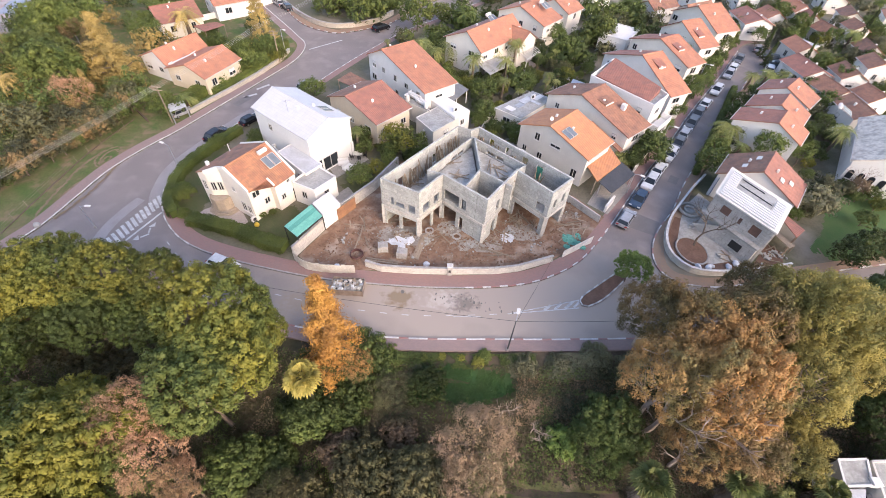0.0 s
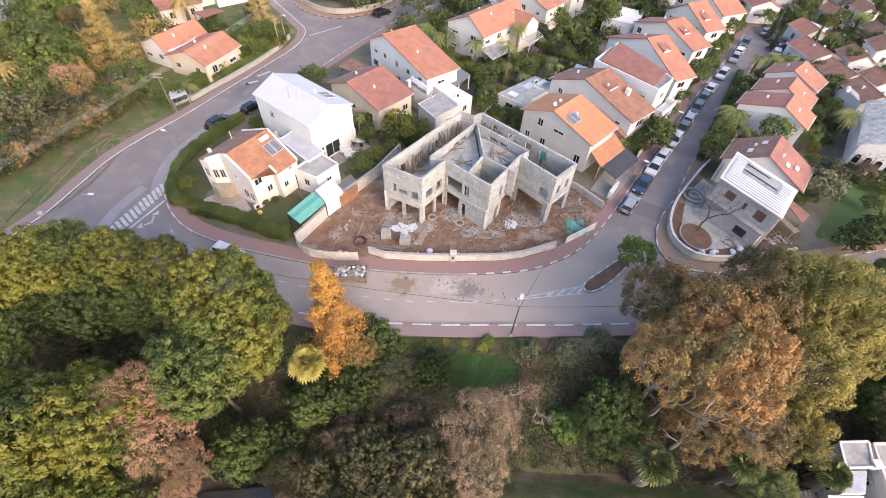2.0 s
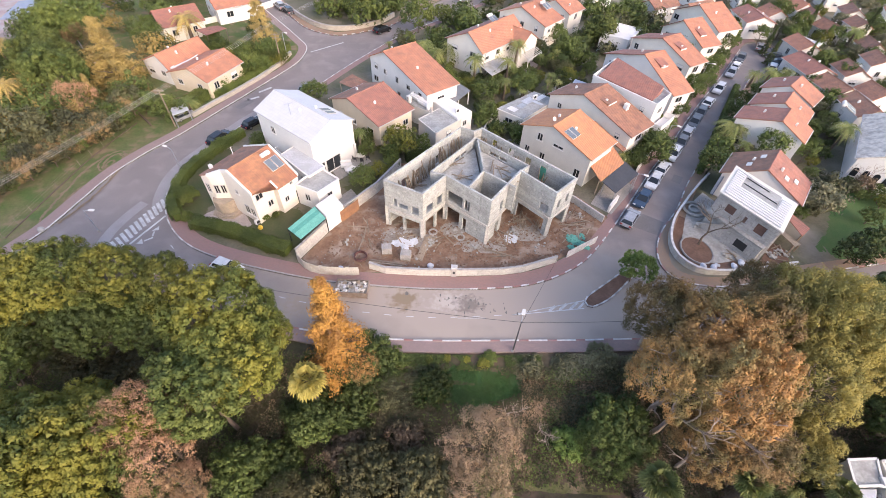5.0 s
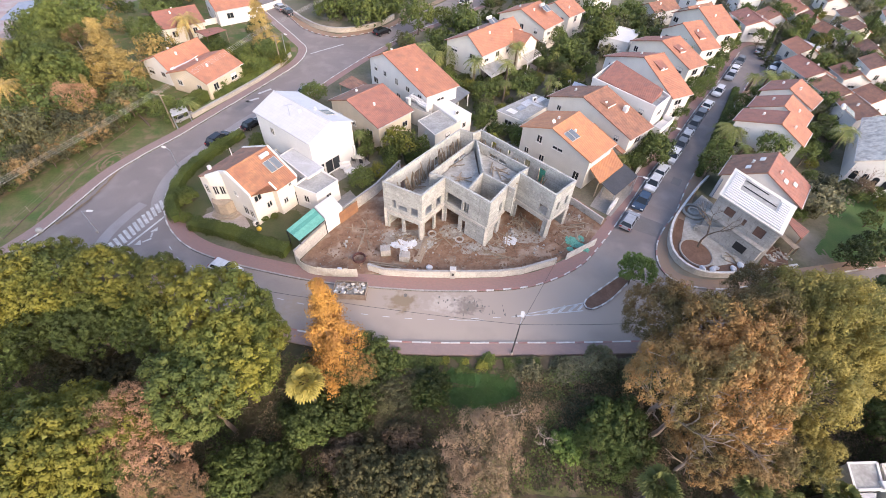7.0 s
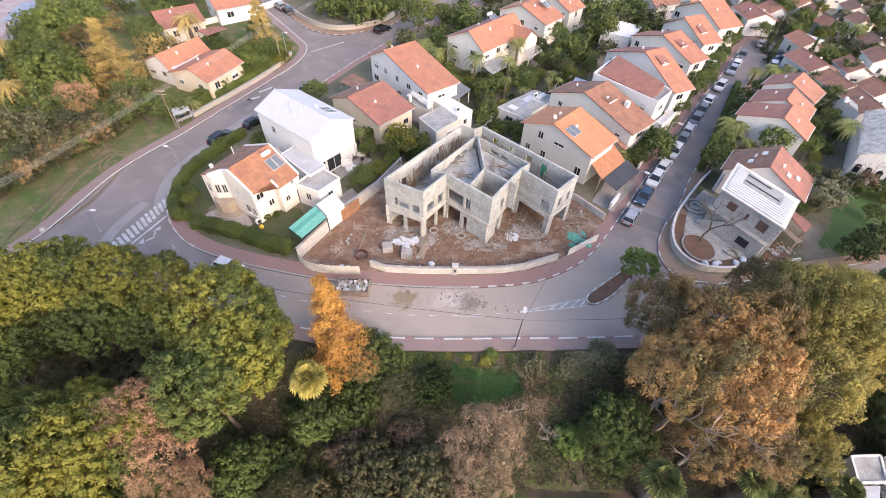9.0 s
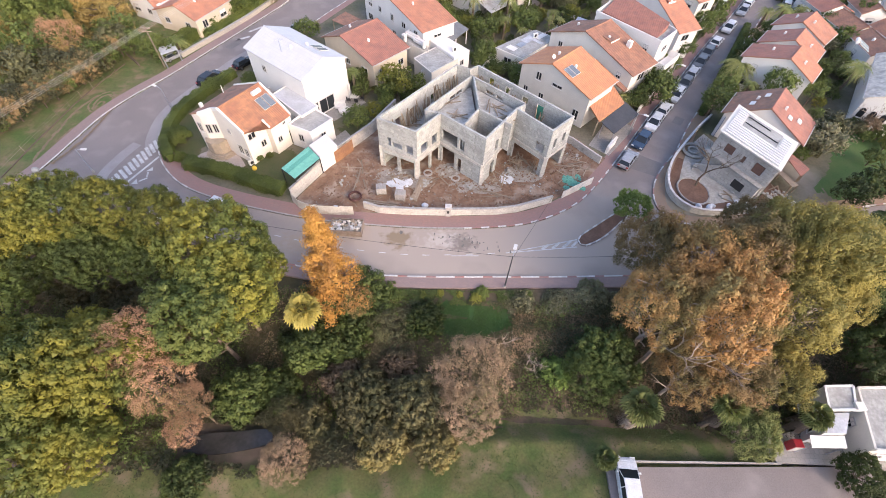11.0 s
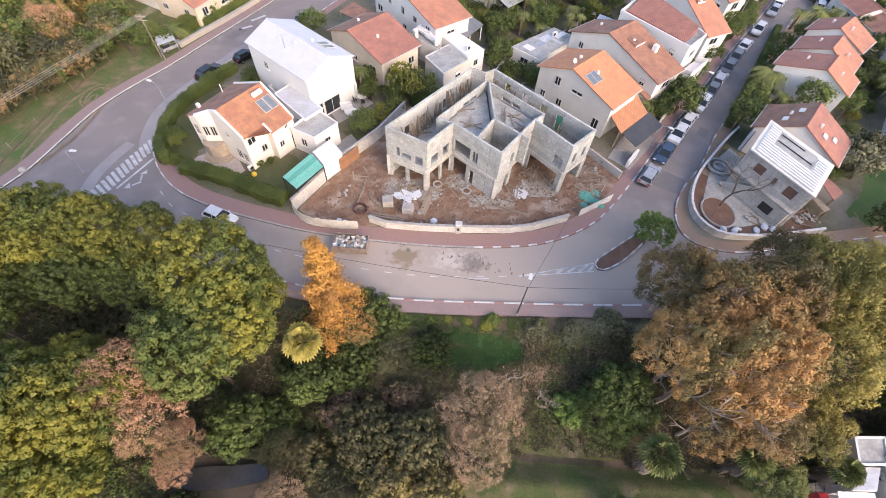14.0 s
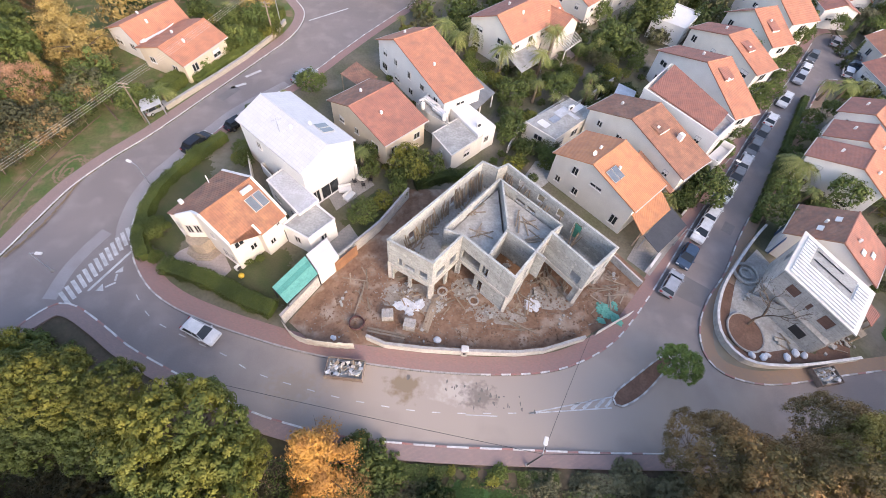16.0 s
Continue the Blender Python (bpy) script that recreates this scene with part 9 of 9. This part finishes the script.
# patio furniture
def chair(x, y, z, ang):
    t = thing("patio_chair", pose(x, y, z, 0, 0, ang), "dark grey patio chair beside a table", "chair", "patio chairs")
    part("seat", boxed(-0.24, 0.24, -0.24, 0.24, 0.42, 0.47), M["dark"], t)
    part("backrest", boxed(-0.24, 0.24, 0.2, 0.24, 0.48, 0.95), M["dark"], t)
    for a in (-0.2, 0.2):
        for b in (-0.2, 0.2):
            part("leg", boxed(a - 0.02, a + 0.02, b - 0.02, b + 0.02, 0, 0.42), M["dark"], t)


t = thing("patio_table", pose(-13.6, 53.6, 0.2), "round grey patio table", "table")
part("tabletop", tube(bmesh.new(), [(0, 0, 0.7), (0, 0, 0.75)], [0.7, 0.7], 16), M["grey_render"], t)
part("leg", tube(bmesh.new(), [(0, 0, 0), (0, 0, 0.7)], [0.2, 0.06], 8), M["dark"], t)
for k in range(5):
    a = k * 1.2566
    chair(-13.6 + math.cos(a) * 1.05, 53.6 + math.sin(a) * 1.05, 0.2, math.degrees(a) - 90)
for i, (x, y, a) in enumerate(((-15.4, 51.6, 20), (-14.6, 50.6, 60))):
    t = thing("garden_sofa", pose(x, y, 0.2, 0, 0, a), "white cushioned garden sofa on the patio", "sofa")
    part("seat", boxed(-0.8, 0.8, -0.4, 0.4, 0.1, 0.45, bevel=0.05), M["white"], t)
    part("backrest", boxed(-0.8, 0.8, 0.28, 0.45, 0.46, 0.85, bevel=0.05), M["white"], t)
t = tagged(part("garden_ball", tube(bmesh.new(), [(0, 0, -0.3), (0, 0, -0.18), (0, 0, 0), (0, 0, 0.18), (0, 0, 0.3)], [0.05, 0.26, 0.32, 0.26, 0.05], 12), plain("yellow_plastic", (0.75, 0.5, 0.05))), "yellow plastic ball on the villa lawn", "ball")
t.location = (-23.6, 37.9, 0.42)
t = tagged(part("boulder", bmesh.new(), M["slab"]), "pale boulder on the grass verge", "boulder")
bm = bmesh.new()
bmesh.ops.create_icosphere(bm, subdivisions=2, radius=0.38)
for v in bm.verts:
    v.co *= 1 + 0.3 * noise.noise(v.co * 2)
bm.to_mesh(t.data)
bm.free()
t.location = (-49.9, 35.6, 0.3)

# lower right buildings by the car park
flat_house("lower_house", [(34.5, 11.2), (35.1, 13.3), (37.7, 13.5), (36.9, 11.4)], 1.2, M["white"], M["slab"], "small white building with a grey concrete roof", 0.15, False, z0=-2.4)
flat_house("lower_annex", [(33.4, 9.3), (34.4, 11.1), (36.6, 11.2), (35.4, 9.4)], 0.8, M["white"], M["pale_sheet"], "white annex with a pale sheet roof", 0.0, True, z0=-2.4, seed=21)
flat_house("lower_house", [(36.9, 8.2), (38.2, 13.4), (46, 14), (46, 8.0)], 0.9, M["grey_render"], M["slab"], "grey roofed house beside the car park", 0.3, True, z0=-2.4, seed=22)
part("roof_box", boxed(36.9, 37.7, 11.3, 12.0, 0.8, 1.5, bevel=0.03), M["white"], bpy.data.objects["lower_annex"])
aw2 = thing("white_awning", pose(0, 0, 0), "white cloth awning before the lower building", "awning")
part("canopy", prism(bmesh.new(), [(32.4, 8.3), (32.4, 9.2), (35.4, 9.3), (35.4, 8.4)], [0.2, 0.5, 0.5, 0.2], [0.25, 0.55, 0.55, 0.25]), M["white"], aw2)
for x in (32.5, 35.3):
    part("post", boxed(x - 0.04, x + 0.04, 8.4, 8.48, -2.1, 0.22), M["metal"], aw2)
cab = thing("red_cabinet", pose(32.3, 8.9, -2.09), "small red vending cabinet beside the awning", "cabinet")
part("body", boxed(-0.4, 0.4, -0.35, 0.35, 0, 1.25, bevel=0.03), plain("red_paint", (0.45, 0.03, 0.04), 0.4), cab)
part("door", boxed(-0.34, 0.34, -0.37, -0.352, 0.1, 1.15), M["frame"], cab)

# ---- distant town ----
town = [(70.4, 88.6, 98, 7.2, 6.0), (69.8, 79.0, 99, 6.0, 5.0), (69.7, 71.0, 90, 6.2, 5.0), (78.0, 87.3, 88, 5.0, 4.6), (73.6, 98.0, 94, 5.6, 4.6), (69.4, 112.6, 92, 8.0, 6.5), (86.2, 110.1, 100, 5.0, 4.2), (97.7, 120.6, 75, 5.5, 4.4), (84.8, 90.5, 81, 5.0, 4.2), (77.2, 118.6, 95, 5.0, 4.4), (85.3, 116.3, 82, 4.4, 4.0), (75.4, 76.4, 96, 4.4, 4.4), (90.0, 100.5, 83, 4.6, 4.2), (94.0, 112.0, 89, 4.4, 4.0), (84.6, 122.4, 101, 6.0, 4.4), (88, 131, 80, 7, 5), (101, 134, 80, 7, 5), (76, 131, 85, 7, 5), (98, 94, 70, 5, 4.4), (110, 122, 65, 6, 4.6), (112, 106, 82, 6, 4.6), (64, 131, 30, 8, 5), (58.5, 118, 30, 8, 5), (49, 118, 30, 8, 5)]
for x, y, z, r in ((45.2, 78.6, 1.5, 1.4), (48.0, 82.0, 1.8, 1.6), (50.6, 86.2, 1.5, 1.4), (53.0, 90.2, 1.9, 1.7), (56.0, 94.6, 1.6, 1.5), (62.0, 102.6, 1.5, 1.4)):
    tree("far", x, y, z, r, M["leaf_green"], "leafy green tree above the street wall", base=0.1, limbs=4)
for i, (x, y, a, l, w) in enumerate(town):
    d = Vector((math.cos(radians(a)), math.sin(radians(a)))) * l / 2
    gable_house(x - d.x, y - d.y, a, w, l, 2.9 + 0.4 * (i % 3), 1.2, 0.5, (M["white"], M["cream"], M["white"])[i % 3], (M["roof_red"], M["roof_rust"], M["roof_brown"], M["roof_rust"], M["roof_orange"])[i % 5], "small town house with a weathered tile roof", 0.3, 1, 200 + i, "hillside town houses")
flat_house("town_house", [(73.0, 102.4), (76.2, 104.6), (79.0, 99.8), (76.0, 97.8)], 3.0, M["white"], M["pale_sheet"], "low white house with a pale flat roof", 0.15, True, seed=61)
for i, (x, y, z, r) in enumerate(((58.6, 99.4, 3.0, 2.3), (65.2, 109.8, 2, 1.8), (66.3, 84.2, 1.6, 1.9), (65.6, 79.4, 1.8, 2.2), (64.8, 74.6, 2, 2.3), (64.4, 69.7, 2, 2.3), (74.0, 83.2, 1.6, 1.8), (82.0, 104.6, 3, 2.6), (80.6, 110.4, 2.6, 2.4), (75.4, 109.6, 3, 2.6), (90.2, 106.0, 3, 2.4), (86.0, 98.4, 2.6, 2.4), (81.0, 94.4, 2, 2.0), (80.4, 82.6, 1.8, 2.0), (89.6, 86.4, 2.4, 2.6), (73.8, 92.6, 1.6, 1.6), (93.4, 116.6, 3, 2.6), (90.2, 121.6, 3, 2.6), (99.6, 112.6, 3, 3.0), (80.4, 125.6, 3, 2.8), (72.6, 122.0, 3, 2.8), (96.0, 104.0, 3, 2.8), (51.2, 91.8, 1.8, 1.8), (64.2, 88.0, 1.2, 1.4))):
    tree("far", x, y, z * 0.8, r * 0.74, M[("leaf_green", "leaf_sage", "leaf_olive", "leaf_green", "leaf_sage")[i % 5]], "leafy garden tree between town houses", base=0.1, limbs=4)
for x, y, h in ((67.4, 99.4, 2.6), (73.2, 93.9, 2.6), (66.2, 94.6, 2.2), (83.2, 112.6, 3.0), (93.6, 108.6, 3.4), (89.8, 93.4, 3.6)):
    tree("cone", x, y, 0.1 + h, 1.0, M["leaf_dark"], "slim dark cypress beside a town house", base=0.1, tall=h * 0.8)
for x, y, z, r in ((57.4, 83.6, 3.2, 1.7), (64.6, 85.6, 3.0, 1.8), (88.2, 104.4, 4.6, 2.6)):
    palm(x, y, z, r, M["leaf_palm"], "garden palm beside a town house", 0.1)
hall = gable_house(61.8, 52.4, 55, 7.5, 15, 4.4, 2.0, 0.5, M["white"], M["mottled"], "long white hall with arched windows and a mottled grey roof", seed=31, windows=False)
for yy in (-2.2, -0.9, 0.4, 1.7, 3.0):
    bm = bmesh.new()
    outline = [(-0.38, 1.5), (0.38, 1.5)] + [(0.38 * math.cos(a * math.pi / 8), 2.5 + 0.38 * math.sin(a * math.pi / 8)) for a in range(9)]
    faces = [[bm.verts.new((x, yy + u, v)) for u, v in outline] for x in (-0.05, -0.004)]
    bm.faces.new(faces[0]), bm.faces.new(faces[1][::-1])
    for i in range(len(outline)):
        j = (i + 1) % len(outline)
        bm.faces.new((faces[0][j], faces[0][i], faces[1][i], faces[1][j]))
    bmesh.ops.recalc_face_normals(bm, faces=bm.faces)
    part("arched_window", bm, M["glass"], hall)
    part("sill", boxed(-0.12, -0.002, yy - 0.48, yy + 0.48, 1.4, 1.49), M["white"], hall)
gable_house(-62.5, 93.0, 40, 9, 8, 3.2, 1.8, 0.5, M["cream"], M["roof_red"], "low house with a dusky red tile roof", seed=32, floors=1)
gable_house(-55.5, 103.5, 40, 8, 9, 3.4, 1.8, 0.5, M["white"], M["roof_orange"], "white house with orange tiles behind a palm", seed=33, floors=1)
gable_house(30, 122, 48, 9, 9, 5, 2.2, 0.5, M["cream"], M["roof_orange"], "cream house with orange tiles among far trees", seed=35)
gable_house(-1, 134, 50, 10, 9, 5, 2.2, 0.5, M["cream"], M["roof_orange"], "cream house with orange tiles beside the far road", seed=36)

# ---- planting between the houses ----
def blocked(x, y, r):
    for fx, fy, ang, w, l in FOOT:
        dx, dy = x - fx, y - fy
        u = dx * math.cos(ang) + dy * math.sin(ang)
        v = -dx * math.sin(ang) + dy * math.cos(ang)
        if -r * 0.7 < u < l + r * 0.7 and abs(v) < w / 2 + r * 0.7:
            return True
    if inside(x, y, ROAD):
        return True
    return any((p.x - x) ** 2 + (p.y - y) ** 2 < (r * 0.7 + 1.2) ** 2 for p in ALL_KERB)


ROAD = [(p.x, p.y) for p in road_ring]
ALL_KERB = L_OUT[::2] + L_FAR[::2] + L_INN[::2] + L_FRO[::2] + L_RIG[::2] + L_NEA[::2]
for q in ([(-20.0, 43.1), (-17.8, 46.9), (-14.7, 44.7), (-16.8, 41.7)], [(-5.5, 60.8), (-2.6, 57.1), (1.2, 61.5), (-1.7, 65.2)], [(-3.6, 66.0), (-1.3, 67.6), (2.9, 63.4), (0.6, 61.0)], [(7.0, 65.6), (11.1, 62.6), (17.4, 69.6), (13.8, 72.1)], [(22.6, 68.0), (31.0, 60.4), (34.6, 66.9), (28.0, 77.5)], [(-4.6, 67.6), (-1.0, 65.4), (2.7, 71.6), (-0.2, 74.2)], [(19.4, 50.6), (20.6, 48.0), (24.9, 52.6), (23.7, 55.6)]):
    cx, cy = sum(p[0] for p in q) / 4, sum(p[1] for p in q) / 4
    FOOT.append((cx - 3, cy, 0.0, 7, 6))
rnd = random.Random(77)
KINDS = [("leaf_green", "leafy green garden tree between the houses"), ("leaf_dark", "dark green garden tree between the houses"), ("leaf_hedge", "bright green garden shrub between the houses"), ("leaf_olive", "yellowish garden shrub between the houses"), ("leaf_grey", "grey green garden shrub between the houses")]


def fill(n, x0, x1, y0, y1, r0, r1, test=None, palms=0.06):
    made = 0
    for _ in range(n * 12):
        if made >= n:
            break
        x, y, r = rnd.uniform(x0, x1), rnd.uniform(y0, y1), rnd.uniform(r0, r1)
        if blocked(x, y, r) or (test and not test(x, y)):
            continue
        made += 1
        if rnd.random() < palms:
            palm(x, y, rnd.uniform(2.5, 4.5), r * 0.9, M["leaf_palm"], "garden palm with arching fronds", 0.1)
            continue
        k, lab = KINDS[min(int(rnd.random() ** 1.6 * 5), 4)]
        tree("far", x, y, 0.1 + r * rnd.uniform(0.7, 1.1), r, M[k], lab, "shrub" if r < 1.5 else "tree", base=0.1, name="shrub" if r < 1.5 else "tree", limbs=4)


def grove(name, n, x0, x1, y0, y1, r0, r1, material, label, seed, test=None, fine=False):
    """Uncounted distant trees and shrubs as one mesh."""
    rng = np.random.default_rng(seed)
    cs, ns, sz, made = [], [], [], 0
    for _ in range(n * 12):
        if made >= n:
            break
        x, y, r = rnd.uniform(x0, x1), rnd.uniform(y0, y1), rnd.uniform(r0, r1)
        if blocked(x, y, r) or (test and not test(x, y)):
            continue
        made += 1
        c, nn, kk = lobed(rng, 6, 7, 42 if fine else 22, 0.46, 0.5, rnd.uniform(0.7, 1.4), 0, -0.3, core=36 if fine else 10, inner=1.6 if fine else 3.0)
        sz.append((0.054 if fine else 0.078) * r * kk)
        cs.append(c * r + np.array([x, y, 0.1 + r * 0.8]))
        ns.append(nn)
    c = np.concatenate(cs)
    return tagged(part(name, quads(name, c, np.concatenate(ns), np.concatenate(sz), rng, 0.7, material), material), label, "trees", kind="stuff")


fill(190, -14, 30, 54, 88, 0.5, 1.6, lambda x, y: not (-9 < x < 17 and y < 56.5) and not (18 < x < 27 and y < 55))
fill(12, -32, -16, 52, 66, 0.6, 1.2, lambda x, y: not inside(x, y, [(-25, 37), (-12, 38), (-11, 55), (-18, 56), (-22, 44)]))
fill(50, 34, 66, 44, 90, 0.7, 1.6, lambda x, y: x > 46 and y > 40 or y > 52)
fill(20, -52, -34, 62, 96, 1.0, 2.2)
for i in range(15):
    f = i / 14
    x, y = -59.5 + 8.0 * f, 40.0 + 22.0 * f
    tree("far", x + rnd.uniform(-0.8, 0.8), y + rnd.uniform(-0.8, 0.8), rnd.uniform(1.4, 2.4), rnd.uniform(1.8, 2.8), M[("leaf_umber", "leaf_grey", "leaf_green", "leaf_umber", "leaf_grey")[i % 5]], ("dull brown shrub in the verge hedgerow", "grey green shrub in the verge hedgerow", "green shrub in the verge hedgerow", "dull brown shrub in the verge hedgerow", "grey green shrub in the verge hedgerow")[i % 5], "shrub", "verge hedgerow", base=0.1, name="shrub", limbs=4)
west = lambda x, y: not inside(x, y, [(-66, 40), (-46, 40), (-42, 62), (-52, 66)])
for i, (k, words) in enumerate((("leaf_green", "distant green trees among the houses"), ("leaf_dark", "distant dark green trees among the houses"), ("leaf_grey", "distant grey green trees among the houses"))):
    grove("distant_trees", 24, -16, 50, 86, 126, 1.2, 2.8, M[k], words, 300 + i)
    grove("distant_trees", 110, 62, 125, 66, 145, 0.7, 1.6, M[("leaf_green", "leaf_sage", "leaf_grey")[i]], words, 310 + i)
    grove("distant_trees", 24, -90, -52, 48, 125, 1.6, 3.4, M[("leaf_straw", "leaf_dark", "leaf_green")[i]], words, 320 + i, west, True)
    grove("distant_trees", 13, -40, 4, 98, 140, 1.4, 2.8, M[k], words, 330 + i)


# ---- undergrowth of the ravine ----
def undergrowth(name, n, material, label, seed, lo, hi, size, x0=-46, x1=46, d0=0.6, d1=13.5, cut=0.0):
    rng = np.random.default_rng(seed)
    x = rng.uniform(x0, x1, n)
    edge = np.minimum(21.0 + 0.045 * x + np.where(x < 0, 0.006 * x * x, 0), 30)
    y = edge - rng.uniform(d0, d1, n)
    keep, cs = [], []
    for xx, yy in zip(x, y):
        v = noise.noise((xx * 0.28 + seed * 3.7, yy * 0.28, 0.5))
        f = noise.noise((xx * 1.1, yy * 1.1, seed))
        if v + 0.35 * f < cut or inside(xx + 1.2 * f, yy + 1.6 * f, LAWN) or inside(xx + 0.9 * f, yy + 0.9 * f, [(-2.4, 17.2), (-1.5, 20.3), (3, 20.9), (7.6, 20.3), (8, 18.6), (4, 17.0)]) or (-21 < xx < -12 and yy < 8.2 and yy > 5):
            continue
        top = lo + (hi - lo) * max(0.0, min(1.0, 0.5 + v + 0.6 * f))
        cs.append((xx, yy, ground_z(xx, yy) + top * (1 - rng.uniform(0, 1) ** 2 * 0.5)))
    c = np.array(cs)
    nn = rng.normal(size=c.shape) * 0.35 + np.array([0, 0.0, 0.9])
    return tagged(part(name, quads(name, c, nn, size, rng, 0.55, material), material), label, "undergrowth", kind="stuff")


undergrowth("undergrowth", 50000, M["leaf_green"], "tangled green undergrowth on the ravine slope", 1, 0.15, 1.1, 0.1, cut=0.06)
# dark leaves over the ravine floor paint the shade between the trees
undergrowth("undergrowth", 105000, M["leaf_shade_scrub"], "ravine undergrowth with deep shade put into its colour", 2, 0.1, 0.9, 0.11, cut=-0.6)
undergrowth("undergrowth", 32000, M["leaf_shade_scrub"], "dark scrub along the water", 7, 0.1, 1.0, 0.13, x0=-34, x1=-4, d0=12, d1=21, cut=-0.3)
undergrowth("undergrowth", 50000, M["leaf_brown"], "withered brown scrub in the ravine", 3, 0.1, 0.9, 0.09, cut=0.12)
undergrowth("undergrowth", 30000, M["leaf_grey"], "grey green scrub in the ravine", 4, 0.2, 1.4, 0.1, cut=0.18)
for x, y, r in ((-1.3, 21.3, 0.55), (0.5, 21.5, 0.5), (2.5, 21.5, 0.45), (4.2, 21.2, 0.75)):
    tree("bush", x, y, -0.2, r, M["leaf_flower"], "yellow flowering bush at the pavement edge", "shrub", "flowering bushes", name="flowering_bush")
undergrowth("undergrowth", 7000, M["leaf_green"], "green scrub at the head of the ravine", 12, 0.1, 0.9, 0.12, x0=-33, x1=-21, d0=12, d1=19, cut=-0.9)
undergrowth("undergrowth", 9000, M["leaf_green"], "low green weeds along the pavement", 8, 0.08, 0.5, 0.1, x0=-6, x1=10, d0=-0.75, d1=0.9, cut=-0.35)
undergrowth("undergrowth", 9000, M["leaf_sage"], "low grey green scrub along the pavement", 9, 0.1, 0.6, 0.1, x0=7, x1=24, d0=-0.9, d1=1.5, cut=-0.4)
undergrowth("undergrowth", 14000, M["leaf_fawn"], "reddish brown leaf litter on the slope", 10, 0.03, 0.25, 0.1, x0=8, x1=20, d0=1.0, d1=5.5, cut=-0.4)


def tufts(name, pts, n, material, label, seed, size=0.07, tall=0.12):
    rng = np.random.default_rng(seed)
    x0, x1, y0, y1 = min(p[0] for p in pts), max(p[0] for p in pts), min(p[1] for p in pts), max(p[1] for p in pts)
    cs = []
    for x, y in zip(rng.uniform(x0, x1, n), rng.uniform(y0, y1, n)):
        f = noise.noise((x * 0.9, y * 0.9, seed))
        if inside(x + f, y + f, pts) and f > -0.35:
            cs.append((x, y, ground_z(x, y) + 0.05 + rng.uniform(0, tall)))
    c = np.array(cs)
    nn = rng.normal(size=c.shape) * 0.7 + np.array([0, -0.3, 0.5])
    return tagged(part(name, quads(name, c, nn, size, rng, 0.35, material), material), label, "grass", kind="stuff")


M["leaf_grass"] = leaf("grass_blades", (0.04, 0.1, 0.022), (0.06, 0.115, 0.03), (0.03, 0.07, 0.018))
M["leaf_meadow"] = leaf("meadow_blades", (0.07, 0.11, 0.026), (0.105, 0.112, 0.036), (0.06, 0.09, 0.024))
tufts("grass_tufts", [(-2.4, 17.2), (-1.5, 20.6), (3, 21.2), (8.0, 20.6), (8.4, 18.4), (4, 16.8)], 14000, M["leaf_grass"], "green grass tufts on the ravine bank", 11)
tufts("grass_tufts", [(10.0, 14.2), (12.5, 16.8), (15.8, 17.2), (14.8, 14.6), (12, 13.4)], 6000, M["leaf_grass"], "green grass tufts beside the shrubs", 12)
tufts("lawn_tufts", [(-28, 4), (-5, 5.6), (0, 8.3), (7, 10.8), (12, 11.8), (16, 11.0), (27, 10.4), (33, 7.2), (18, 6.6), (17, -2), (-28, -4)], 40000, M["leaf_meadow"], "short patchy grass tufts on the lower lawn", 13, 0.08, 0.08)
